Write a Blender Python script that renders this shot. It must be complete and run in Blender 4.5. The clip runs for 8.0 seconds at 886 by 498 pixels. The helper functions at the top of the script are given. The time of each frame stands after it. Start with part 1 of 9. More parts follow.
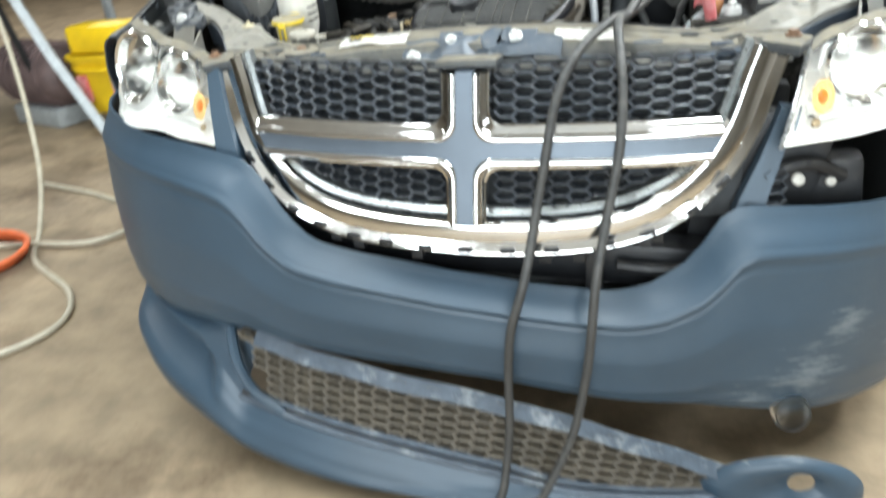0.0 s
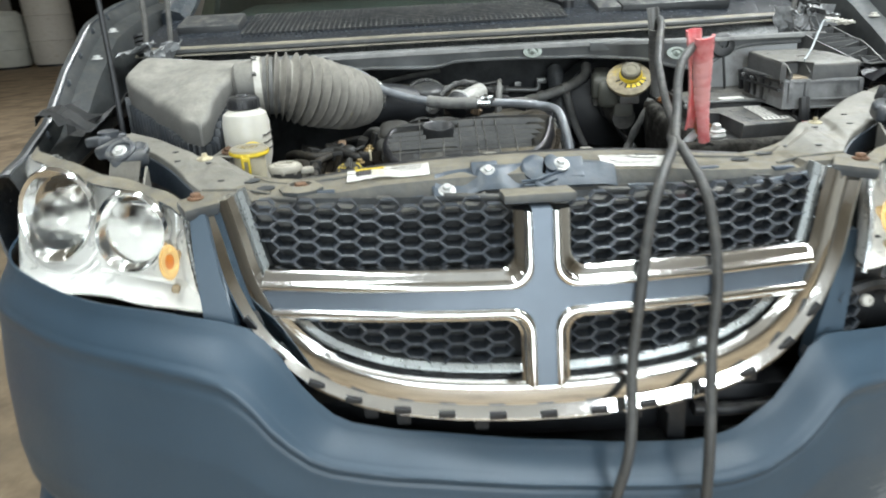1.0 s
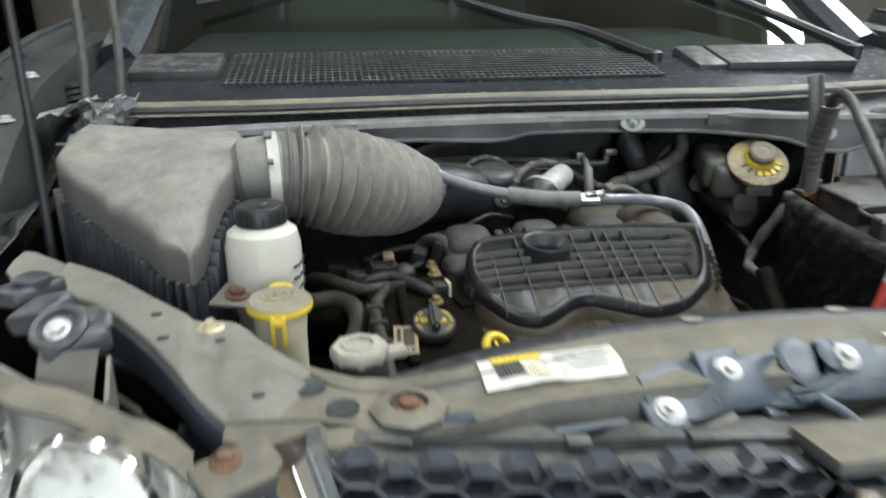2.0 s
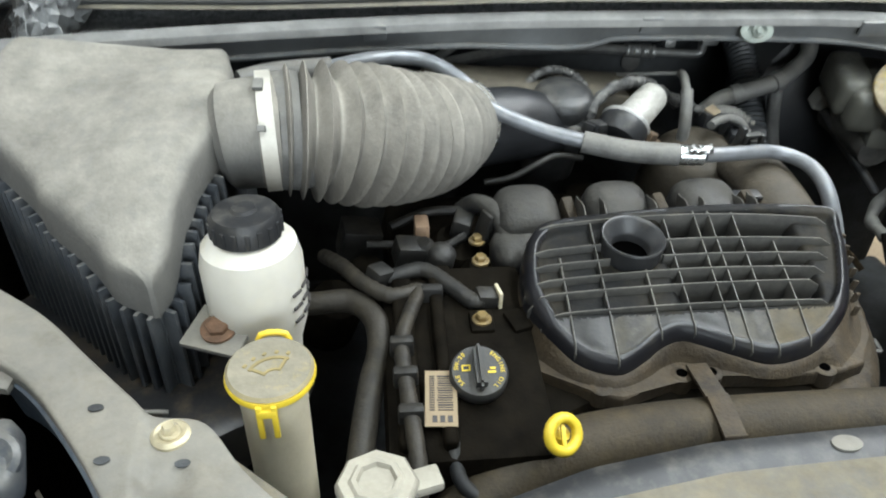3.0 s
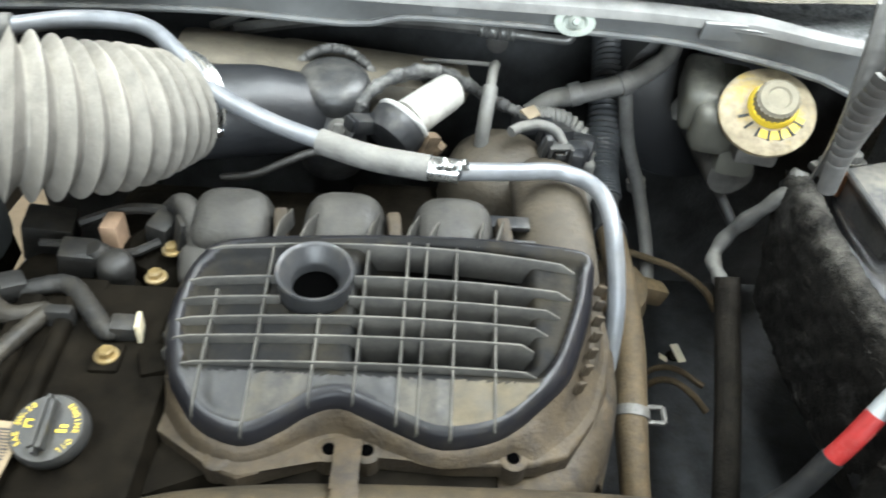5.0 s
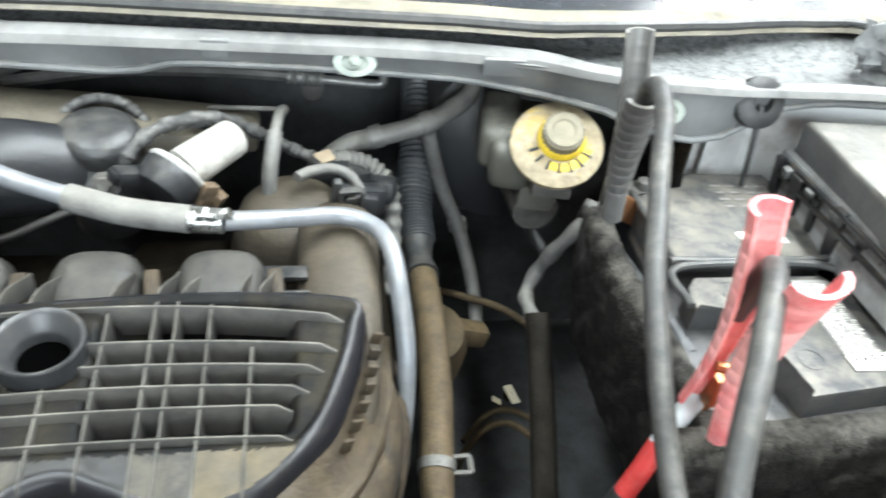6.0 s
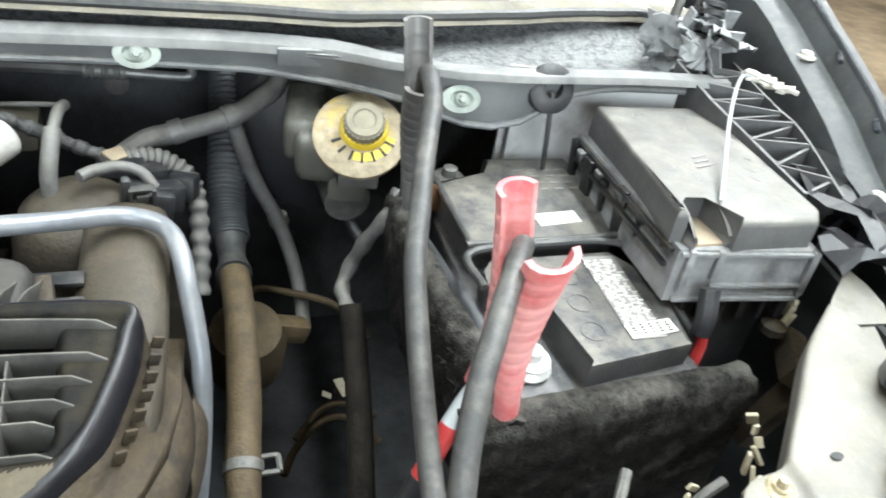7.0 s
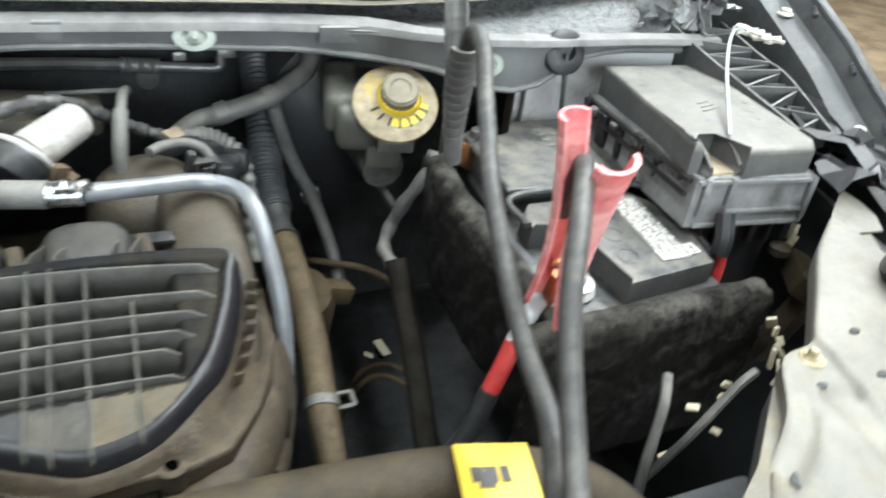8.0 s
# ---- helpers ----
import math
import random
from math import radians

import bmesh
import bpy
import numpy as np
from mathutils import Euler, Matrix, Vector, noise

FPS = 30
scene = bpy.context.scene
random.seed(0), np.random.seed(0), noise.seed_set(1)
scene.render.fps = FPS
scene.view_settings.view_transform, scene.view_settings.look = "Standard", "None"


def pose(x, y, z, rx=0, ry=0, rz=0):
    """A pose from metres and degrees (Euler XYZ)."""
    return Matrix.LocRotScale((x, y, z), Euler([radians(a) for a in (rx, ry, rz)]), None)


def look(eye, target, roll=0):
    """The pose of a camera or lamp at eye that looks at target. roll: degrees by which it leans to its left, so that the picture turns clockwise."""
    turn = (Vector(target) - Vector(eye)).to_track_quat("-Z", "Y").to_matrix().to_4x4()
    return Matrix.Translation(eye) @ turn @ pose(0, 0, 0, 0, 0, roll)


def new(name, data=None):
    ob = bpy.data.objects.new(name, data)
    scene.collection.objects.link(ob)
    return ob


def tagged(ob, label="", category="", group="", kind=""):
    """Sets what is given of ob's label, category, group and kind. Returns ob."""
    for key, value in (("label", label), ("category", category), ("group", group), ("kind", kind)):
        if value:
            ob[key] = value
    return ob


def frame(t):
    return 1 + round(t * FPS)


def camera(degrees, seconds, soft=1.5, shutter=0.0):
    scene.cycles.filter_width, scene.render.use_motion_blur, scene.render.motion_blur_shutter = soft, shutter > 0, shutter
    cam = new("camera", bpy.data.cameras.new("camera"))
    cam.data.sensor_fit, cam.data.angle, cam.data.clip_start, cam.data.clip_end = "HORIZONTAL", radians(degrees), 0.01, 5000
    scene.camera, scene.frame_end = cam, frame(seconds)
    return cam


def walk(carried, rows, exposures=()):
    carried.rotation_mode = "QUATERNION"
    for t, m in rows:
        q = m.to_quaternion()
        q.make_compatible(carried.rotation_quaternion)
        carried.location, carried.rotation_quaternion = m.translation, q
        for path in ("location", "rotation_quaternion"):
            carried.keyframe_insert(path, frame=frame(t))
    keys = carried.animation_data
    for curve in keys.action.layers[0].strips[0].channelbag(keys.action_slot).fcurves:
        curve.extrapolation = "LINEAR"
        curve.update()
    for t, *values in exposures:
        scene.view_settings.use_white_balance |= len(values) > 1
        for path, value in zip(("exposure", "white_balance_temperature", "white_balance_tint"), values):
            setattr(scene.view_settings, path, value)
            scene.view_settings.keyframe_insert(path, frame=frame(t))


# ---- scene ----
cam = camera(63.3, 8.0, soft=1.8, shutter=0.5)
PATH = [
    (0, (0.305, -1.177, 1.177), (-0.23, 0.518, 0.26), -5.9),
    (0.5, (0.061, -1.132, 1.166), (-0.2, 0.731, 0.486), -4.5),
    (0.8, (-0.091, -1.065, 1.179), (-0.138, 0.82, 0.511), -3.3),
    (1, (-0.171, -1.0, 1.186), (-0.125, 0.882, 0.511), -3.1),
    (1.5, (-0.31, -0.716, 1.218), (-0.119, 1.179, 0.608), -2.7),
    (2, (-0.425, -0.407, 1.232), (-0.145, 1.471, 0.604), -0.5),
    (2.2, (-0.438, -0.288, 1.257), (-0.12, 1.561, 0.563), -0.3),
    (3.3, (-0.356, -0.038, 1.362), (-0.256, 1.535, 0.131), 1.5),
    (3.5, (-0.311, -0.017, 1.366), (-0.247, 1.553, 0.127), 1.5),
    (4, (-0.212, 0.024, 1.356), (-0.179, 1.569, 0.087), 3.0),
    (4.2, (-0.174, 0.047, 1.349), (-0.126, 1.581, 0.067), 4.2),
    (5.3, (-0.009, 0.078, 1.318), (0.132, 1.658, 0.1), 5.8),
    (5.5, (0.016, 0.083, 1.311), (0.216, 1.676, 0.118), 6.1),
    (6, (0.085, 0.096, 1.311), (0.436, 1.723, 0.203), 6.5),
    (6.5, (0.139, 0.094, 1.317), (0.649, 1.689, 0.223), 7.6),
    (7, (0.168, 0.079, 1.317), (0.838, 1.619, 0.231), 9.7),
    (7.5, (0.158, 0.059, 1.309), (0.913, 1.571, 0.238), 9.9),
    (8, (0.055, 0.008, 1.295), (0.801, 1.531, 0.234), 7.1),
]
walk(cam, [(t, look(eye, target, roll)) for t, eye, target, roll in PATH],
     exposures=[(0, 0.41), (0.5, 0.20), (1.0, 0.06), (2.2, -0.31), (3.3, 0.28), (4.2, 0.64), (5.5, 1.06), (6.0, 1.05), (6.5, 0.82), (7.0, 0.79), (8.0, 0.60)])

# ---- world and light ----
world = bpy.data.worlds.new("world")
scene.world = world
world.use_nodes = True
wn = world.node_tree.nodes
sky = wn.new("ShaderNodeTexSky")
sky.sky_type = "NISHITA"
sky.sun_disc = False
sky.sun_elevation, sky.sun_rotation = radians(35), radians(200)
world.node_tree.links.new(sky.outputs[0], wn["Background"].inputs[0])
wn["Background"].inputs[1].default_value = 0.10


def area_lamp(name, at, to, sx, sy, power, color):
    d = bpy.data.lights.new(name, "AREA")
    d.shape, d.size, d.size_y, d.energy, d.color = "RECTANGLE", sx, sy, power, color
    ob = new(name, d)
    ob.matrix_world = look(at, to)
    return ob


area_lamp("door_daylight", (0.5, -5.9, 2.0), (0.3, 0.4, 0.8), 4.4, 3.4, 330, (0.84, 0.94, 1.0))
area_lamp("tube_lamp", (-1.3, -0.9, 4.55), (-1.3, -0.9, 0), 0.35, 4.6, 130, (0.86, 0.96, 1.0))
area_lamp("tube_lamp", (1.5, 0.3, 4.55), (1.5, 0.3, 0), 0.35, 4.6, 230, (0.86, 0.96, 1.0))
# Unseen lamp added to brighten the right side and its floor.
area_lamp("tube_lamp", (3.4, 2.4, 4.55), (3.4, 2.4, 0), 0.35, 4.6, 330, (0.92, 0.97, 1.0))
area_lamp("tube_lamp", (-6.0, 4.5, 4.55), (-6.0, 4.5, 0), 0.5, 7.0, 260, (0.92, 0.97, 1.0))

# ---- materials ----


def mat(name, col, rough=0.5, metal=0.0, var=0.25, scale=14.0, bump=0.12, bscale=160.0, dust=0.0,
        dustcol=(0.32, 0.305, 0.265), alpha=1.0, coat=0.0, stain=None, stain_at=0.62, piece=0.0, spec=0.5, trans=0.0, sub=0.0):
    m = bpy.data.materials.new(name)
    m.use_nodes = True
    n, l = m.node_tree.nodes, m.node_tree.links
    b = n["Principled BSDF"]
    tc = n.new("ShaderNodeTexCoord")

    def noise_tex(s, detail, r=0.6):
        t = n.new("ShaderNodeTexNoise")
        t.inputs["Scale"].default_value, t.inputs["Detail"].default_value, t.inputs["Roughness"].default_value = s, detail, r
        l.new(tc.outputs["Object"], t.inputs["Vector"])
        return t

    def mix(fac, a, c):
        x = n.new("ShaderNodeMix")
        x.data_type = "RGBA"
        for sock, v in ((x.inputs[0], fac), (x.inputs[6], a), (x.inputs[7], c)):
            if isinstance(v, (tuple, float)):
                sock.default_value = (*v, 1.0) if isinstance(v, tuple) else v
            else:
                l.new(v, sock)
        return x.outputs[2]

    def ramp(v, lo, hi):
        r = n.new("ShaderNodeMapRange")
        r.inputs[1].default_value, r.inputs[2].default_value = lo, hi
        l.new(v, r.inputs[0])
        return r.outputs[0]

    def math_node(op, a, c):
        x = n.new("ShaderNodeMath")
        x.operation = op
        for i, v in enumerate((a, c)):
            if isinstance(v, (int, float)):
                x.inputs[i].default_value = v
            else:
                l.new(v, x.inputs[i])
        return x.outputs[0]

    big, fine = noise_tex(scale, 6), noise_tex(bscale, 4)
    dark = tuple(c * (1 - var) for c in col)
    light = tuple(min(1.0, c * (1 + var)) for c in col)
    c = mix(ramp(big.outputs[0], 0.3, 0.7), dark, light)
    if piece:
        info = n.new("ShaderNodeObjectInfo")
        c = mix(math_node("MULTIPLY", info.outputs["Random"], piece), c, tuple(x * 0.45 for x in col))
    if stain:
        st = noise_tex(scale * 0.37, 8, 0.68)
        c = mix(ramp(st.outputs[0], stain_at - 0.07, stain_at + 0.1), c, stain)
    r_out = ramp(fine.outputs[0], 0.2, 0.8)
    rr = math_node("ADD", math_node("MULTIPLY", r_out, 0.16), rough - 0.08)
    mm = metal
    if dust:
        geo = n.new("ShaderNodeNewGeometry")
        sep = n.new("ShaderNodeSeparateXYZ")
        l.new(geo.outputs["Normal"], sep.inputs[0])
        dn = noise_tex(38.0, 9, 0.72)
        up = ramp(sep.outputs[2], -0.15, 0.8)
        cover = ramp(dn.outputs[0], 0.62 - 0.5 * dust, 0.86 - 0.45 * dust)
        if dust >= 0.5:
            cover = math_node("ADD", math_node("MULTIPLY", cover, 0.6), 0.4)
        mask = math_node("MULTIPLY", up, cover)
        mask = math_node("MULTIPLY", mask, min(1.0, 0.35 + dust))
        lay = mix(ramp(noise_tex(9.0, 9, 0.75).outputs[0], 0.34, 0.68), tuple(x * 0.5 for x in dustcol), tuple(x * 1.14 for x in dustcol))
        c = mix(mask, c, lay)
        rr = math_node("MAXIMUM", rr, math_node("MULTIPLY", mask, 0.92))
        if metal:
            mm = math_node("MULTIPLY", math_node("SUBTRACT", 1.0, mask), metal)
    l.new(c, b.inputs["Base Color"])
    l.new(rr, b.inputs["Roughness"])
    if isinstance(mm, float) or isinstance(mm, int):
        b.inputs["Metallic"].default_value = mm
    else:
        l.new(mm, b.inputs["Metallic"])
    b.inputs["Specular IOR Level"].default_value = spec
    b.inputs["Coat Weight"].default_value = coat
    b.inputs["Transmission Weight"].default_value = trans
    b.inputs["Subsurface Weight"].default_value = sub
    if sub:
        b.inputs["Subsurface Radius"].default_value = (0.02, 0.018, 0.012)
    if bump:
        bp = n.new("ShaderNodeBump")
        bp.inputs["Strength"].default_value, bp.inputs["Distance"].default_value = bump, 0.004
        l.new(fine.outputs[0], bp.inputs["Height"])
        l.new(bp.outputs[0], b.inputs["Normal"])
    return m


M_floor = mat("dirty_concrete", (0.25, 0.188, 0.118), 0.72, var=0.34, scale=5, bump=0.5, bscale=30, stain=(0.115, 0.078, 0.043), stain_at=0.56)
M_wall = mat("painted_block", (0.50, 0.48, 0.43), 0.8, var=0.2, scale=0.7, bump=0.3, bscale=20, stain=(0.16, 0.13, 0.10))
M_ceil = mat("ceiling_panel", (0.62, 0.62, 0.60), 0.8, scale=0.8, bscale=12)
M_primer = mat("bumper_primer", (0.036, 0.062, 0.090), 0.42, var=0.16, scale=3, bump=0.06, bscale=300, stain=(0.050, 0.076, 0.102), stain_at=0.62, spec=0.5)


def scrape(m, spots, col):
    """Pale scrapes of a material within a radius of given points of its object."""
    n, l = m.node_tree.nodes, m.node_tree.links
    b = n["Principled BSDF"]
    old = b.inputs["Base Color"].links[0].from_socket
    tc = n.new("ShaderNodeTexCoord")
    mp = n.new("ShaderNodeMapping")
    mp.inputs["Scale"].default_value, mp.inputs["Rotation"].default_value = (9, 9, 60), (0.3, 0.5, 0.2)
    l.new(tc.outputs["Object"], mp.inputs[0])
    tx = n.new("ShaderNodeTexNoise")
    tx.inputs["Scale"].default_value, tx.inputs["Detail"].default_value, tx.inputs["Roughness"].default_value = 1.6, 9, 0.75
    l.new(mp.outputs[0], tx.inputs["Vector"])
    total = None
    for at, r in spots:
        d = n.new("ShaderNodeVectorMath")
        d.operation = "DISTANCE"
        d.inputs[1].default_value = at
        l.new(tc.outputs["Object"], d.inputs[0])
        f = n.new("ShaderNodeMapRange")
        f.inputs[1].default_value, f.inputs[2].default_value, f.inputs[3].default_value, f.inputs[4].default_value = 0, r, 1, 0
        l.new(d.outputs["Value"], f.inputs[0])
        if total is None:
            total = f.outputs[0]
        else:
            mx = n.new("ShaderNodeMath")
            mx.operation = "MAXIMUM"
            l.new(total, mx.inputs[0]), l.new(f.outputs[0], mx.inputs[1])
            total = mx.outputs[0]
    s = n.new("ShaderNodeMath")
    s.operation = "MULTIPLY_ADD"
    s.inputs[1].default_value = 0.34
    l.new(total, s.inputs[0]), l.new(tx.outputs[0], s.inputs[2])
    k = n.new("ShaderNodeMapRange")
    k.inputs[1].default_value, k.inputs[2].default_value = 0.73, 0.80
    l.new(s.outputs[0], k.inputs[0])
    x = n.new("ShaderNodeMix")
    x.data_type = "RGBA"
    l.new(k.outputs[0], x.inputs[0]), l.new(old, x.inputs[6])
    x.inputs[7].default_value = (*col, 1)
    l.new(x.outputs[2], b.inputs["Base Color"])


scrape(M_primer, (((0.61, -0.58, 0.30), 0.14), ((0.67, -0.56, 0.40), 0.10), ((0.80, -0.50, 0.33), 0.12), ((0.90, -0.35, 0.42), 0.12), ((0.92, -0.30, 0.55), 0.08), ((-0.80, -0.45, 0.37), 0.10), ((-0.70, -0.53, 0.30), 0.14), ((0.55, -0.64, 0.22), 0.2)), (0.13, 0.158, 0.18))
M_chip = mat("chipped_primer", (0.20, 0.235, 0.27), 0.5, var=0.5, scale=60, bump=0.4, bscale=90)
M_scuff = mat("scuffed_plastic", (0.07, 0.09, 0.115), 0.55, var=0.3, scale=30, bump=0.4, bscale=90, stain=(0.32, 0.34, 0.35), stain_at=0.60)
M_paint = mat("fender_paint", (0.036, 0.043, 0.051), 0.30, var=0.12, scale=5, bump=0.02, dust=0.25, dustcol=(0.24, 0.235, 0.22), coat=0.4)
M_bodyin = mat("inner_body_paint", (0.034, 0.037, 0.038), 0.5, var=0.3, scale=14, dust=0.34, dustcol=(0.105, 0.100, 0.085), spec=0.35)
M_lightin = mat("dusty_inner_panel", (0.30, 0.30, 0.285), 0.6, var=0.3, scale=9, bump=0.2, stain=(0.10, 0.085, 0.06), stain_at=0.58)
M_panel = mat("dusty_lamp_panel", (0.15, 0.146, 0.132), 0.55, var=0.28, scale=12, bump=0.2, dust=0.5, dustcol=(0.235, 0.216, 0.175), stain=(0.075, 0.062, 0.045), stain_at=0.60)
M_bevel = mat("brushed_grille_bevel", (0.34, 0.36, 0.36), 0.30, 0.8, var=0.1, scale=30, bump=0.02)
M_fabric = mat("fabric_loom_tape", (0.014, 0.012, 0.0095), 0.9, var=0.4, scale=40, bump=0.6, bscale=260, dust=0.2, dustcol=(0.034, 0.028, 0.019), spec=0.15)
M_capmark = mat("recessed_cap_mark", (0.24, 0.19, 0.08), 0.7, var=0.2, scale=60)
M_band = mat("dusty_clamp_band", (0.50, 0.48, 0.43), 0.45, 0.2, var=0.15, scale=30, dust=0.3)
M_washer = mat("green_gray_washer", (0.23, 0.26, 0.235), 0.5, var=0.2, scale=60, dust=0.3)
M_hosegray = mat("dusty_gray_hose", (0.115, 0.115, 0.112), 0.55, var=0.4, scale=34, bump=0.4, bscale=120, dust=0.55, dustcol=(0.20, 0.192, 0.17), stain=(0.062, 0.061, 0.058), stain_at=0.58)
M_tray = mat("black_tray_plastic", (0.012, 0.012, 0.013), 0.35, var=0.3, scale=20, dust=0.3, dustcol=(0.10, 0.075, 0.042))
M_corr = mat("black_corrugated_hose", (0.050, 0.054, 0.058), 0.45, var=0.2, scale=30, dust=0.3, dustcol=(0.17, 0.165, 0.15))
M_apron = mat("muddy_manifold_apron", (0.030, 0.028, 0.024), 0.5, var=0.5, scale=34, bump=0.12, dust=0.6, dustcol=(0.140, 0.118, 0.080), stain=(0.028, 0.025, 0.020), stain_at=0.58, spec=0.25)
M_apronmid = mat("mid_tone_manifold_apron", (0.026, 0.025, 0.023), 0.46, var=0.5, scale=34, bump=0.12, dust=0.45, dustcol=(0.105, 0.094, 0.070), stain=(0.022, 0.021, 0.019), stain_at=0.55, spec=0.3)
M_aprondark = mat("dark_tone_manifold_apron", (0.020, 0.020, 0.020), 0.42, var=0.4, scale=34, bump=0.1, dust=0.30, dustcol=(0.075, 0.070, 0.058), spec=0.35)
# Black without reflection, painted shade for holes and slots that are only shallow.
M_hole = mat("opening_shade", (0.0008, 0.0008, 0.0008), 1.0, var=0.1, bump=0.0, spec=0.0)
M_collarblk = mat("dusty_black_collar", (0.030, 0.031, 0.033), 0.38, var=0.25, scale=40, bump=0.1, dust=0.3, dustcol=(0.12, 0.11, 0.09))
M_hump = mat("dusty_runner_plastic", (0.013, 0.013, 0.014), 0.50, var=0.4, scale=30, bump=0.3, dust=0.55, dustcol=(0.088, 0.083, 0.072), stain=(0.008, 0.008, 0.008), stain_at=0.56, spec=0.35)
M_lattice = mat("torn_gray_plastic", (0.040, 0.041, 0.042), 0.36, var=0.3, scale=40, bump=0.2, dust=0.5, dustcol=(0.22, 0.218, 0.205))
M_hazy = mat("crumpled_hazy_plastic", (0.27, 0.278, 0.282), 0.24, var=0.4, scale=30, bump=0.5, bscale=60, dust=0.4, dustcol=(0.42, 0.415, 0.39), stain=(0.12, 0.124, 0.128), stain_at=0.58)
M_brassy = mat("yellowed_zinc", (0.42, 0.37, 0.25), 0.45, 0.3, var=0.3, scale=60, bump=0.1, stain=(0.20, 0.15, 0.08), stain_at=0.58)
M_pinklabel = mat("aged_label", (0.27, 0.205, 0.125), 0.6, var=0.08, scale=40, bump=0.05)
M_strut = mat("pale_strut_panel", (0.47, 0.48, 0.48), 0.5, var=0.15, scale=9, bump=0.0, stain=(0.12, 0.085, 0.05), stain_at=0.56)
M_chrome = mat("chrome", (0.86, 0.86, 0.85), 0.10, 1.0, var=0.03, scale=40, bump=0.0)
M_chromedull = mat("dusty_chrome", (0.62, 0.64, 0.64), 0.28, 1.0, var=0.1, scale=30, bump=0.02, dust=0.15)
M_graybar = mat("gray_grille_bar", (0.11, 0.135, 0.165), 0.38, 0.3, var=0.06, scale=20, bump=0.02)
M_mesh = mat("grille_mesh_plastic", (0.040, 0.047, 0.057), 0.34, var=0.25, scale=30, bump=0.05, dust=0.2, dustcol=(0.16, 0.155, 0.14), spec=0.6)
M_black = mat("black_plastic", (0.016, 0.017, 0.019), 0.45, var=0.3, scale=20, dust=0.28, dustcol=(0.15, 0.14, 0.12))
M_blackclean = mat("clean_black_plastic", (0.014, 0.015, 0.017), 0.42, var=0.3, scale=20)
# Grime taken to near-black with little specular: deep shade is in the colour.
M_dark = mat("grimy_shaded_dark", (0.0062, 0.0050, 0.0034), 0.75, 0.0, var=0.6, scale=40, bump=0.6, bscale=60, dust=0.24, dustcol=(0.011, 0.0085, 0.0052), spec=0.04)
# Dark fill for bay walls and backings, with the bay's shade in the colour.
M_void = mat("bay_shade_fill", (0.048, 0.051, 0.053), 0.7, var=0.5, scale=14, bump=0.4, spec=0.3, dust=0.25, dustcol=(0.045, 0.040, 0.030))
M_support = mat("dusty_tie_bar", (0.044, 0.052, 0.060), 0.5, var=0.3, scale=18, bump=0.2, dust=0.66, dustcol=(0.200, 0.176, 0.128), stain=(0.070, 0.064, 0.052), stain_at=0.60)
M_grimepanel = mat("grimy_brown_panel", (0.050, 0.046, 0.038), 0.7, var=0.5, scale=22, bump=0.4, dust=0.5, dustcol=(0.13, 0.112, 0.078), stain=(0.03, 0.027, 0.021), stain_at=0.55)
M_supportclean = mat("tie_bar_blue_gray", (0.046, 0.060, 0.078), 0.40, var=0.3, scale=22, bump=0.15, dust=0.24, dustcol=(0.15, 0.145, 0.125))
M_airlid = mat("dusty_airbox_lid", (0.085, 0.085, 0.082), 0.6, var=0.12, scale=8, bump=0.25, bscale=220, dust=0.8, dustcol=(0.262, 0.248, 0.215))
M_airbox = mat("airbox_body", (0.040, 0.045, 0.052), 0.42, var=0.25, scale=15, dust=0.35)
M_capgray = mat("dusty_cap_plastic", (0.034, 0.034, 0.033), 0.5, var=0.3, scale=40, bump=0.2, dust=0.4, dustcol=(0.085, 0.078, 0.062))
M_brownhose = mat("brown_dusty_hose", (0.020, 0.0175, 0.014), 0.55, var=0.4, scale=24, bump=0.3, dust=0.42, dustcol=(0.062, 0.052, 0.036), spec=0.35)
M_duct = mat("dusty_rubber_duct", (0.140, 0.132, 0.118), 0.62, var=0.3, scale=26, bump=0.35, dust=0.78, dustcol=(0.335, 0.312, 0.268))
# Near-black base with pale upward faces: rib tops pale, walls dark.
M_rib = mat("manifold_rib", (0.015, 0.0156, 0.0166), 0.36, var=0.3, scale=30, bump=0.08, dust=0.52, dustcol=(0.180, 0.170, 0.145), spec=0.32)
M_tan = mat("mud_coated_plastic", (0.026, 0.018, 0.009), 0.7, var=0.5, scale=24, bump=0.45, dust=0.46, dustcol=(0.084, 0.058, 0.028), stain=(0.012, 0.010, 0.008), stain_at=0.55)
M_necktan = mat("dusty_plenum_plastic", (0.029, 0.024, 0.017), 0.65, var=0.45, scale=22, bump=0.4, dust=0.5, dustcol=(0.080, 0.063, 0.040), stain=(0.028, 0.024, 0.018), stain_at=0.57)
M_hosetan = mat("mud_coated_hose", (0.046, 0.031, 0.014), 0.75, var=0.45, scale=24, bump=0.35, bscale=240, dust=0.48, dustcol=(0.130, 0.090, 0.042), stain=(0.03, 0.022, 0.012), stain_at=0.62)
M_rubber = mat("dusty_rubber_hose", (0.028, 0.029, 0.030), 0.5, var=0.25, scale=25, bump=0.2, dust=0.42, dustcol=(0.10, 0.096, 0.084))
M_rubberdark = mat("black_rubber", (0.020, 0.021, 0.022), 0.5, var=0.3, scale=30, dust=0.25, dustcol=(0.11, 0.102, 0.085))
M_grimehose = mat("grimy_black_hose", (0.016, 0.0155, 0.0145), 0.5, var=0.35, scale=30, bump=0.25, dust=0.34, dustcol=(0.052, 0.045, 0.033), spec=0.35)
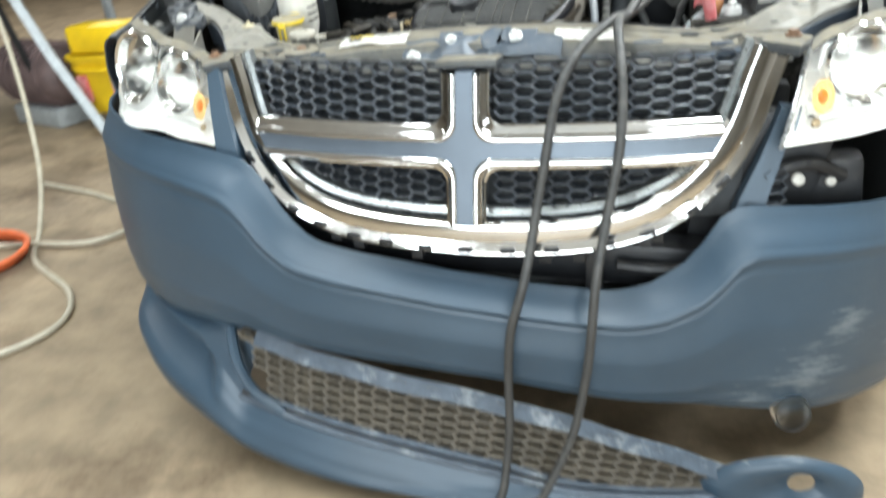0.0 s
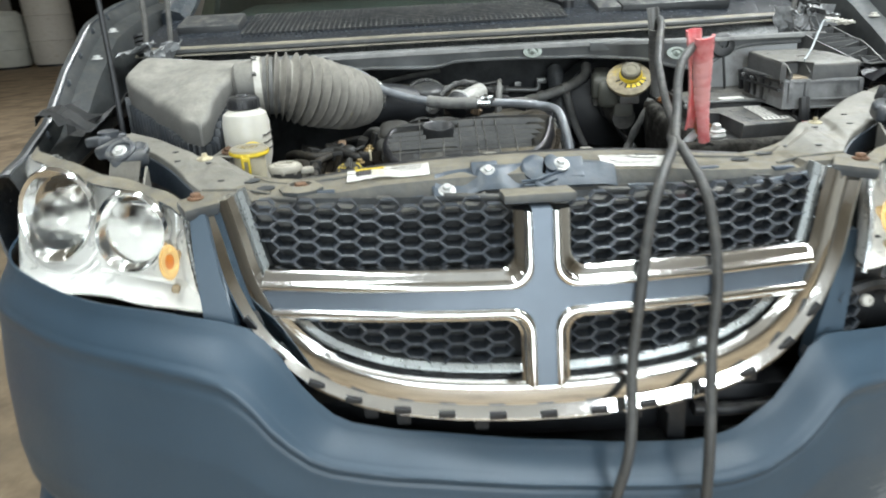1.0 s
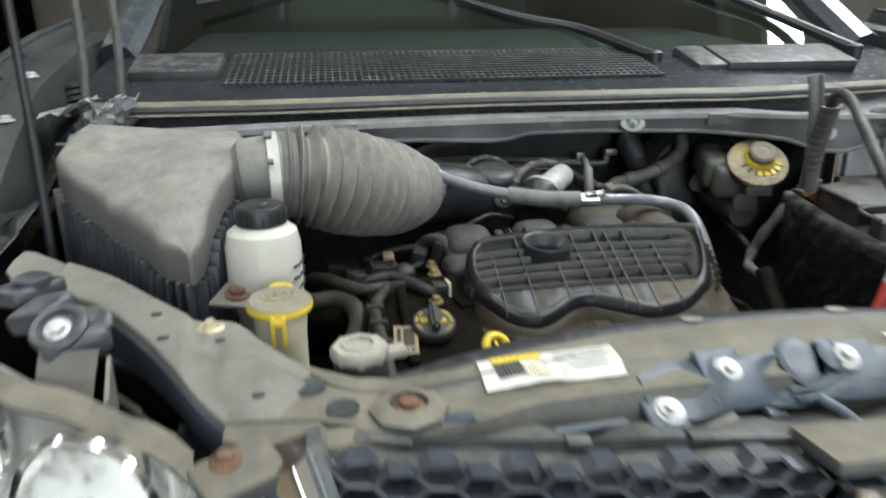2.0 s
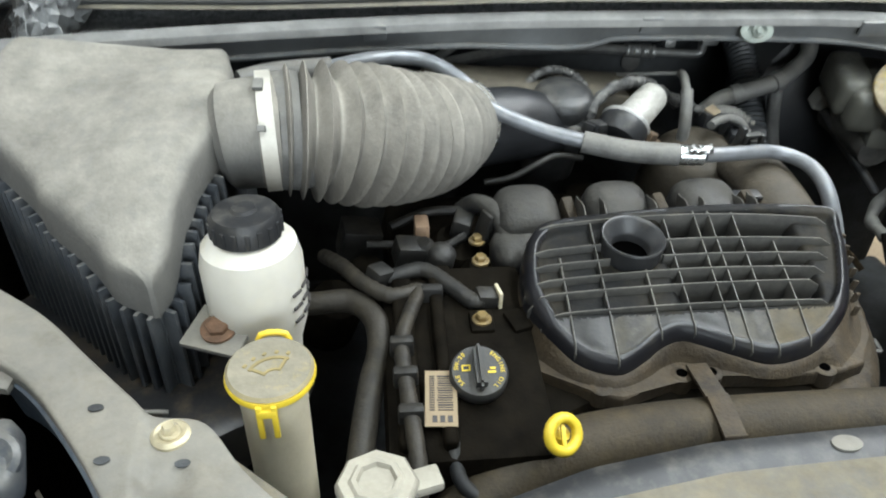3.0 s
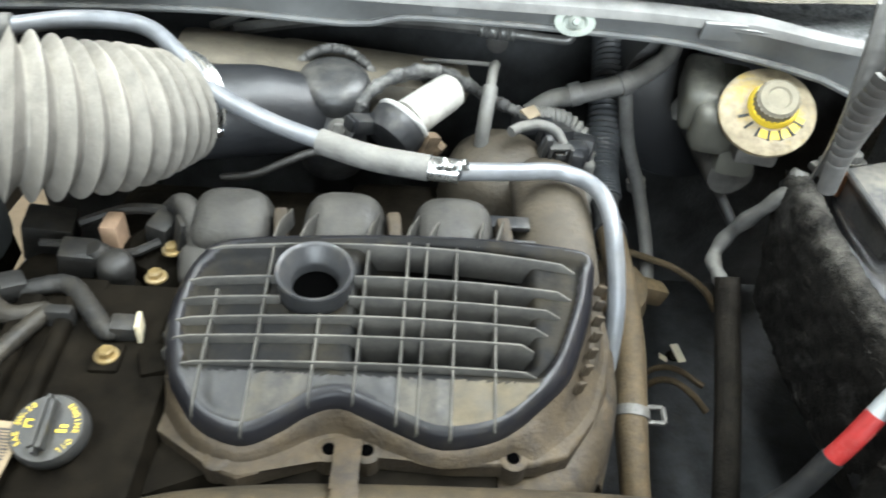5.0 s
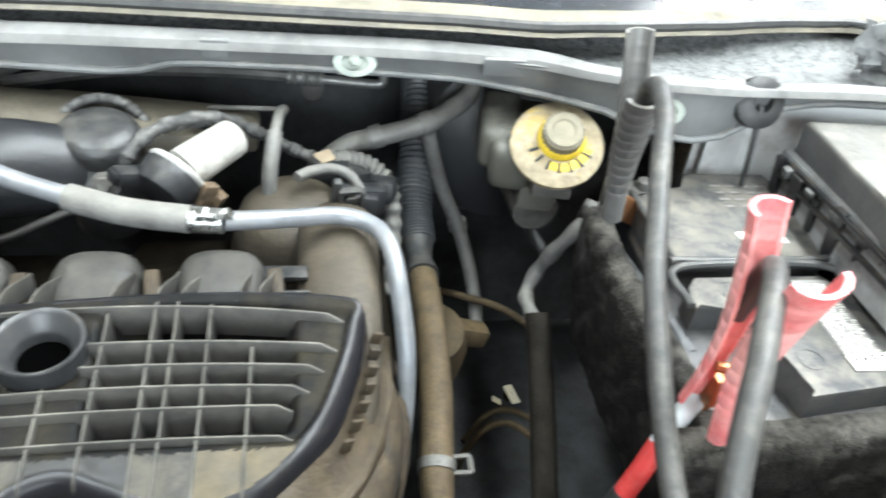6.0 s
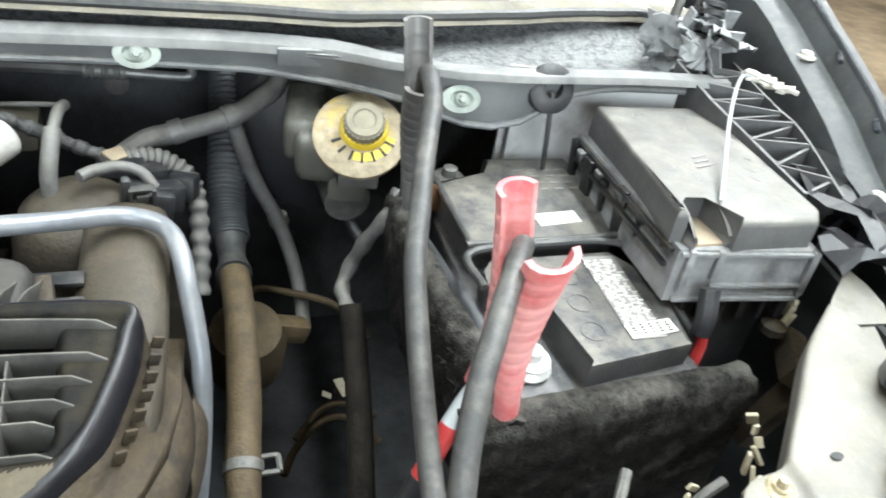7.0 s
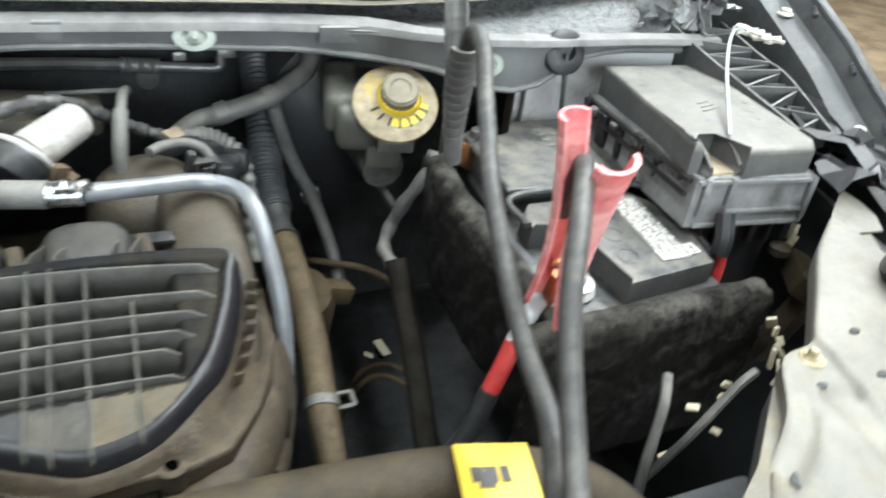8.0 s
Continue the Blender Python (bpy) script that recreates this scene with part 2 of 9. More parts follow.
M_alu = mat("aluminium", (0.30, 0.30, 0.29), 0.42, 0.6, var=0.2, scale=25, bump=0.2, dust=0.4, dustcol=(0.24, 0.225, 0.19))
M_steel = mat("dull_steel_tube", (0.17, 0.18, 0.195), 0.34, 0.25, var=0.2, scale=40, bump=0.08, dust=0.34, dustcol=(0.27, 0.265, 0.25))
M_zinc = mat("zinc_bolt", (0.52, 0.52, 0.50), 0.38, 0.35, var=0.15, scale=60, bump=0.05, stain=(0.22, 0.20, 0.16), stain_at=0.62)
M_cast = mat("cast_alloy", (0.085, 0.083, 0.078), 0.55, 0.2, var=0.35, scale=30, bump=0.5, bscale=90, dust=0.45, dustcol=(0.20, 0.19, 0.165))
M_tape = mat("dusty_cloth_tape", (0.040, 0.040, 0.040), 0.6, var=0.6, scale=120, bump=0.7, bscale=200, dust=0.42, dustcol=(0.26, 0.255, 0.235), stain=(0.015, 0.015, 0.015), stain_at=0.55)
M_throttle = mat("dark_cast_throttle", (0.040, 0.041, 0.042), 0.40, 0.3, var=0.35, scale=30, bump=0.4, bscale=90, dust=0.35, dustcol=(0.13, 0.122, 0.105))
M_rustbrown = mat("brown_rust", (0.085, 0.058, 0.034), 0.8, 0.1, var=0.5, scale=60, bump=0.5)
M_rust = mat("rusty_bolt", (0.15, 0.085, 0.05), 0.8, 0.2, var=0.5, scale=60, bump=0.5)
M_white = mat("white_plastic_tank", (0.54, 0.52, 0.46), 0.42, var=0.12, scale=12, bump=0.05, stain=(0.36, 0.31, 0.22), stain_at=0.60, sub=0.2)
M_cream = mat("stained_washer_neck", (0.55, 0.50, 0.37), 0.5, var=0.2, scale=10, stain=(0.25, 0.19, 0.09), stain_at=0.58, sub=0.2)
M_yellow = mat("yellow_plastic", (0.72, 0.53, 0.04), 0.45, var=0.12, scale=30, bump=0.1)
M_yellowdust = mat("dusty_yellow_cap", (0.50, 0.36, 0.05), 0.6, var=0.15, scale=22, bump=0.25, dust=0.9, dustcol=(0.27, 0.245, 0.185))
M_bucket = mat("yellow_bucket_plastic", (0.78, 0.52, 0.012), 0.4, var=0.15, scale=6, bump=0.1, stain=(0.30, 0.20, 0.03), stain_at=0.68)
M_red = mat("red_grip_plastic", (0.62, 0.115, 0.125), 0.45, var=0.15, scale=26, bump=0.1, stain=(0.74, 0.34, 0.33), stain_at=0.48)
M_redwire = mat("red_cable", (0.42, 0.03, 0.028), 0.5, var=0.2, scale=40, stain=(0.5, 0.15, 0.13), stain_at=0.6)
M_cable = mat("gray_black_cable", (0.040, 0.040, 0.039), 0.55, var=0.2, scale=30, bump=0.15, dust=0.35, dustcol=(0.17, 0.16, 0.14))
M_clampblk = mat("black_clamp_grip", (0.10, 0.10, 0.098), 0.40, var=0.25, scale=40, bump=0.1, dust=0.5, dustcol=(0.30, 0.29, 0.26))
M_copper = mat("copper_wire", (0.32, 0.15, 0.07), 0.4, 0.8, var=0.3)
M_label = mat("white_label", (0.56, 0.545, 0.50), 0.6, var=0.08, scale=40, bump=0.05, stain=(0.38, 0.345, 0.28), stain_at=0.62)
M_print = mat("label_print", (0.05, 0.045, 0.045), 0.6)
M_printgray = mat("gray_label_print", (0.20, 0.19, 0.18), 0.6)
M_felt = mat("black_felt_wrap", (0.013, 0.0122, 0.011), 0.9, var=0.6, scale=50, bump=1.0, bscale=420, dust=0.46, dustcol=(0.13, 0.122, 0.105), stain=(0.045, 0.044, 0.042), stain_at=0.60, spec=0.15)
M_batt = mat("battery_case", (0.034, 0.035, 0.037), 0.45, var=0.2, scale=20, bump=0.4, bscale=420, dust=0.48, dustcol=(0.21, 0.193, 0.158))
M_battcase = mat("battery_case_black", (0.020, 0.020, 0.021), 0.40, var=0.3, scale=20, bump=0.3, bscale=300, dust=0.26, dustcol=(0.12, 0.108, 0.085))
M_fuse = mat("fuse_box_plastic", (0.055, 0.057, 0.060), 0.40, var=0.25, scale=18, bump=0.15, dust=0.55, dustcol=(0.225, 0.214, 0.186), stain=(0.075, 0.073, 0.068), stain_at=0.60)
M_fusebody = mat("fuse_box_housing", (0.200, 0.203, 0.205), 0.5, var=0.4, scale=22, bump=0.2, dust=0.4, dustcol=(0.20, 0.19, 0.165), stain=(0.022, 0.022, 0.023), stain_at=0.60)
M_cowl = mat("cowl_plastic", (0.028, 0.030, 0.032), 0.5, var=0.25, scale=14, bump=0.2, dust=0.32)
M_cowlpanel = mat("glossy_cowl_plastic", (0.024, 0.028, 0.034), 0.24, var=0.3, scale=14, bump=0.15, bscale=60, dust=0.16, dustcol=(0.14, 0.135, 0.12))
M_cowlsteel = mat("cowl_steel", (0.135, 0.142, 0.145), 0.45, var=0.3, scale=12, bump=0.1, dust=0.42, dustcol=(0.36, 0.345, 0.30))
M_paneltan = mat("tan_dusty_panel_lip", (0.060, 0.058, 0.052), 0.5, var=0.3, scale=20, bump=0.2, dust=0.6, dustcol=(0.23, 0.205, 0.15))
M_seal = mat("cowl_seal", (0.165, 0.165, 0.16), 0.7, var=0.3, scale=22, dust=0.2)
M_brown = mat("brown_dust_panel", (0.30, 0.24, 0.165), 0.7, var=0.3, scale=15, bump=0.3)
M_reflect = mat("lamp_reflector", (0.86, 0.86, 0.85), 0.12, 1.0, var=0.05, bump=0.2, bscale=45)
M_flute = mat("lamp_flute", (0.72, 0.72, 0.71), 0.10, 1.0, var=0.1, bump=0.1, bscale=60)
M_housing = mat("lamp_bezel", (0.84, 0.83, 0.80), 0.30, 0.3, var=0.10, scale=14, bump=0.25, bscale=30)
M_amber = mat("amber_bulb", (0.45, 0.13, 0.015), 0.25, var=0.2, bump=0.0)
M_orange = mat("orange_hose", (0.62, 0.13, 0.04), 0.5, var=0.2, scale=20)
M_beige = mat("beige_air_hose", (0.42, 0.38, 0.29), 0.55, var=0.15, scale=20)
M_blue = mat("blue_drum_plastic", (0.015, 0.16, 0.48), 0.4, var=0.15, scale=5)
M_galv = mat("galvanised_leg", (0.40, 0.43, 0.44), 0.5, 0.35, var=0.15, scale=20)
M_wood = mat("brown_board", (0.24, 0.15, 0.075), 0.7, var=0.35, scale=9, bump=0.3)
M_maroon = mat("maroon_motor_paint", (0.11, 0.075, 0.072), 0.6, var=0.3, scale=12, bump=0.3)
M_greentank = mat("tank_gray", (0.50, 0.52, 0.48), 0.5, var=0.1, scale=5)
M_skin = mat("dash_plastic", (0.03, 0.032, 0.034), 0.7)
M_flange = mat("stained_grille_flange", (0.050, 0.052, 0.052), 0.5, var=0.35, scale=16, bump=0.25, dust=0.45, dustcol=(0.165, 0.155, 0.125), stain=(0.030, 0.030, 0.029), stain_at=0.53)
# Dusty brown hose colour, darkened for the shadow that falls on this hose.
M_radhose = mat("dusty_brown_hose_in_shade", (0.026, 0.019, 0.009), 0.72, var=0.4, scale=14, bump=0.35, bscale=240, dust=0.45, dustcol=(0.072, 0.051, 0.023), stain=(0.016, 0.014, 0.011), stain_at=0.6)
M_rearcover = mat("brown_dusty_rear_cover", (0.075, 0.066, 0.052), 0.55, 0.1, var=0.35, scale=18, bump=0.3, dust=0.5, dustcol=(0.165, 0.145, 0.108), stain=(0.05, 0.045, 0.038), stain_at=0.58)
# The ribs' plastic with dusty stains, coloured darker for shade in the recesses.
M_pocket = mat("manifold_pocket_shade", (0.0050, 0.0051, 0.0052), 0.6, var=0.5, scale=26, bump=0.15, dust=0.20, dustcol=(0.034, 0.029, 0.019), stain=(0.022, 0.018, 0.011), stain_at=0.58, spec=0.15)
M_ambercup = mat("pale_amber_cup", (0.78, 0.50, 0.20), 0.25, 0.3, var=0.3, scale=30, bump=0.0)
M_lip = mat("glossy_black_lip", (0.010, 0.010, 0.012), 0.34, var=0.2, scale=20, bump=0.03, dust=0.16, dustcol=(0.08, 0.07, 0.05), spec=0.35)
M_mount = mat("lamp_mount_plastic", (0.040, 0.046, 0.055), 0.45, var=0.25, scale=18, dust=0.42, dustcol=(0.17, 0.16, 0.135))
M_collar = mat("dusty_pale_collar", (0.33, 0.275, 0.185), 0.65, var=0.35, scale=55, bump=0.4, stain=(0.52, 0.36, 0.05), stain_at=0.58)
M_glow = mat("tube_glow", (1, 1, 1), 0.5, bump=0.0)
M_glow.node_tree.nodes["Principled BSDF"].inputs["Emission Color"].default_value = (1.0, 0.97, 0.9, 1)
M_glow.node_tree.nodes["Principled BSDF"].inputs["Emission Strength"].default_value = 6.0


def glass(name, col, rough=0.02, ior=1.45):
    m = bpy.data.materials.new(name)
    m.use_nodes = True
    b = m.node_tree.nodes["Principled BSDF"]
    b.inputs["Base Color"].default_value = (*col, 1)
    b.inputs["Roughness"].default_value, b.inputs["IOR"].default_value = rough, ior
    b.inputs["Transmission Weight"].default_value = 1.0
    return m


M_lens = glass("lamp_lens", (0.97, 0.97, 0.95), 0.03, 1.25)
M_wind = glass("green_windshield", (0.35, 0.45, 0.38))

M_scuffglass = glass("scuffed_lamp_plastic", (0.78, 0.80, 0.80), 0.35, 1.3)

# ---- building helpers ----


def thing(name, at, label, category, group="", kind=""):
    ob = new(name)
    ob.location = at
    ob.empty_display_size = 0.05
    return tagged(ob, label, category, group, kind)


def root_at(ob):
    v = Vector(ob.location)
    while ob.parent:
        ob = ob.parent
        v += ob.location
    return v


def islands(bm):
    """Splits a bmesh into one for each connected piece."""
    seen, out = set(), []
    for v in bm.verts:
        if v in seen:
            continue
        stack, group = [v], []
        seen.add(v)
        while stack:
            q = stack.pop()
            group.append(q)
            for e in q.link_edges:
                w = e.other_vert(q)
                if w not in seen:
                    seen.add(w)
                    stack.append(w)
        nb = bmesh.new()
        new_of = {q: nb.verts.new(q.co) for q in group}
        for f in {f for q in group for f in q.link_faces}:
            nb.faces.new([new_of[q] for q in f.verts])
        out.append(nb)
    bm.free()
    return out


def parts(name, bm, material, parent, label="", sharp=38):
    """Each connected piece of bm as a part of its own."""
    return [part(name, b, material, parent, label, sharp) for b in islands(bm)]


def part(name, bm, material, parent=None, label="", sharp=38):
    me = bpy.data.meshes.new(name)
    if parent:
        bmesh.ops.translate(bm, verts=bm.verts, vec=-root_at(parent))
    bmesh.ops.recalc_face_normals(bm, faces=bm.faces)
    for f in bm.faces:
        f.smooth = True
    bm.to_mesh(me)
    bm.free()
    me.set_sharp_from_angle(angle=radians(sharp))
    me.materials.append(material)
    ob = new(name, me)
    if parent:
        ob.parent = parent
    if label:
        ob["label"] = label
    return ob


def single(name, bm, material, label, category, group="", kind="", sharp=38):
    """A thing of one mesh, with its origin at the middle of its base."""
    lo = Vector([min(v.co[i] for v in bm.verts) for i in range(3)])
    hi = Vector([max(v.co[i] for v in bm.verts) for i in range(3)])
    base = Vector(((lo.x + hi.x) / 2, (lo.y + hi.y) / 2, lo.z))
    bmesh.ops.translate(bm, verts=bm.verts, vec=-base)
    ob = part(name, bm, material, None, sharp=sharp)
    ob.location = base
    return tagged(ob, label, category, group, kind)


def B():
    return bmesh.new()


def box(bm, c, s, rot=(0, 0, 0), bev=0.003, seg=2):
    m = pose(*c, *rot) @ Matrix.Diagonal((*s, 1))
    r = bmesh.ops.create_cube(bm, size=1, matrix=m)
    if bev:
        es = list({e for v in r["verts"] for e in v.link_edges})
        bmesh.ops.bevel(bm, geom=es, offset=min(bev, 0.45 * min(s)), segments=seg, profile=0.6, affect="EDGES")
    return bm


def prism(bm, pts, z0, z1, bev=0.0, seg=2, m=None):
    """A plan polygon raised from z0 to z1; either may be a function of x and y."""
    f0 = z0 if callable(z0) else (lambda x, y: z0)
    f1 = z1 if callable(z1) else (lambda x, y: z1)
    lo = [bm.verts.new((x, y, f0(x, y))) for x, y in pts]
    hi = [bm.verts.new((x, y, f1(x, y))) for x, y in pts]
    n = len(pts)
    top = bm.faces.new(hi)
    bm.faces.new(lo[::-1])
    for i in range(n):
        bm.faces.new((lo[i], lo[(i + 1) % n], hi[(i + 1) % n], hi[i]))
    if bev:
        bmesh.ops.bevel(bm, geom=list(top.edges), offset=bev, segments=seg, profile=0.6, affect="EDGES")
    if m is not None:
        bmesh.ops.transform(bm, matrix=m, verts=bm.verts)
    return bm


def spline(pts, n=8):
    p = [Vector(q) for q in pts]
    p = [p[0] * 2 - p[1]] + p + [p[-1] * 2 - p[-2]]
    out = []
    for i in range(1, len(p) - 2):
        a, b, c, d = p[i - 1:i + 3]
        for k in range(n):
            t = k / n
            out.append(0.5 * (2 * b + (c - a) * t + (2 * a - 5 * b + 4 * c - d) * t * t + (3 * b - a - 3 * c + d) * t ** 3))
    out.append(p[-2])
    return out


def tube(bm, pts, r, seg=12, n=8, cap=True, smooth=True, flat=1.0):
    """Sweeps a ring along the path; r is a number, a list along the control points, or a function of 0..1."""
    line = spline(pts, n) if smooth else [Vector(p) for p in pts]
    k = len(line)

    def rad(i):
        t = i / (k - 1)
        if callable(r):
            return r(t)
        if isinstance(r, (list, tuple)):
            f = t * (len(r) - 1)
            j = min(int(f), len(r) - 2)
            return r[j] + (r[j + 1] - r[j]) * (f - j)
        return r
    up = None
    rings = []
    for i, p in enumerate(line):
        d = (line[min(i + 1, k - 1)] - line[max(i - 1, 0)]).normalized()
        if up is None:
            up = d.orthogonal().normalized() if abs(d.z) > 0.9 else (Vector((0, 0, 1)) - d * d.z).normalized()
        up = (up - d * up.dot(d)).normalized()
        side = d.cross(up)
        rings.append([bm.verts.new(p + (up * math.cos(a) * flat + side * math.sin(a)) * rad(i)) for a in (2 * math.pi * j / seg for j in range(seg))])
    for a, b in zip(rings, rings[1:]):
        for j in range(seg):
            bm.faces.new((a[j], a[(j + 1) % seg], b[(j + 1) % seg], b[j]))
    if cap:
        bm.faces.new(rings[0][::-1])
        bm.faces.new(rings[-1])
    return bm


def lathe(bm, prof, m, seg=28):
    """Turns (radius, height) pairs round the z axis of m."""
    rings = [[bm.verts.new(m @ Vector((max(r, 1e-4) * math.cos(a), max(r, 1e-4) * math.sin(a), z))) for a in (2 * math.pi * j / seg for j in range(seg))] for r, z in prof]
    for a, b in zip(rings, rings[1:]):
        for j in range(seg):
            bm.faces.new((a[j], a[(j + 1) % seg], b[(j + 1) % seg], b[j]))
    bm.faces.new(rings[0][::-1])
    bm.faces.new(rings[-1])
    return bm


def aim(at, way):
    """A pose at a point whose z axis points that way."""
    return Matrix.Translation(at) @ Vector(way).to_track_quat("Z", "Y").to_matrix().to_4x4()


def sheet(bm, f, nu, nv, thick):
    """A curved panel f(u, v), u and v from 0 to 1, with thickness behind it."""
    p = [[Vector(f(i / nu, j / nv)) for j in range(nv + 1)] for i in range(nu + 1)]

    def normal(i, j):
        a = p[min(i + 1, nu)][j] - p[max(i - 1, 0)][j]
        b = p[i][min(j + 1, nv)] - p[i][max(j - 1, 0)]
        return a.cross(b).normalized()
    fr = [[bm.verts.new(p[i][j]) for j in range(nv + 1)] for i in range(nu + 1)]
    bk = [[bm.verts.new(p[i][j] - normal(i, j) * thick) for j in range(nv + 1)] for i in range(nu + 1)]
    for i in range(nu):
        for j in range(nv):
            bm.faces.new((fr[i][j], fr[i + 1][j], fr[i + 1][j + 1], fr[i][j + 1]))
            bm.faces.new((bk[i][j], bk[i][j + 1], bk[i + 1][j + 1], bk[i + 1][j]))
    rim = [(i, 0) for i in range(nu)] + [(nu, j) for j in range(nv)] + [(i, nv) for i in range(nu, 0, -1)] + [(0, j) for j in range(nv, 0, -1)]
    for (a, b), (c, d) in zip(rim, rim[1:] + rim[:1]):
        bm.faces.new((fr[a][b], bk[a][b], bk[c][d], fr[c][d]))
    return bm


def interp(table, x):
    if x <= table[0][0]:
        return table[0][1]
    for (a, b), (c, d) in zip(table, table[1:]):
        if x <= c:
            t = (x - a) / (c - a)
            t = t * t * (3 - 2 * t) * 0.5 + t * 0.5
            return b + (d - b) * t
    return table[-1][1]


def smooth(x, lo, hi):
    t = min(1.0, max(0.0, (x - lo) / (hi - lo)))
    return t * t * (3 - 2 * t)


def bolt(bm, at, way=(0, 0, 1), r=0.009):
    m = aim(at, way)
    lathe(bm, [(r * 1.5, 0), (r * 1.5, 0.0025), (r * 1.35, 0.0035)], m, 20)
    lathe(bm, [(r, 0.003), (r, 0.008), (r * 0.8, 0.0095)], m, 6)
    return bm


def wire(bm, pts, r=0.004, seg=8, n=6):
    return tube(bm, pts, r, seg, n)

# ---- the hall ----
single("floor", box(B(), (-3, 5.5, -0.1), (22.4, 29.4, 0.2), bev=0), M_floor, "tan dirty concrete workshop floor with dark stains", "floor", kind="structure")
HALL = [(-14.0, 8.0, -9.0, 20.0)]
x0, x1, y0, y1 = HALL[0]
single("wall_north", box(B(), (-3, y1 + 0.1, 2.5), (22.4, 0.2, 5), bev=0), M_wall, "dim plain workshop wall", "wall", kind="structure")
single("wall_west", box(B(), (x0 - 0.1, 5.5, 2.5), (0.2, 29, 5), bev=0), M_wall, "dim plain workshop wall", "wall", kind="structure")
single("wall_east", box(B(), (x1 + 0.1, 5.5, 2.5), (0.2, 29, 5), bev=0), M_wall, "dim plain workshop wall", "wall", kind="structure")
bm = B()
for c, s in (((-8.0, -9.1, 2.5), (12.4, 0.2, 5)), ((5.6, -9.1, 2.5), (5.2, 0.2, 5)), ((0.6, -9.1, 4.4), (4.8, 0.2, 1.2))):
    box(bm, c, s, bev=0)
single("wall_south", bm, M_wall, "workshop wall with a wide open vehicle doorway", "wall", kind="structure")
single("ceiling", box(B(), (-3, 5.5, 5.1), (22.4, 29.4, 0.2), bev=0), M_ceil, "plain grey workshop ceiling", "ceiling", kind="structure")


def ceiling_light(at, length):
    t = thing("ceiling_light", (at[0], at[1], 5.0), "assumed long fluorescent ceiling light with a white housing", "ceiling light", "ceiling lights")
    part("housing", box(B(), (at[0], at[1], 4.8), (0.42, length, 0.4), bev=0.02), M_label, t)
    for dx in (-0.1, 0.1):
        part("tube", tube(B(), [(at[0] + dx, at[1] - length / 2, 4.58), (at[0] + dx, at[1] + length / 2, 4.58)], 0.02, 8, 1), M_glow, t, "glowing white tube")


# Third and fifth fittings are unseen, added to brighten right floor and far drums.
for at, length in (((-1.3, -0.9), 4.6), ((1.5, 0.3), 4.6), ((3.4, 2.4), 4.6), ((-6.0, 4.5), 7.0), ((-8.0, 13.0), 7.0)):
    ceiling_light(at, length)

# ---- minivan: front body ----
van = thing("minivan", (0, 0.6, 0), "dark blue-grey minivan with its hood off and front bumper hanging loose", "car")
PLAN = spline([(0, -0.10, 0), (0.25, -0.092, 0), (0.45, -0.062, 0), (0.6, -0.02, 0), (0.72, 0.035, 0), (0.82, 0.11, 0), (0.90, 0.20, 0), (0.94, 0.32, 0), (0.955, 0.46, 0)], 10)


def plan(s):
    f = min(abs(s), 1.0) * (len(PLAN) - 1)
    i = min(int(f), len(PLAN) - 2)
    p = PLAN[i].lerp(PLAN[i + 1], f - i)
    return (p.x if s >= 0 else -p.x), p.y


SAG = Matrix.Translation((-0.53, 0, 0.74)) @ pose(0, -0.02, 0, 0, 5.7, 2.2) @ Matrix.Translation((0.53, 0, -0.74))
DROOP = Matrix.Translation((-0.545, 0, 0.308)) @ pose(0, 0, 0, 0, 10.5, 0) @ Matrix.Translation((0.53, 0, -0.33))
TOP = [(0, 0.562), (0.15, 0.556), (0.30, 0.556), (0.36, 0.570), (0.42, 0.610), (0.455, 0.660), (0.478, 0.712), (0.50, 0.733), (0.535, 0.738), (0.62, 0.742), (0.75, 0.752), (0.96, 0.762)]
TOPL = [(0, 0.562), (0.22, 0.578), (0.31, 0.588), (0.355, 0.604), (0.40, 0.650), (0.44, 0.702), (0.470, 0.735), (0.50, 0.741), (0.535, 0.748), (0.62, 0.756), (0.75, 0.757), (0.96, 0.758)]
SECT = [(0.0, 0.064), (0.03, 0.056), (0.148, 0.009), (0.160, 0.001), (0.170, 0.0), (0.188, 0.004), (0.215, 0.0055), (0.245, 0.0025), (0.5, -0.006), (0.78, 0.002), (0.92, 0.020), (1.0, 0.05)]


def bumper_skin(u, v):
    s = (u * 2 - 1)
    x, y = plan(s)
    top = interp(TOP if x > 0 else TOPL, abs(x))
    bot = 0.345 - 0.03 * max(0, abs(x) - 0.5) / 0.45 - 0.026 * smooth(x, 0.0, 0.5)
    back = interp(SECT, v)
    if abs(x) > 0.5:
        back *= 1 - 0.55 * min(1, (abs(x) - 0.5) / 0.2)
    n = Vector((x * 0.9, -0.55, 0)).normalized()
    return SAG @ Vector((x - n.x * back, y - n.y * back, top + (bot - top) * v))


bumper = part("bumper", sheet(B(), bumper_skin, 110, 96, 0.004), M_primer, van, "blue-grey primed bumper cover sagging at one side", sharp=60)
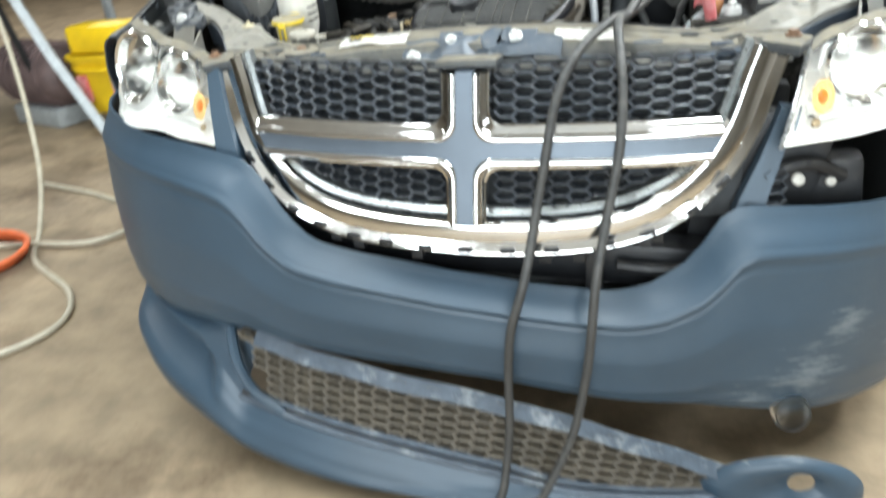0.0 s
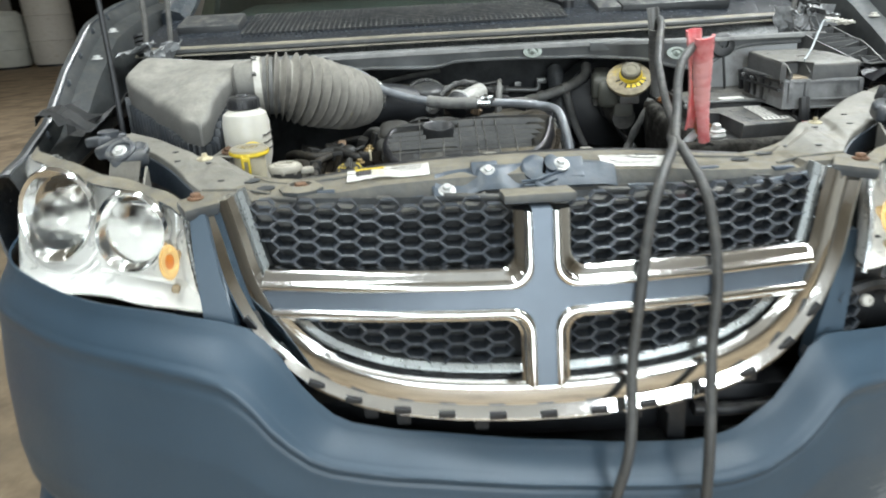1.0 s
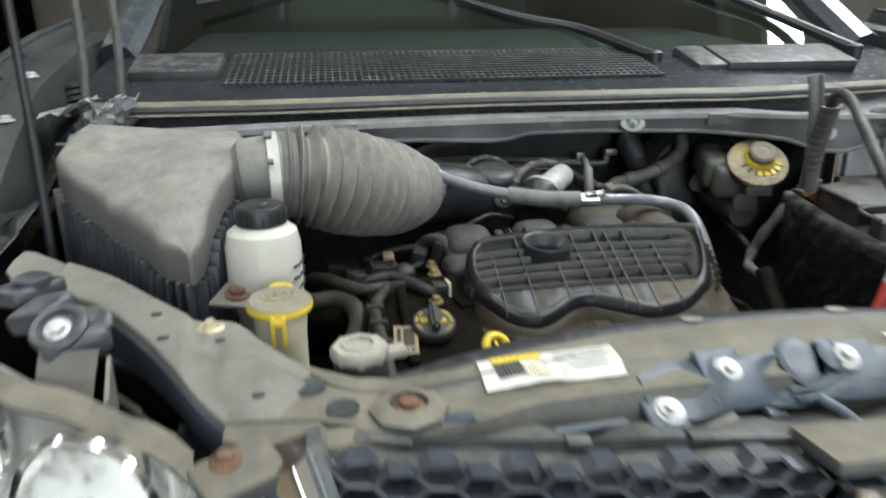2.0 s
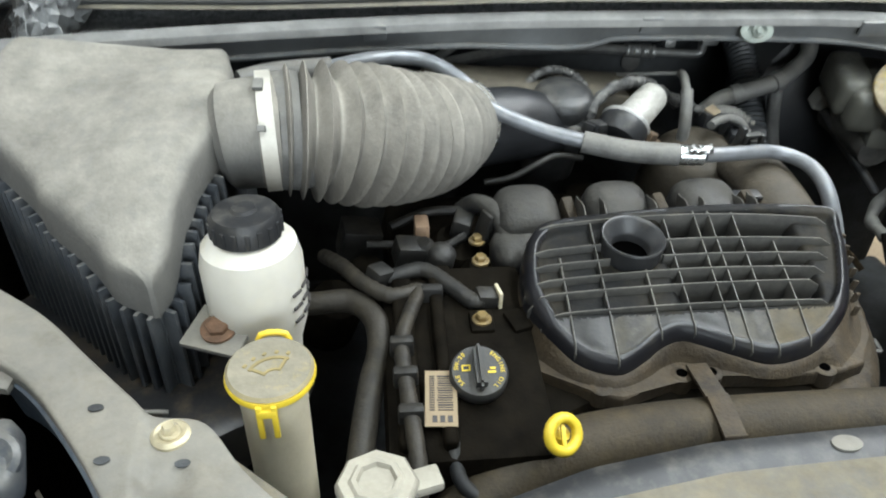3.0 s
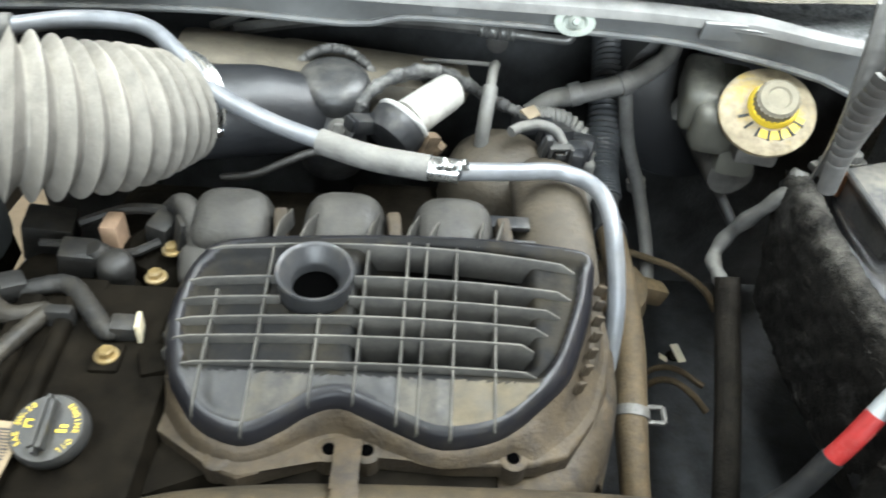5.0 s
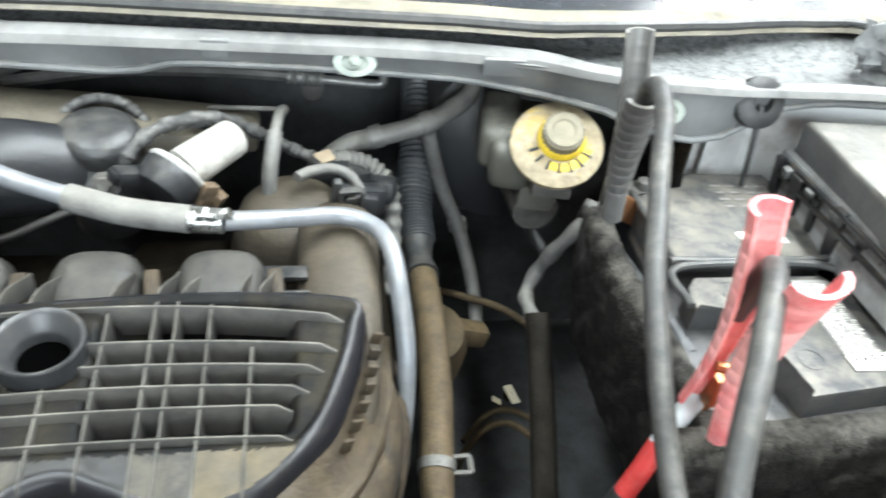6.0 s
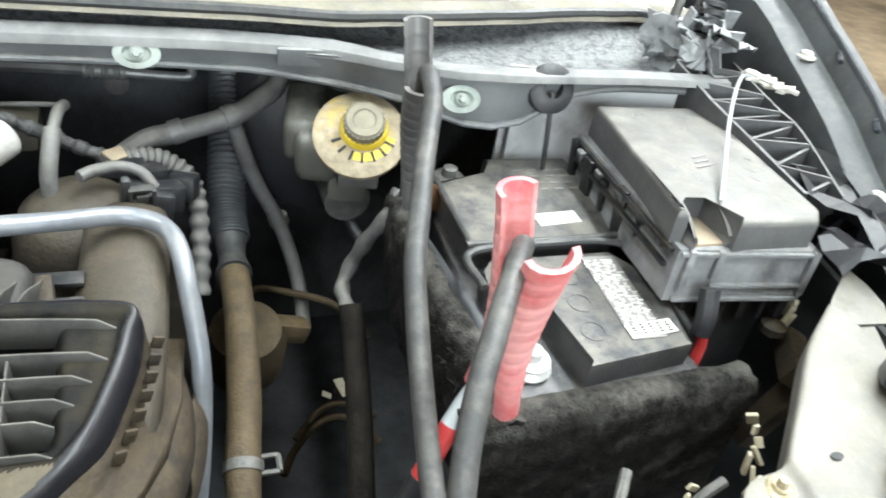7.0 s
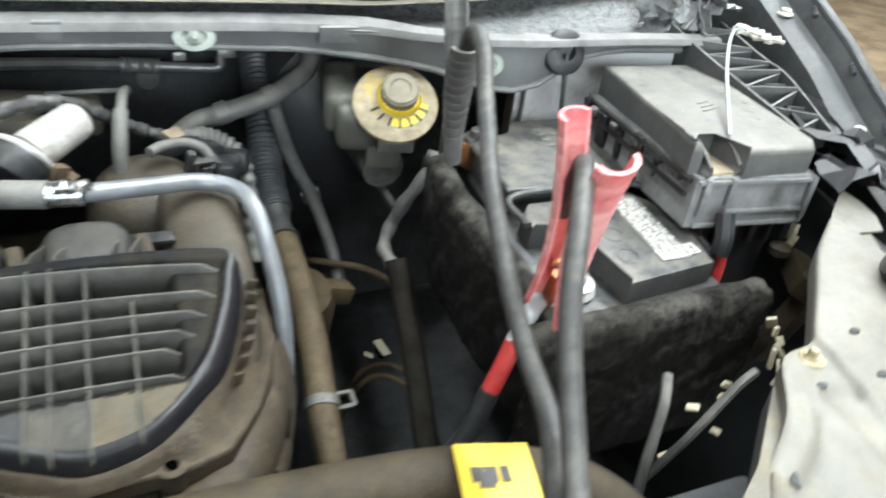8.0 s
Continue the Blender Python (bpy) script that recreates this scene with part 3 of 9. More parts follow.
for sx in (-1, 1):
    bm = B()
    pts = [(sx * 0.478, 0.0, 0.68), (sx * 0.491, 0.022, 0.74), (sx * 0.509, 0.045, 0.81), (sx * 0.526, 0.074, 0.888)]
    line = spline(pts, 5)
    ring = []
    for i, p in enumerate(line):
        w = 0.027 - 0.016 * i / len(line)
        ring.append([bm.verts.new(SAG @ (p + Vector(d))) for d in ((-w, 0.0, 0), (w, 0.0, 0), (w, 0.03, 0), (-w, 0.03, 0))])
    for a, b in zip(ring, ring[1:]):
        for j in range(4):
            bm.faces.new((a[j], a[(j + 1) % 4], b[(j + 1) % 4], b[j]))
    bm.faces.new(ring[0]), bm.faces.new(ring[-1])
    part("bumper_horn", bm, M_primer, bumper)

# lower valance with its mesh, torn loose and lying towards the floor


def lowered(p):
    q = DROOP @ Vector(p)
    q.z -= 0.36 * max(0.0, q.x + 0.02) ** 2
    q.y += 0.035 * q.x
    if q.z < 0.05:
        q.z = 0.012 + 0.038 * math.exp((q.z - 0.05) / 0.08)
    return q


VAL = [(0.0, 0.0), (0.15, -0.012), (0.4, -0.03), (0.7, -0.045), (0.9, -0.035), (1.0, 0.0)]


def valance_skin(u, v):
    s = u * 1.19 - 0.88
    x, y = plan(s)
    top = 0.205 + 0.125 * min(1, max(0, (-x - 0.50) / 0.12))
    bot = 0.090 + (0.065 * max(0, (abs(x) - 0.45) / 0.5))
    pocket = 0.055 * math.sin(math.pi * min(1, v / 0.62)) * min(1, max(0, (-x - 0.57) / 0.07)) * min(1, max(0, (x + 0.93) / 0.06))
    return lowered((x + pocket * 0.4, y + interp(VAL, v) - 0.01 + pocket, top + (bot - top) * v))


valance = part("valance", sheet(B(), valance_skin, 80, 16, 0.004), M_primer, van, "blue-grey lower lip torn loose from the bumper", sharp=60)
bm = B()
for e in (0.0, 0.02):
    tube(bm, [lowered((plan(s)[0], plan(s)[1] - 0.012 + e, 0.212 + e * 0.3)) for s in [k / 20 for k in range(-12, 7)]], 0.008, 8, 3)
part("mesh_rail", bm, M_scuff, valance, "scratched dark rail under the mesh")
bm = B()
tube(bm, [lowered(p) for p in ((-0.555, -0.012, 0.36), (-0.52, -0.052, 0.30), (-0.47, -0.070, 0.24), (-0.40, -0.080, 0.212))], 0.012, 8, 5)
part("mesh_side", bm, M_primer, valance)


def surround_skin(u, v):
    x, y = plan(-0.27 + 0.57 * u)
    return lowered((x, y - 0.004 + 0.022 * v, 0.362 + 0.026 * v + 0.002 * math.sin(31 * u)))


part("mesh_surround", sheet(B(), surround_skin, 60, 4, 0.006), M_scuff, valance, "scratched dark frame of the lower mesh", sharp=50)


def recess_skin(u, v):
    s = -0.30 - 0.56 * u
    a, b = bumper_skin((s + 1) / 2, 1.0), valance_skin((s + 0.88) / 1.19, 0.0)
    bow = 0.030 * math.sin(math.pi * v) ** 0.7
    return a.lerp(b, -0.06 + 1.10 * v) + Vector((0.5 * bow, bow, 0))


part("corner_recess", sheet(B(), recess_skin, 40, 12, -0.004), M_primer, valance, "blue-grey recessed corner under the bumper", sharp=60)
bm = B()
g = random.Random(14)
for k in range(26):
    u = g.uniform(0.35, 0.98)
    p, q = recess_skin(u, 0.20), recess_skin(u, 0.62)
    c = p.lerp(q, g.uniform(0.0, 0.8)) + Vector((-0.006, -0.010, 0))
    box(bm, c, (g.uniform(0.006, 0.020), 0.003, g.uniform(0.003, 0.009)), (g.uniform(-25, 25), g.uniform(-25, 25), -40 + g.uniform(-15, 15)), 0.001)
parts("paint_chip", bm, M_chip, valance, "pale chipped plastic at the bumper corner")
WING = spline([(0.435, 0, 0.045), (0.496, 0, 0.103), (0.595, 0, 0.127), (0.675, 0, 0.11), (0.717, 0, 0.081), (0.735, 0, 0.045), (0.72, 0, 0.006), (0.60, 0, 0.004), (0.47, 0, 0.006), (0.435, 0, 0.045)], 6)


def wing_skin(u, v):
    p = WING[min(int(u * (len(WING) - 1) + 0.5), len(WING) - 1)]
    c = Vector((0.622, 0, 0.062))
    d = p - c
    q = (c + d.normalized() * 0.027).lerp(p, v)
    return Vector((q.x, -0.045 + 0.35 * (q.x - 0.45) ** 2 + 0.02 * (1 - v) ** 3 + 0.018 * v ** 6, q.z))


part("lip_end", sheet(B(), wing_skin, len(WING) - 1, 10, -0.004), M_primer, valance, "torn rounded end of the lip with a lamp hole", sharp=60)


def hexes(bm, inside, place, px, pz, depth, wall=0.86, x_range=(-1, 1), z_range=(0, 1)):
    """Staggered flat hexagon cells with sloping walls, set where inside(x, z) holds."""
    i0, i1 = int(x_range[0] / px) - 1, int(x_range[1] / px) + 1
    j0, j1 = int(z_range[0] / pz) - 1, int(z_range[1] / pz) + 1
    for i in range(i0, i1 + 1):
        for j in range(j0, j1 + 1):
            x, z = i * px, j * pz + (pz / 2 if i % 2 else 0)
            if not inside(x, z):
                continue
            w, h = px / 0.75 / 2, pz / 2
            hexa = [(w, 0), (w / 2, h), (-w / 2, h), (-w, 0), (-w / 2, -h), (w / 2, -h)]
            rings = []
            for k, dy in ((1.0, 0.0), (wall, 0.0015), (wall * 0.9, depth)):
                rings.append([bm.verts.new(place(x + a * k, dy, z + c * k)) for a, c in hexa])
            for a, b in zip(rings, rings[1:]):
                for q in range(6):
                    bm.faces.new((a[q], a[(q + 1) % 6], b[(q + 1) % 6], b[q]))
    bmesh.ops.remove_doubles(bm, verts=bm.verts, dist=0.0004)
    return bm


def low_place(x, dy, z):
    s = 0
    lo, hi = 0.0, 1.0
    for _ in range(18):
        s = (lo + hi) / 2
        if plan(s)[0] < abs(x):
            lo = s
        else:
            hi = s
    return lowered((x, plan(s)[1] + 0.008 + dy, z))


part("lower_mesh", hexes(B(), lambda x, z: 0.215 < z < 0.368 and -0.490 + (0.33 - z) * 0.55 < x < 0.535 - (0.33 - z) * 0.5, low_place, 0.036, 0.0245, 0.018, 0.80, (-0.6, 0.6), (0.2, 0.38)),
     mat("lower_mesh_plastic", (0.095, 0.085, 0.070), 0.6, var=0.3, scale=20, dust=0.5, dustcol=(0.22, 0.185, 0.135)), valance, "dusty dark honeycomb mesh", sharp=20)

# grille
GR = Matrix.Translation((0, 0, 0.75)) @ pose(0, 0, 0, 0, 0.7, 0) @ Matrix.Translation((0, 0, -0.75))


def gface(x, z):
    """Depth of the grille's face."""
    return -0.040 + 0.26 * (x ** 2) + 0.24 * (z - 0.66)


def gp(x, dy, z):
    return GR @ Vector((x, gface(x, z) + dy, z))


OUT = spline([(-0.512, 0, 0.886), (-0.497, 0, 0.84), (-0.474, 0, 0.765), (-0.43, 0, 0.69), (-0.35, 0, 0.625), (-0.22, 0, 0.588), (0, 0, 0.577),
              (0.22, 0, 0.588), (0.35, 0, 0.625), (0.43, 0, 0.69), (0.474, 0, 0.765), (0.497, 0, 0.84), (0.512, 0, 0.886)], 6)


def ribbon(bm, line, prof):
    """Sweeps (inward offset, depth) pairs along an outline that runs left, under and right."""
    rows = []
    k = len(line)
    for i, p in enumerate(line):
        d = (line[min(i + 1, k - 1)] - line[max(i - 1, 0)]).normalized()
        n = Vector((-d.z, 0, d.x))
        rows.append([bm.verts.new(gp(p.x + n.x * a, b, p.z + n.z * a)) for a, b in prof])
    m = len(prof)
    for a, b in zip(rows, rows[1:]):
        for j in range(m):
            bm.faces.new((a[j], a[(j + 1) % m], b[(j + 1) % m], b[j]))
    bm.faces.new(rows[0]), bm.faces.new(rows[-1])
    return bm


grille = part("grille", ribbon(B(), OUT, [(-0.005, 0.018), (-0.005, -0.013), (-0.002, -0.013), (0.008, -0.004), (0.011, -0.001), (0.039, -0.008), (0.043, -0.007), (0.051, 0.004), (0.053, 0.024), (0.053, 0.038), (-0.004, 0.03)]), M_chrome, van, "chrome grille surround with a cross of bars", sharp=28)
part("inner_bevel", ribbon(B(), OUT, [(0.052, 0.020), (0.054, 0.018), (0.062, 0.024), (0.063, 0.034), (0.062, 0.044), (0.05, 0.044)]), M_bevel, grille, "brushed dull grey inner edge", sharp=28)
ZB, ZT = 0.752, 0.884


def elbow(sx, sz, off, x_end, z_end, r):
    """The outline of one quarter's inner edge: along the level bar, round the corner, along the upright bar."""
    zo, xo = ZB + sz * (0.013 + off), sx * (0.014 + off)
    r = r + 0.0
    pts = [(sx * x_end, zo), (sx * (x_end * 0.6), zo), (sx * (x_end * 0.3), zo), (xo + sx * r * 1.6, zo)]
    for k in range(7):
        a = math.pi / 2 * k / 6
        pts.append((xo + sx * (r - r * math.sin(a)), zo + sz * (r - r * math.cos(a))))
    pts.append((xo, zo + sz * r * 1.4))
    pts.append((xo, z_end))
    return pts


for sx in (-1, 1):
    for sz in (1, -1):
        xe = 0.428 if sz > 0 else 0.412
        ze = ZT - 0.006 if sz > 0 else 0.622
        deep = 0.028 if sz > 0 else 0.022
        prof = [(0.0, 0.012)] + [(0.0065 - 0.0065 * math.cos(math.pi * k / 8), -0.0105 - 0.0075 * math.sin(math.pi * k / 8)) for k in range(9)] + [(0.0155, -0.0085), (deep - 0.004, -0.0075 if sz > 0 else -0.002), (deep, -0.004 if sz > 0 else 0.0), (deep + 0.001, 0.016)]
        b = B()
        rows = [[b.verts.new(gp(x, d, z)) for x, z in elbow(sx, sz, off, xe - 0.3 * off, ze, 0.034 - 0.35 * off)] for off, d in prof]
        for p, q in zip(rows, rows[1:] + rows[:1]):
            for i in range(len(p) - 1):
                b.faces.new((p[i], p[i + 1], q[i + 1], q[i]))
        b.faces.new([r[0] for r in rows]), b.faces.new([r[-1] for r in rows][::-1])
        part("chrome_edge", b, M_chrome, grille, sharp=40)
bm = B()
cross = []
for sx, sz in ((1, 1), (-1, 1), (-1, -1), (1, -1)):
    e = elbow(sx, sz, 0.001, 0.424 if sz > 0 else 0.409, ZT - 0.004 if sz > 0 else 0.620, 0.036)
    cross.append(e if (sx * sz) > 0 else e[::-1])
loop = [p for e in cross for p in e]
fr = [bm.verts.new(gp(x, -0.0105, z)) for x, z in loop]
bk = [bm.verts.new(gp(x, 0.02, z)) for x, z in loop]
face = bm.faces.new(fr)
bm.faces.new(bk[::-1])
for i in range(len(loop)):
    j = (i + 1) % len(loop)
    bm.faces.new((fr[i], bk[i], bk[j], fr[j]))
bmesh.ops.triangulate(bm, faces=[f for f in bm.faces if len(f.verts) > 4])
part("cross_bar", bm, M_graybar, grille, "satin blue-grey cross bar", sharp=30)


def in_quarter(sx, sz):
    def f(x, z):
        if x * sx < 0.047:
            return False
        d = min(((x - p.x) ** 2 + (z - p.z) ** 2) for p in OUT) ** 0.5
        if z < 0.577 or d < 0.070:
            return False
        return (ZB + 0.040 < z < ZT - 0.002) if sz > 0 else (0.6 < z < ZB - 0.036)
    return f


for sx in (-1, 1):
    for sz in (1, -1):
        parts("mesh_insert", hexes(B(), in_quarter(sx, sz), lambda x, dy, z: gp(x, 0.022 + dy, z), 0.0325, 0.0207, 0.026, 0.84, (-0.5, 0.5), (0.55, 0.9)), M_mesh, grille, "dark honeycomb mesh insert", sharp=20)
# Dark plate added behind the mesh so its openings read as shaded.
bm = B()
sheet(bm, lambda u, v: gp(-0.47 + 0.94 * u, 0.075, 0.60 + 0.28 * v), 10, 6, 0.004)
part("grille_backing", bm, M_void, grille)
bm = B()
def flange_skin(u, v):
    x = -0.495 + 0.99 * u
    torn = 0.010 * max(0.0, math.sin(u * 23 + 1.3)) ** 6 + 0.004 * math.sin(u * 61) * math.sin(v * 7)
    return GR @ Vector((x, gface(x, 0.886) + 0.040 + 0.100 * v, 0.868 - 0.010 * v + 0.008 * math.sin(v * 3.1) - torn * (0.3 + v)))


part("top_flange", sheet(bm, flange_skin, 80, 10, 0.004), M_flange, grille, "stained grey top flange of the grille", sharp=40)
bm = B()
for x, w in ((-0.40, 0.05), (-0.235, 0.022), (-0.09, 0.10), (0.13, 0.05), (0.26, 0.022), (0.40, 0.06)):
    box(bm, GR @ Vector((x, gface(x, 0.886) + 0.075, 0.878)), (w, 0.016, 0.007), (0, 4, x * 20), 0.002)
parts("flange_tab", bm, M_flange, grille, "small clip on the flange")
bm = B()
box(bm, gp(0, 0.034, 0.888), (0.108, 0.066, 0.014), (-6, 0, 0), 0.003)
part("cross_cap", bm, M_support, grille, "dusty top of the cross")
# dark slots along the outer lip
bm = B()
walked, last = 0.0, None
for a, b in zip(OUT, OUT[1:]):
    walked += (b - a).length
    if a.z < 0.72 and walked > 0.062:
        walked = 0.0
        ang = math.degrees(math.atan2(b.z - a.z, b.x - a.x))
        box(bm, gp(a.x, -0.010, a.z + 0.001), (0.026, 0.010, 0.009), (0, -ang, 0), 0.001)
parts("lip_slot", bm, M_blackclean, grille, "dark clip slot in the chrome lip")
# clips under the surround
bm = B()
for x in (-0.395, -0.27, -0.22, -0.10, 0.14, 0.20, 0.33):
    z = min((abs(p.x - x), p.z) for p in OUT)[1]
    box(bm, gp(x, 0.02, z - 0.018), (0.022, 0.02, 0.034), bev=0.003)
parts("clip", bm, M_black, grille)

# impact beam and dark parts behind the loose bumper
bm = B()
box(bm, (0.02, 0.085, 0.50), (0.98, 0.07, 0.085), (0, 1.5, 0), 0.012)
part("impact_beam", bm, M_blackclean, van, "black steel beam behind the bumper")
bm = B()
box(bm, (0.22, 0.02, 0.515), (0.03, 0.05, 0.09), bev=0.004)
for x in (-0.28, -0.13, 0.05, 0.16, 0.31):
    box(bm, (x, 0.045, 0.548), (0.02, 0.02, 0.014), bev=0.003)
tube(bm, [(0.26, 0.03, 0.505), (0.34, 0.03, 0.50), (0.42, 0.04, 0.50)], 0.012, 10, 3)
parts("beam_bracket", bm, M_black, van)
single_parts = [((0.475, 0.071, 0.58), 0.016), ((0.582, 0.048, 0.597), 0.017), ((0.555, 0.07, 0.665), 0.011), ((0.61, 0.09, 0.655), 0.009)]
for c, r in single_parts:
    b = B()
    lathe(b, [(r, 0), (r, 0.004), (r * 0.8, 0.008), (r * 0.45, 0.009), (r * 0.4, 0.005)], aim(c, (0, -1, 0.35)), 20)
    part("push_clip", b, M_label, van, "round white push clip")
bm = B()
box(bm, (0.50, 0.14, 0.64), (0.20, 0.06, 0.26), (0, 10, 0), 0.02)
box(bm, (0.62, 0.16, 0.60), (0.12, 0.06, 0.16), (0, -6, 0), 0.02)
box(bm, (-0.52, 0.16, 0.64), (0.18, 0.06, 0.2), bev=0.02)
tube(bm, [(0.45, 0.09, 0.60), (0.50, 0.08, 0.66), (0.57, 0.08, 0.69), (0.63, 0.1, 0.66)], 0.012, 8, 4)
parts("end_bracket", bm, M_black, van, "black plastic bumper bracket")
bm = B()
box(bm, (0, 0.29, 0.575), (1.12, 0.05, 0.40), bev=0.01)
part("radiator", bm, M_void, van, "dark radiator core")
# small clear lamp hanging under the bumper's loose side
bm = B()
lathe(bm, [(0.012, -0.045), (0.030, -0.028), (0.037, 0.0), (0.034, 0.009), (0.031, 0.006), (0.026, 0.010), (0.012, 0.014)], aim((0.592, 0.015, 0.205), (0.25, -0.8, 0.25)), 20)
part("fog_lamp", bm, M_scuffglass, van, "scuffed clear fog lamp hanging loose")


# headlights


def lamp_y(x, z):
    a = abs(x)
    return interp([(0.5, 0.022), (0.6, 0.045), (0.7, 0.075), (0.8, 0.125), (0.87, 0.18), (0.92, 0.26), (0.95, 0.36)], a) + 0.72 * max(0.0, z - 0.745) - 0.02 * math.sin((z - 0.745) * 16)


LAMP = [(0.516, 0.738), (0.60, 0.745), (0.70, 0.757), (0.78, 0.750), (0.86, 0.757), (0.905, 0.785), (0.925, 0.86), (0.918, 0.932), (0.80, 0.925), (0.68, 0.905), (0.585, 0.885), (0.552, 0.868), (0.535, 0.81)]


def headlight(sx):
    def pt(x, dy, z):
        return Vector((sx * x, lamp_y(x, z) + dy, z))
    outline = spline([(x, 0, z) for x, z in LAMP + LAMP[:1]], 4)[:-1]
    cx, cz = 0.72, 0.835
    bm = B()
    rows = []
    for k, dy in ((1.0, 0.02), (1.0, 0.0), (0.985, -0.004), (0.8, -0.004), (0.55, -0.004), (0.28, -0.004)):
        rows.append([bm.verts.new(pt(cx + (p.x - cx) * k, dy, cz + (p.z - cz) * k)) for p in outline])
    n = len(outline)
    for a, b in zip(rows, rows[1:]):
        for j in range(n):
            bm.faces.new((a[j], a[(j + 1) % n], b[(j + 1) % n], b[j]))
    bm.faces.new(rows[-1])
    inner = [[bm.verts.new(v.co + Vector((0, 0.004, 0))) for v in r] for r in rows[1:]]
    for a, b in zip(inner, inner[1:]):
        for j in range(n):
            bm.faces.new((a[j], b[j], b[(j + 1) % n], a[(j + 1) % n]))
    bm.faces.new(inner[-1][::-1])
    head = part("headlight", bm, M_lens, van, "clear headlight with two round reflectors", sharp=50)
    head.visible_shadow = False
    b = B()
    rows = []
    for k, dy in ((1.0, 0.005), (0.965, 0.012), (0.95, 0.040), (0.90, 0.060), (0.8, 0.078), (0.5, 0.085), (0.2, 0.085)):
        rows.append([b.verts.new(pt(cx + (p.x - cx) * k, dy, cz + (p.z - cz) * k)) for p in outline])
    for r0, r1 in zip(rows, rows[1:]):
        for j in range(n):
            b.faces.new((r0[j], r0[(j + 1) % n], r1[(j + 1) % n], r1[j]))
    b.faces.new(rows[-1])
    part("bezel", b, M_housing, head, "silver bezel", sharp=30)
    b = B()
    for a0, a1, rr, rt in ((195, 330, 0.098, 0.0035), (200, 318, 0.108, 0.003)):
        tube(b, [pt(0.785 - rr * math.cos(radians(a0 + (a1 - a0) * k / 6)), 0.062, 0.857 + rr * math.sin(radians(a0 + (a1 - a0) * k / 6))) for k in range(7)], rt, 8, 4)
    tube(b, [pt(0.70, 0.066, 0.772), pt(0.66, 0.066, 0.768), pt(0.61, 0.060, 0.766), pt(0.57, 0.050, 0.764)], 0.004, 8, 4)
    parts("bezel_step", b, M_housing, head, "stepped ridge of the bezel")
    for (x, z, r, nm) in ((0.785, 0.857, 0.080, "main_reflector"), (0.637, 0.843, 0.066, "high_reflector")):
        c = pt(x, 0.03, z)
        m = aim(c, (sx * 0.30, -0.9, 0.10))
        b = B()
        lathe(b, [(r * 0.98, -0.002), (r * 1.06, 0.016), (r * 1.0, 0.022), (r * 0.93, 0.018), (r * 0.86, -0.002), (r * 0.7, -0.022), (r * 0.45, -0.038), (r * 0.2, -0.045)], m, 32)
        part(nm, b, M_reflect, head, "mirror-bright round reflector", sharp=20)
        b = B()
        lathe(b, [(0.012, -0.04), (0.013, -0.012), (0.009, -0.004)], m, 14)
        part("bulb", b, M_chromedull, head)
        b = B()
        for k in range(9):
            q = -0.76 + 0.19 * k
            half = r * 0.86 * math.sqrt(max(0.05, 0.80 - q * q)) * (0.75 + 0.25 * ((k * 5) % 3) / 2)
            deep = -0.040 + 0.030 * q * q
            tube(b, [m @ Vector((r * q + 0.004 * (k % 2), h * half, deep + 0.016 * h * h + 0.002 * (k % 3))) for h in (-1, -0.4, 0.3, 1)], [r * 0.05, r * 0.085, r * 0.085, r * 0.045], 7, 3)
        parts("reflector_flute", b, M_flute, head)
    b = B()
    cup = aim(pt(0.573, 0.022, 0.803), (sx * 0.3, -0.9, 0.1)) @ Matrix.Diagonal((0.85, 1.35, 1, 1))
    lathe(b, [(0.021, 0.004), (0.022, 0.007), (0.0195, 0.007), (0.014, -0.004), (0.006, -0.030)], cup, 20)
    part("indicator_cup", b, M_ambercup, head, "pale amber indicator cup", sharp=60)
    b = B()
    lathe(b, [(0.008, -0.008), (0.010, 0.0), (0.009, 0.006), (0.003, 0.008)], cup, 16)
    part("amber_bulb", b, M_amber, head, "amber indicator bulb")
    b = B()
    lathe(b, [(0.006, -0.006), (0.008, 0.0), (0.005, 0.008)], aim(pt(0.565, 0.02, 0.765), (sx * 0.3, -0.9, 0.1)), 12)
    part("amber_marker", b, M_pinklabel, head)
    b = B()
    tube(b, [pt(0.513, -0.004, 0.736), pt(0.53, -0.004, 0.80), pt(0.548, -0.004, 0.868)], 0.004, 8, 5)
    part("lamp_edge", b, M_chromedull, head, "pale edge strip")
    return head


for sx in (-1, 1):
    headlight(sx)

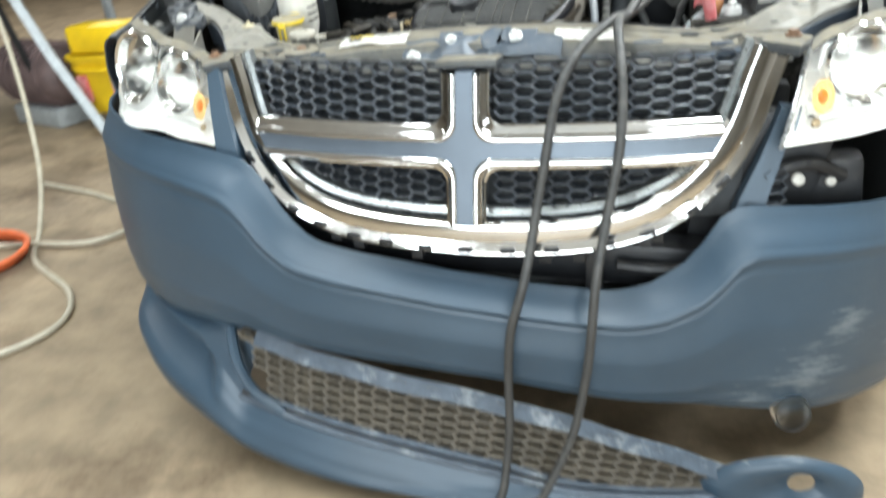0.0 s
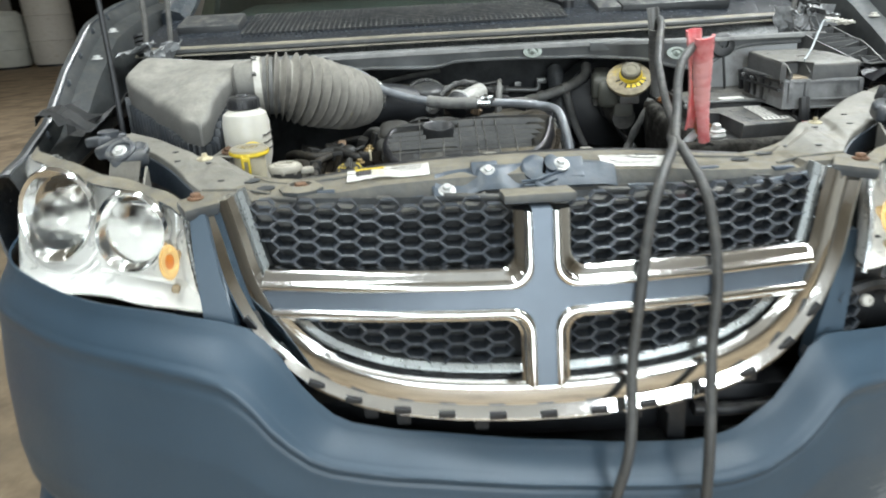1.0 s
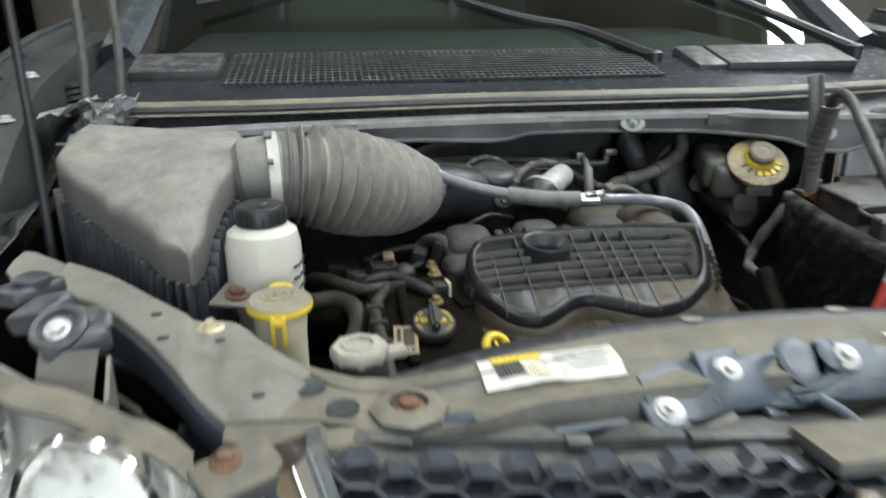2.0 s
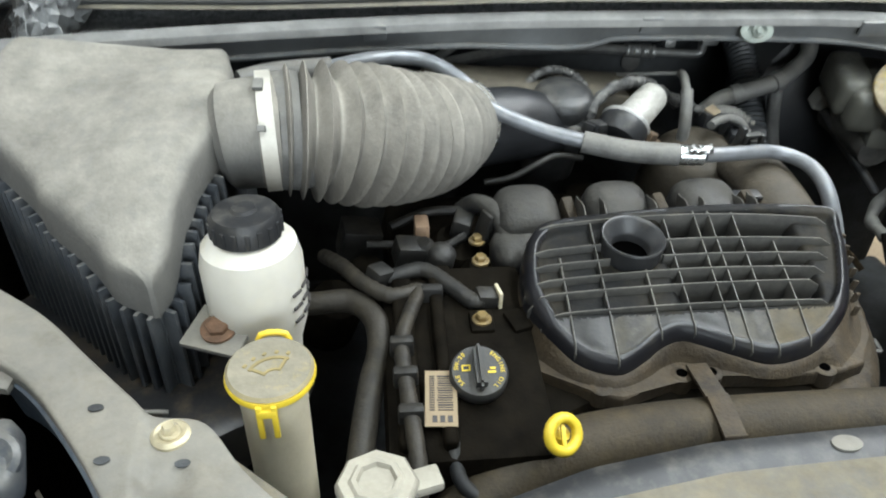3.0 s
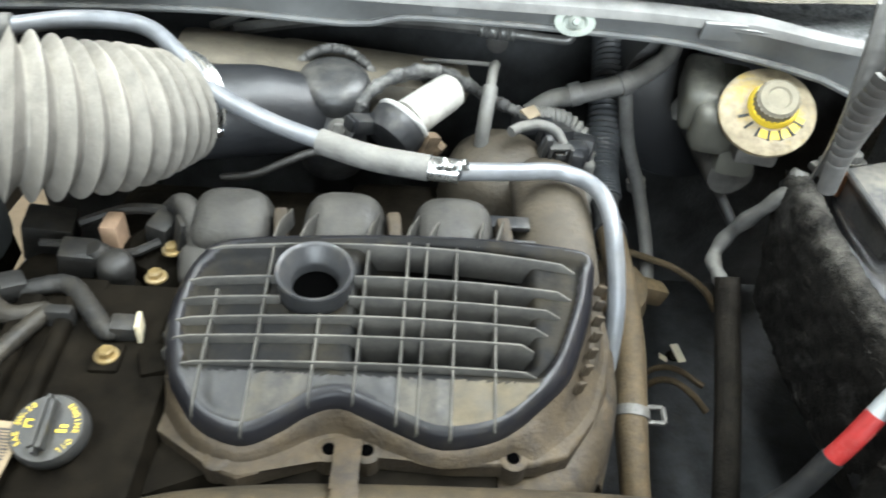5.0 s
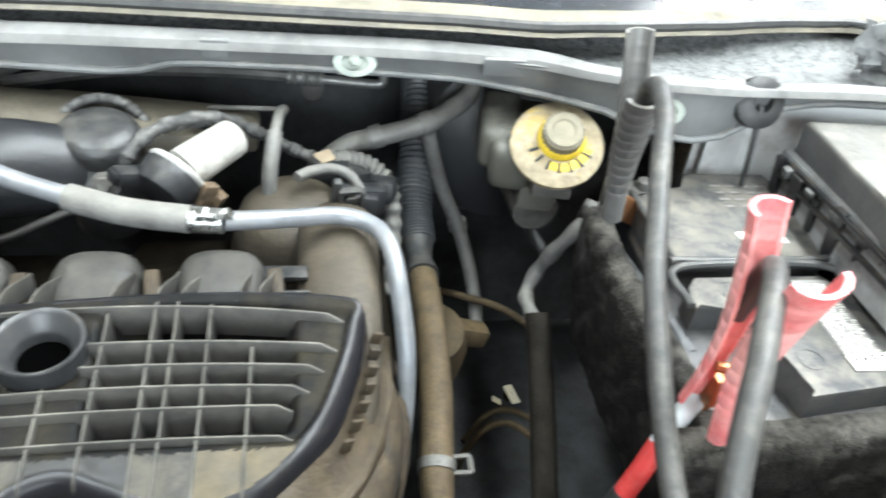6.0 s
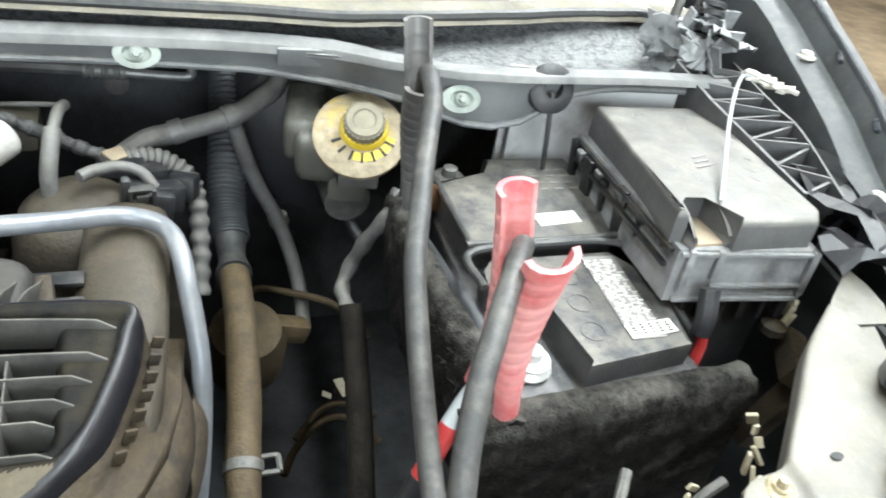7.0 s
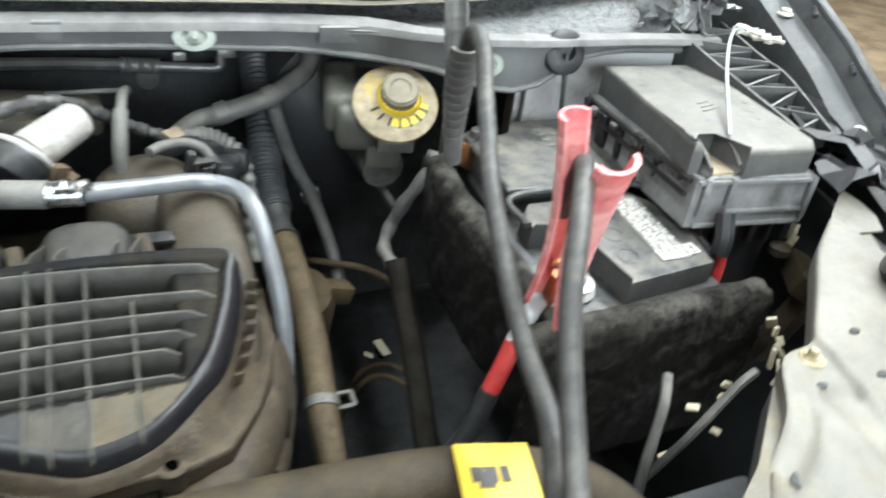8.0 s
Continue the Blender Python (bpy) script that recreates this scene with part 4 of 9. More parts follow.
# fenders
for sx in (-1, 1):
    RIDGE = spline([(0.925, 0.30, 0.935), (0.945, 0.42, 0.975), (0.960, 0.56, 1.018), (0.970, 0.72, 1.062), (0.98, 0.92, 1.112), (0.985, 1.15, 1.150), (0.975, 1.4, 1.18)], 6)
    def ridge(u):
        f = u * (len(RIDGE) - 1)
        i = min(int(f), len(RIDGE) - 2)
        p = RIDGE[i].lerp(RIDGE[i + 1], f - i)
        p = p + Vector((0, 0, interp([(0.30, -0.02), (0.42, -0.045), (0.56, -0.050), (0.65, -0.022), (0.72, 0.002), (0.79, 0.018), (0.92, 0.045), (1.15, 0.050)], p.y)))
        return p + Vector((0.034, 0, 0)) * smooth(p.y, 0.38, 0.62) if sx > 0 else p

    def fender_skin(u, v):
        p = ridge(u)
        w = interp([(0, 0.0), (0.1, 0.022), (0.3, 0.038), (0.6, 0.05), (1, 0.035)], v)
        drop = 0.75 * v if u > 0.25 else 0.22 * v + 0.53 * v * (u / 0.25)
        return Vector((sx * (p.x + w - 0.012), p.y, p.z - drop * (0.02 + 0.98 * v) - 0.004))
    fender = part("fender", sheet(B(), fender_skin, 30, 14, sx * 0.004), M_paint, van, "dark blue-grey front fender", sharp=50)

    def gutter(u, v):
        p = ridge(u)
        off, dz = [(0.008, -0.004), (-0.008, -0.006), (-0.016, -0.020), (-0.022, -0.036), (-0.05, -0.040), (-0.062, -0.044), (-0.07, -0.075), (-0.074, -0.14)][min(7, round(v * 7))]
        return Vector((sx * (p.x + off), p.y, p.z + dz))
    part("gutter_flange", sheet(B(), gutter, 30, 7, -sx * 0.003), M_bodyin, fender, "grey inner flange with bolts along it", sharp=30)
    for u in (0.22, 0.40, 0.585, 0.70):
        p = ridge(u)
        part("bolt", bolt(B(), (sx * (p.x - 0.042), p.y, p.z - 0.037), (0, 0, 1), 0.0085), M_band if sx > 0 else M_zinc, fender, "pale bolt on the flange")
    bm = B()
    for k in range(7):
        p = ridge(0.20 + 0.09 * k)
        box(bm, (sx * (p.x - 0.014), p.y, p.z - 0.012), (0.010, 0.020, 0.006), (34, sx * 38, sx * -6), 0.002)
    parts("flange_slot", bm, M_paint, fender, "pressed ramps along the flange")
    bm = B()
    sheet(bm, lambda u, v: Vector((sx * (0.845 - 0.04 * v), 0.28 + 0.9 * u, 0.87 + 0.16 * u - 0.65 * v)), 6, 6, sx * 0.01)
    # Left wall gets the near-black material in place of its shade.
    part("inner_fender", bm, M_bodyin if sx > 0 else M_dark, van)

# upper radiator tie bar
FRONT_X, FRONT_Y = (0, 0.12, 0.25, 0.38, 0.50, 0.60, 0.66), (0.160, 0.160, 0.157, 0.130, 0.111, 0.155, 0.20)
REAR_X, REAR_Y = (0, 0.15, 0.25, 0.33, 0.38, 0.415, 0.455, 0.50, 0.54, 0.60, 0.66), (0.283, 0.278, 0.264, 0.240, 0.222, 0.220, 0.244, 0.282, 0.316, 0.326, 0.30)


def along(x, xs, ys):
    x = min(abs(x), xs[-1])
    for k in range(len(xs) - 1):
        if x <= xs[k + 1]:
            return ys[k] + (ys[k + 1] - ys[k]) * (x - xs[k]) / (xs[k + 1] - xs[k])
    return ys[-1]


def tie_top(x, y):
    dent = 0.004 * math.exp(-((abs(x) - 0.30) / 0.05) ** 2 - ((y - 0.180) / 0.02) ** 2)
    step = 0.006 * min(1, max(0, (0.190 - y - 0.012 * math.sin(x * 19 + 1)) / 0.006)) * min(1, max(0, (0.36 - abs(x)) / 0.05))
    return 0.894 + 0.008 * min(1, max(0, (abs(x) - 0.38) / 0.2)) + 0.013 * max(0.0, 1 - (x / 0.38) ** 2) - 0.10 * max(0.0, 0.222 - y) * (abs(x) < 0.45) - dent - step


def tie_skin(u, v):
    x = -0.53 + 1.06 * u
    f, r = along(x, FRONT_X, FRONT_Y), along(x, REAR_X, REAR_Y)
    dark = 0.024 * min(1, max(0, (0.40 - abs(x)) / 0.08))
    if v < 0.2:
        w = v / 0.2
        return Vector((x, f - 0.012 * (1 - w), tie_top(x, f) - 0.040 * (1 - w) ** 1.6 - 0.003))
    y = f + (r - dark - f) * min(1.0, (v - 0.2) / 0.75)
    return Vector((x, y, tie_top(x, y) - (0.03 if v > 0.98 else 0.0)))


tie = part("tie_bar", sheet(B(), tie_skin, 150, 30, 0.004), M_support, van, "dusty grey radiator tie bar", sharp=35)


def tie_rear(u, v):
    x = -0.385 + 0.77 * u
    r = along(x, REAR_X, REAR_Y)
    dark = 0.024 * min(1, max(0, (0.40 - abs(x)) / 0.08))
    y = r - dark - 0.001 + (dark + 0.008) * min(1, v / 0.6)
    return Vector((x, y, tie_top(x, y) - 0.003 + 0.003 * math.sin(math.pi * min(1, v / 0.6)) - 0.03 * max(0, v - 0.6) / 0.4))


part("rear_edge", sheet(B(), tie_rear, 60, 10, 0.003), M_black, tie, "black rear edge of the tie bar", sharp=40)
bm = B()
for x, y in ((-0.047, 0.272), (0.128, 0.272)):
    lathe(bm, [(0.0125, 0.0), (0.0125, 0.003), (0.0095, 0.003)], Matrix.Translation((x, y, tie_top(x, y) - 0.0015)) @ Matrix.Diagonal((1.0, 0.62, 1, 1)), 20)
parts("slot_rim", bm, M_panel, tie, "bare metal rim of a slot")
bm = B()
for x, y in ((-0.047, 0.272), (0.128, 0.272)):
    lathe(bm, [(0.010, 0), (0.010, 0.0015)], Matrix.Translation((x, y, tie_top(x, y) - 0.0068)) @ Matrix.Diagonal((1.4, 0.62, 1, 1)), 20)
parts("rear_slot", bm, M_hole, tie)
bm = B()
for sx in (-1, 1):
    tube(bm, [(sx * 0.50, 0.101, 0.890), (sx * 0.38, 0.117, 0.866), (sx * 0.25, 0.144, 0.862), (sx * 0.17, 0.148, 0.864)], 0.006, 8, 5)
parts("front_lip", bm, M_supportclean, tie, "blue-grey rolled front lip")
WING_R = spline([(0.435, 0.222, 0), (0.500, 0.268, 0), (0.540, 0.316, 0), (0.580, 0.325, 0), (0.600, 0.342, 0), (0.640, 0.380, 0), (0.690, 0.428, 0), (0.750, 0.470, 0)], 6)
WING_FR = spline([(0.450, 0.128, 0), (0.500, 0.126, 0), (0.535, 0.160, 0), (0.566, 0.202, 0), (0.605, 0.245, 0), (0.645, 0.278, 0), (0.700, 0.325, 0), (0.765, 0.372, 0)], 6)
WING_F = spline([(0.450, 0.128, 0), (0.500, 0.126, 0), (0.535, 0.160, 0), (0.566, 0.202, 0), (0.600, 0.255, 0), (0.632, 0.300, 0), (0.686, 0.361, 0), (0.745, 0.398, 0)], 6)


def run_of(line, u):
    f = u * (len(line) - 1)
    i = min(int(f), len(line) - 2)
    return line[i].lerp(line[i + 1], f - i)


def wing_top(x, y):
    return 0.868 + 0.155 * y


def wing_skin(sx):
    def f(u, v):
        a, b = run_of(WING_R, u), run_of(WING_FR if sx > 0 else WING_F, u)
        p = a.lerp(b, min(1.0, max(0.0, (v - 0.08) / 0.84)))
        z = wing_top(p.x, p.y) + 0.005 - 0.014 * (1 - smooth(u, 0.02, 0.16)) + 0.007 * smooth(u, 0.42, 0.50) * math.sin(math.pi * v) ** 0.6
        pad = smooth(p.x, 0.44, 0.47) * (1 - smooth(p.x, 0.535, 0.555)) * smooth(v, 0.22, 0.30) * (1 - smooth(v, 0.72, 0.86))
        groove = math.exp(-((v - 0.40 - 0.9 * (u - 0.36)) / 0.05) ** 2) * smooth(u, 0.14, 0.24) * (1 - smooth(u, 0.44, 0.52))
        z += 0.006 * pad - 0.004 * groove
        if v < 0.08:
            z -= 0.022 * (1 - v / 0.08) ** 1.5
        if v > 0.92:
            z -= 0.010 * ((v - 0.92) / 0.08) ** 1.5
        return Vector((sx * p.x, p.y, z))
    return f


def wing_face(sx):
    def f(u, v):
        p = run_of(WING_FR if sx > 0 else WING_F, 0.16 + 0.76 * u)
        return Vector((sx * (p.x + 0.002 - 0.004 * v), p.y - 0.002 + 0.006 * v, wing_top(p.x, p.y) - 0.005 - (0.040 + 0.012 * u) * v))
    return f


for sx in (-1, 1):
    wing = part("tie_wing", sheet(B(), wing_skin(sx), 84, 30, -0.003 * sx), M_panel, tie, "dusty stamped end of the tie bar", sharp=50)
    part("wing_face", sheet(B(), wing_face(sx), 40, 8, -0.003 * sx), M_supportclean, wing, "blue-grey front face of the stamped end")
    # Dark discs on the sheet stand in for shade inside the holes.
    b = B()
    for u, v in ((0.66, 0.45), (0.60, 0.72), (0.33, 0.30), (0.16, 0.62)):
        lathe(b, [(0.0045, 0), (0.0045, 0.0012)], Matrix.Translation(wing_skin(sx)(u, v) + Vector((0, 0, 0.0004))) @ Matrix.Diagonal((1.3, 0.8, 1, 1)), 14)
    parts("wing_hole", b, M_void, wing)
# hood latch: pressed plates, claw, lever and bolts
LATCH = (0.017, 0.020, -0.016)


def latch_skin(u, v):
    x = -0.150 + 0.30 * u
    edge = 0.194 + 0.010 * math.sin(u * 11) - 0.02 * abs(2 * u - 1) ** 3
    y = 0.137 + (edge - 0.137) * v
    bump = 0.006 * math.exp(-((u - 0.30) / 0.10) ** 4) + 0.005 * math.exp(-((u - 0.72) / 0.16) ** 4) - 0.012 * math.exp(-((u - 0.47) / 0.05) ** 2)
    return Vector((x, y, tie_top(x, 0.194) + 0.002 - 0.030 * (1 - v) ** 1.4 + bump * math.sin(math.pi * min(1, v * 1.1)) ** 0.5))


part("latch_base", sheet(B(), latch_skin, 60, 16, 0.003), M_supportclean, tie, "blue-grey pressed latch base", sharp=40)
bm = B()
box(bm, (-0.081, 0.151, 0.909), (0.046, 0.060, 0.008), (32, 0, 3), 0.004, 3)
box(bm, (-0.152, 0.124, 0.888), (0.040, 0.040, 0.010), (25, 0, 6), 0.006, 3)
bmesh.ops.translate(bm, verts=bm.verts, vec=LATCH)
parts("striker_plate", bm, M_supportclean, tie, "blue-grey plate with a bright bolt")
bm = B()
lathe(bm, [(0.026, -0.004), (0.026, 0.006), (0.021, 0.009), (0.010, 0.008)], aim((0.002, 0.156, 0.912), (0, -0.5, 0.85)) @ Matrix.Diagonal((0.9, 1.15, 1, 1)), 22)
lathe(bm, [(0.015, -0.004), (0.015, 0.012), (0.010, 0.014)], aim((0.030, 0.157, 0.914), (0, -0.5, 0.85)) @ Matrix.Diagonal((0.8, 1.3, 1, 1)), 18)
box(bm, (0.060, 0.152, 0.913), (0.046, 0.050, 0.007), (30, 0, -6), 0.004, 3)
box(bm, (-0.045, 0.128, 0.889), (0.024, 0.038, 0.008), (25, 10, 12), 0.003)
box(bm, (0.075, 0.128, 0.893), (0.040, 0.016, 0.008), (25, 0, -8), 0.003)
bmesh.ops.translate(bm, verts=bm.verts, vec=LATCH)
parts("hood_latch", bm, M_supportclean, tie, "dark blue-grey hood latch")
bm = B()
tube(bm, [(-0.024, 0.128, 0.900), (0.0, 0.125, 0.903), (0.025, 0.133, 0.908), (0.045, 0.140, 0.911)], 0.0022, 8, 5)
tube(bm, [(-0.02, 0.121, 0.894), (0.01, 0.118, 0.897), (0.035, 0.126, 0.902)], 0.0022, 8, 5)
tube(bm, [(0.0, 0.120, 0.896), (0.012, 0.100, 0.890), (0.020, 0.088, 0.882)], [0.005, 0.006, 0.007], 10, 5)
bmesh.ops.translate(bm, verts=bm.verts, vec=LATCH)
parts("latch_lever", bm, M_scuff, tie, "scratched latch lever and spring wire")
bm = B()
box(bm, (0.018, 0.150, 0.920), (0.005, 0.036, 0.006), (30, 0, -14), 0.0015)
bmesh.ops.translate(bm, verts=bm.verts, vec=LATCH)
part("latch_slot", bm, M_hole, tie)
bm = B()
sheet(bm, lambda u, v: Vector((-0.128 + 0.042 * u, 0.098 + 0.018 * v + 0.010 * u, 0.872 + 0.012 * u + 0.006 * math.sin(3.1 * v))), 8, 6, 0.003)
bmesh.ops.translate(bm, verts=bm.verts, vec=LATCH)
part("torn_tab", bm, M_panel, tie, "torn grey plastic tab")
for c, n in (((-0.060, 0.169, 0.8985), (0, -0.53, 0.85)), ((0.0615, 0.168, 0.904), (0, -0.5, 0.86)), ((-0.131, 0.143, 0.877), (0, -0.42, 0.9))):
    b = B()
    lathe(b, [(0.0145, -0.002), (0.0145, 0.0015), (0.012, 0.0025), (0.008, 0.0025)], aim(c, n), 24)
    bolt(b, Vector(c) + Vector(n) * 0.002, n, 0.0075)
    part("latch_bolt", b, M_zinc, tie, "bright zinc bolt")
for c in ((-0.564, 0.308, 0.919), (0.566, 0.310, 0.919)):
    b = B()
    w = 0.78 if c[0] < 0 else 0.66
    lathe(b, [(0.019 * w, -0.004), (0.019 * w, 0.002), (0.015 * w, 0.0045), (0.012 * w, 0.003)], Matrix.Translation(c), 24)
    bolt(b, (c[0], c[1], c[2] + 0.002), (0, 0, 1), 0.0068 * w)
    part("mount_bolt", b, M_brassy, tie, "bolt in a pale washer")
bm = B()
lathe(bm, [(0.037, 0), (0.037, 0.006), (0.026, 0.012), (0.019, 0.012), (0.017, 0.004)], Matrix.Translation((-0.372, 0.165, 0.886)), 8)
part("radiator_mount", bm, M_support, tie, "raised octagonal mount with a rusty stud")
part("rusty_stud", bolt(B(), (-0.372, 0.165, 0.891), (0, 0, 1), 0.010), M_rust, tie)
# Holes are dark discs on top, their inner shade given by colour.
bm = B()
lathe(bm, [(0.016, 0), (0.016, 0.001)], Matrix.Translation((-0.432, 0.172, tie_top(-0.432, 0.172) + 0.0008)), 20)
lathe(bm, [(0.016, 0), (0.016, 0.001)], Matrix.Translation((-0.462, 0.205, tie_top(-0.462, 0.205) + 0.0012)), 20)
for x, y in ((0.42, 0.20), (0.37, 0.18), (0.48, 0.22)):
    lathe(bm, [(0.012, 0), (0.012, 0.001)], Matrix.Translation((x, y, tie_top(x, y) + 0.0012)) @ Matrix.Diagonal((1.3, 0.8, 1, 1)), 18)
parts("dark_hole", bm, M_void, tie)
# labels on the tie bar
def on_bar(cx, cy, w, d, turn, lift, mesh_bm, th=0.0008):
    """A thin sheet that follows the top of the tie bar."""
    c, k = math.cos(math.radians(turn)), math.sin(math.radians(turn))

    def skin(u, v):
        x, y = cx + c * w * (u - 0.5) - k * d * (v - 0.5), cy + k * w * (u - 0.5) + c * d * (v - 0.5)
        return Vector((x, y, max(tie_top(x, y), tie_top(x, y + 0.006), tie_top(x, y - 0.006)) + lift + 0.0006 * math.sin(40 * u)))
    return sheet(mesh_bm, skin, 14, 6, th)


lab = part("warning_label", on_bar(-0.228, 0.203, 0.140, 0.046, 2, 0.0018, B()), M_label, tie, "white warning label with a yellow band")
part("yellow_band", on_bar(-0.260, 0.220, 0.050, 0.010, 2, 0.0030, B(), 0.0004), M_yellow, lab)
part("dark_picture", on_bar(-0.270, 0.203, 0.026, 0.022, 6, 0.0030, B(), 0.0004), M_print, lab)
part("pale_picture", on_bar(-0.244, 0.198, 0.020, 0.018, 2, 0.0030, B(), 0.0004), M_cream, lab)
bm = B()
for k in range(4):
    on_bar(-0.196 + 0.002 * k, 0.219 - 0.0085 * k, 0.052 - 0.005 * k, 0.0016, 2, 0.0030, bm, 0.0003)
parts("print_bar", bm, M_printgray, lab)
lab = part("white_label", on_bar(0.190, 0.184, 0.115, 0.038, -4, 0.0018, B()), M_label, tie, "white printed label")
bm = B()
for k in range(3):
    on_bar(0.185, 0.195 - 0.009 * k, 0.09 - 0.015 * k, 0.0018, -4, 0.0030, bm, 0.0003)
parts("print_bar", bm, M_printgray, lab)

# stamped relief of the tie bar
bm = B()
for sx in (-1, 1):
    tube(bm, [(sx * x, y, tie_top(x, y)) for x, y in ((0.46, 0.232), (0.43, 0.205), (0.38, 0.196), (0.28, 0.205), (0.20, 0.213))], 0.0035, 8, 5)
    tube(bm, [(sx * x, y, tie_top(x, y)) for x, y in ((0.53, 0.150), (0.46, 0.148), (0.42, 0.15))], 0.003, 8, 5)
parts("stamped_ridge", bm, M_support, tie)
bm = B()
for x, y, w in ((0.30, 0.158, 0.05), (-0.33, 0.148, 0.03), (0.42, 0.128, 0.035)):
    box(bm, (x, y, tie_top(x, y)), (w, 0.012, 0.006), (0, 0, 3), 0.002)
parts("edge_tab", bm, M_supportclean, tie)
for sx in (-1, 1):
    b = B()
    box(b, (sx * 0.512, 0.082, 0.893), (0.066, 0.05, 0.020), (8, sx * 4, sx * -30), 0.006)
    part("corner_cap", b, M_support, tie, "dusty corner block above the grille end")
    part("corner_bolt", bolt(B(), (sx * 0.522, 0.088, 0.903), (0, 0, 1), 0.0085), M_rust, tie, "rusty bolt")

# headlight mounts at the ends of the tie bar
for sx in (-1, 1):
    bm = B()
    box(bm, (sx * 0.682, 0.268, 0.938), (0.062, 0.060, 0.030), (6, sx * 8, sx * -18), 0.012, 4)
    box(bm, (sx * 0.722, 0.305, 0.950), (0.050, 0.050, 0.024), (10, sx * 14, sx * 25), 0.009, 3)
    box(bm, (sx * 0.752, 0.352, 0.957), (0.050, 0.060, 0.020), (0, sx * 6, sx * 35), 0.008, 3)
    lathe(bm, [(0.026, 0.0), (0.027, 0.006), (0.024, 0.009), (0.019, 0.008), (0.017, 0.004), (0.010, 0.004)], aim((sx * 0.690, 0.258, 0.950), (sx * 0.1, -0.5, 0.85)), 22)
    lathe(bm, [(0.018, 0.0), (0.018, 0.007), (0.014, 0.010), (0.008, 0.006)], aim((sx * 0.664, 0.268, 0.949), (sx * -0.1, -0.5, 0.85)), 18)
    lathe(bm, [(0.019, 0.0), (0.019, 0.009), (0.013, 0.012)], aim((sx * 0.745, 0.350, 0.964), (0, 0, 1)), 12)
    mt = part("lamp_mount", bm, M_mount, van, "blue-grey plastic headlight mount")
    part("mount_stud", bolt(B(), (sx * 0.690, 0.252, 0.953), (0, -0.6, 0.8), 0.008), M_zinc, mt)
    bm = B()
    sheet(bm, lambda u, v: Vector((sx * (0.652 + 0.052 * u + 0.010 * v), 0.236 - 0.018 * v, 0.938 - 0.056 * v)), 6, 8, 0.003)
    part("mount_leg", bm, M_panel, mt, "rust-stained leg of the mount")
    bm = B()
    prism(bm, [(sx * x, y) for x, y in ((0.645, 0.245), (0.649, 0.244), (0.641, 0.196), (0.637, 0.197))][::-sx], 0.872, lambda x, y: 0.905 + 0.45 * (y - 0.196), 0.0)
    part("mount_fin", bm, M_panel, mt)
    bm = B()
    def flange(u, v):
        x = 0.556 + 0.345 * u
        z = interp([(0.552, 0.868), (0.585, 0.885), (0.68, 0.905), (0.80, 0.925), (0.918, 0.932)], x)
        return Vector((sx * x, lamp_y(x, z) - 0.001 + 0.030 * v, z + 0.004 + 0.010 * v + 0.002 * math.sin(9 * u)))
    sheet(bm, flange, 20, 4, sx * 0.004)
    bay = B()
    sheet(bay, lambda u, v: Vector((sx * (0.560 + 0.085 * u + 0.035 * v), 0.150 + 0.115 * u + 0.045 * v, 0.862 + 0.006 * math.sin(3 * u) - 0.004 * v)), 10, 6, sx * 0.004)
    part("lamp_bay_panel", bay, M_grimepanel, van, "grimy brown panel behind the headlight")
    part("lamp_top_flange", bm, M_support, van, "dusty top edge of the headlight housing")

# cowl, windshield and wipers


def cowl_y(x):
    if x > 0.25:
        return interp([(0.25, 0.879), (0.33, 0.868), (0.41, 0.832), (0.475, 0.810), (0.55, 0.803), (0.70, 0.806), (0.86, 0.795)], x)
    return 0.885 - 0.085 * (max(0, abs(x) - 0.15) / 0.65) ** 1.6


def cowl_front(u, v):
    x = -0.84 + 1.68 * u
    low = interp([(-0.84, 0.035), (-0.45, 0.030), (-0.30, 0.030), (-0.12, 0.038), (-0.06, 0.024), (0.05, 0.025), (0.25, 0.030), (0.40, 0.040), (0.50, 0.066), (0.545, 0.068), (0.585, 0.045), (0.62, 0.024), (0.68, 0.016), (0.84, 0.016)], x)
    z = 1.040 - low * v
    return Vector((x, cowl_y(x) + 0.016 * v - (0.004 if abs(x - 0.32) < 0.04 else 0), z))


cowl = part("cowl", sheet(B(), cowl_front, 60, 4, -0.004), M_cowlsteel, van, "grey dusty steel cowl edge with bolts")
def lip_skin(u, v):
    x = -0.84 + 1.68 * u
    back = interp([(0, -0.003), (0.2, -0.001), (0.9, 0.019), (1, 0.021)], v)
    return Vector((x, cowl_y(x) + back, 1.036 + interp([(0, 0.0), (0.2, 0.009), (0.9, 0.016), (1, 0.010)], v) - 0.006 * smooth(x, 0.33, 0.45) * v))


part("cowl_lip", sheet(B(), lip_skin, 60, 8, 0.003), M_seal, cowl, "pale dusty lip along the cowl", sharp=30)


def trough(u, v):
    x = -0.86 + 1.72 * u
    y = cowl_y(x) + 0.012 + (1.02 - cowl_y(x) - 0.012) * v
    z = 1.040 + interp([(0, 0), (0.25, -0.012), (0.6, -0.004), (0.85, 0.02), (1, 0.046)], v)
    return Vector((x, y, z))


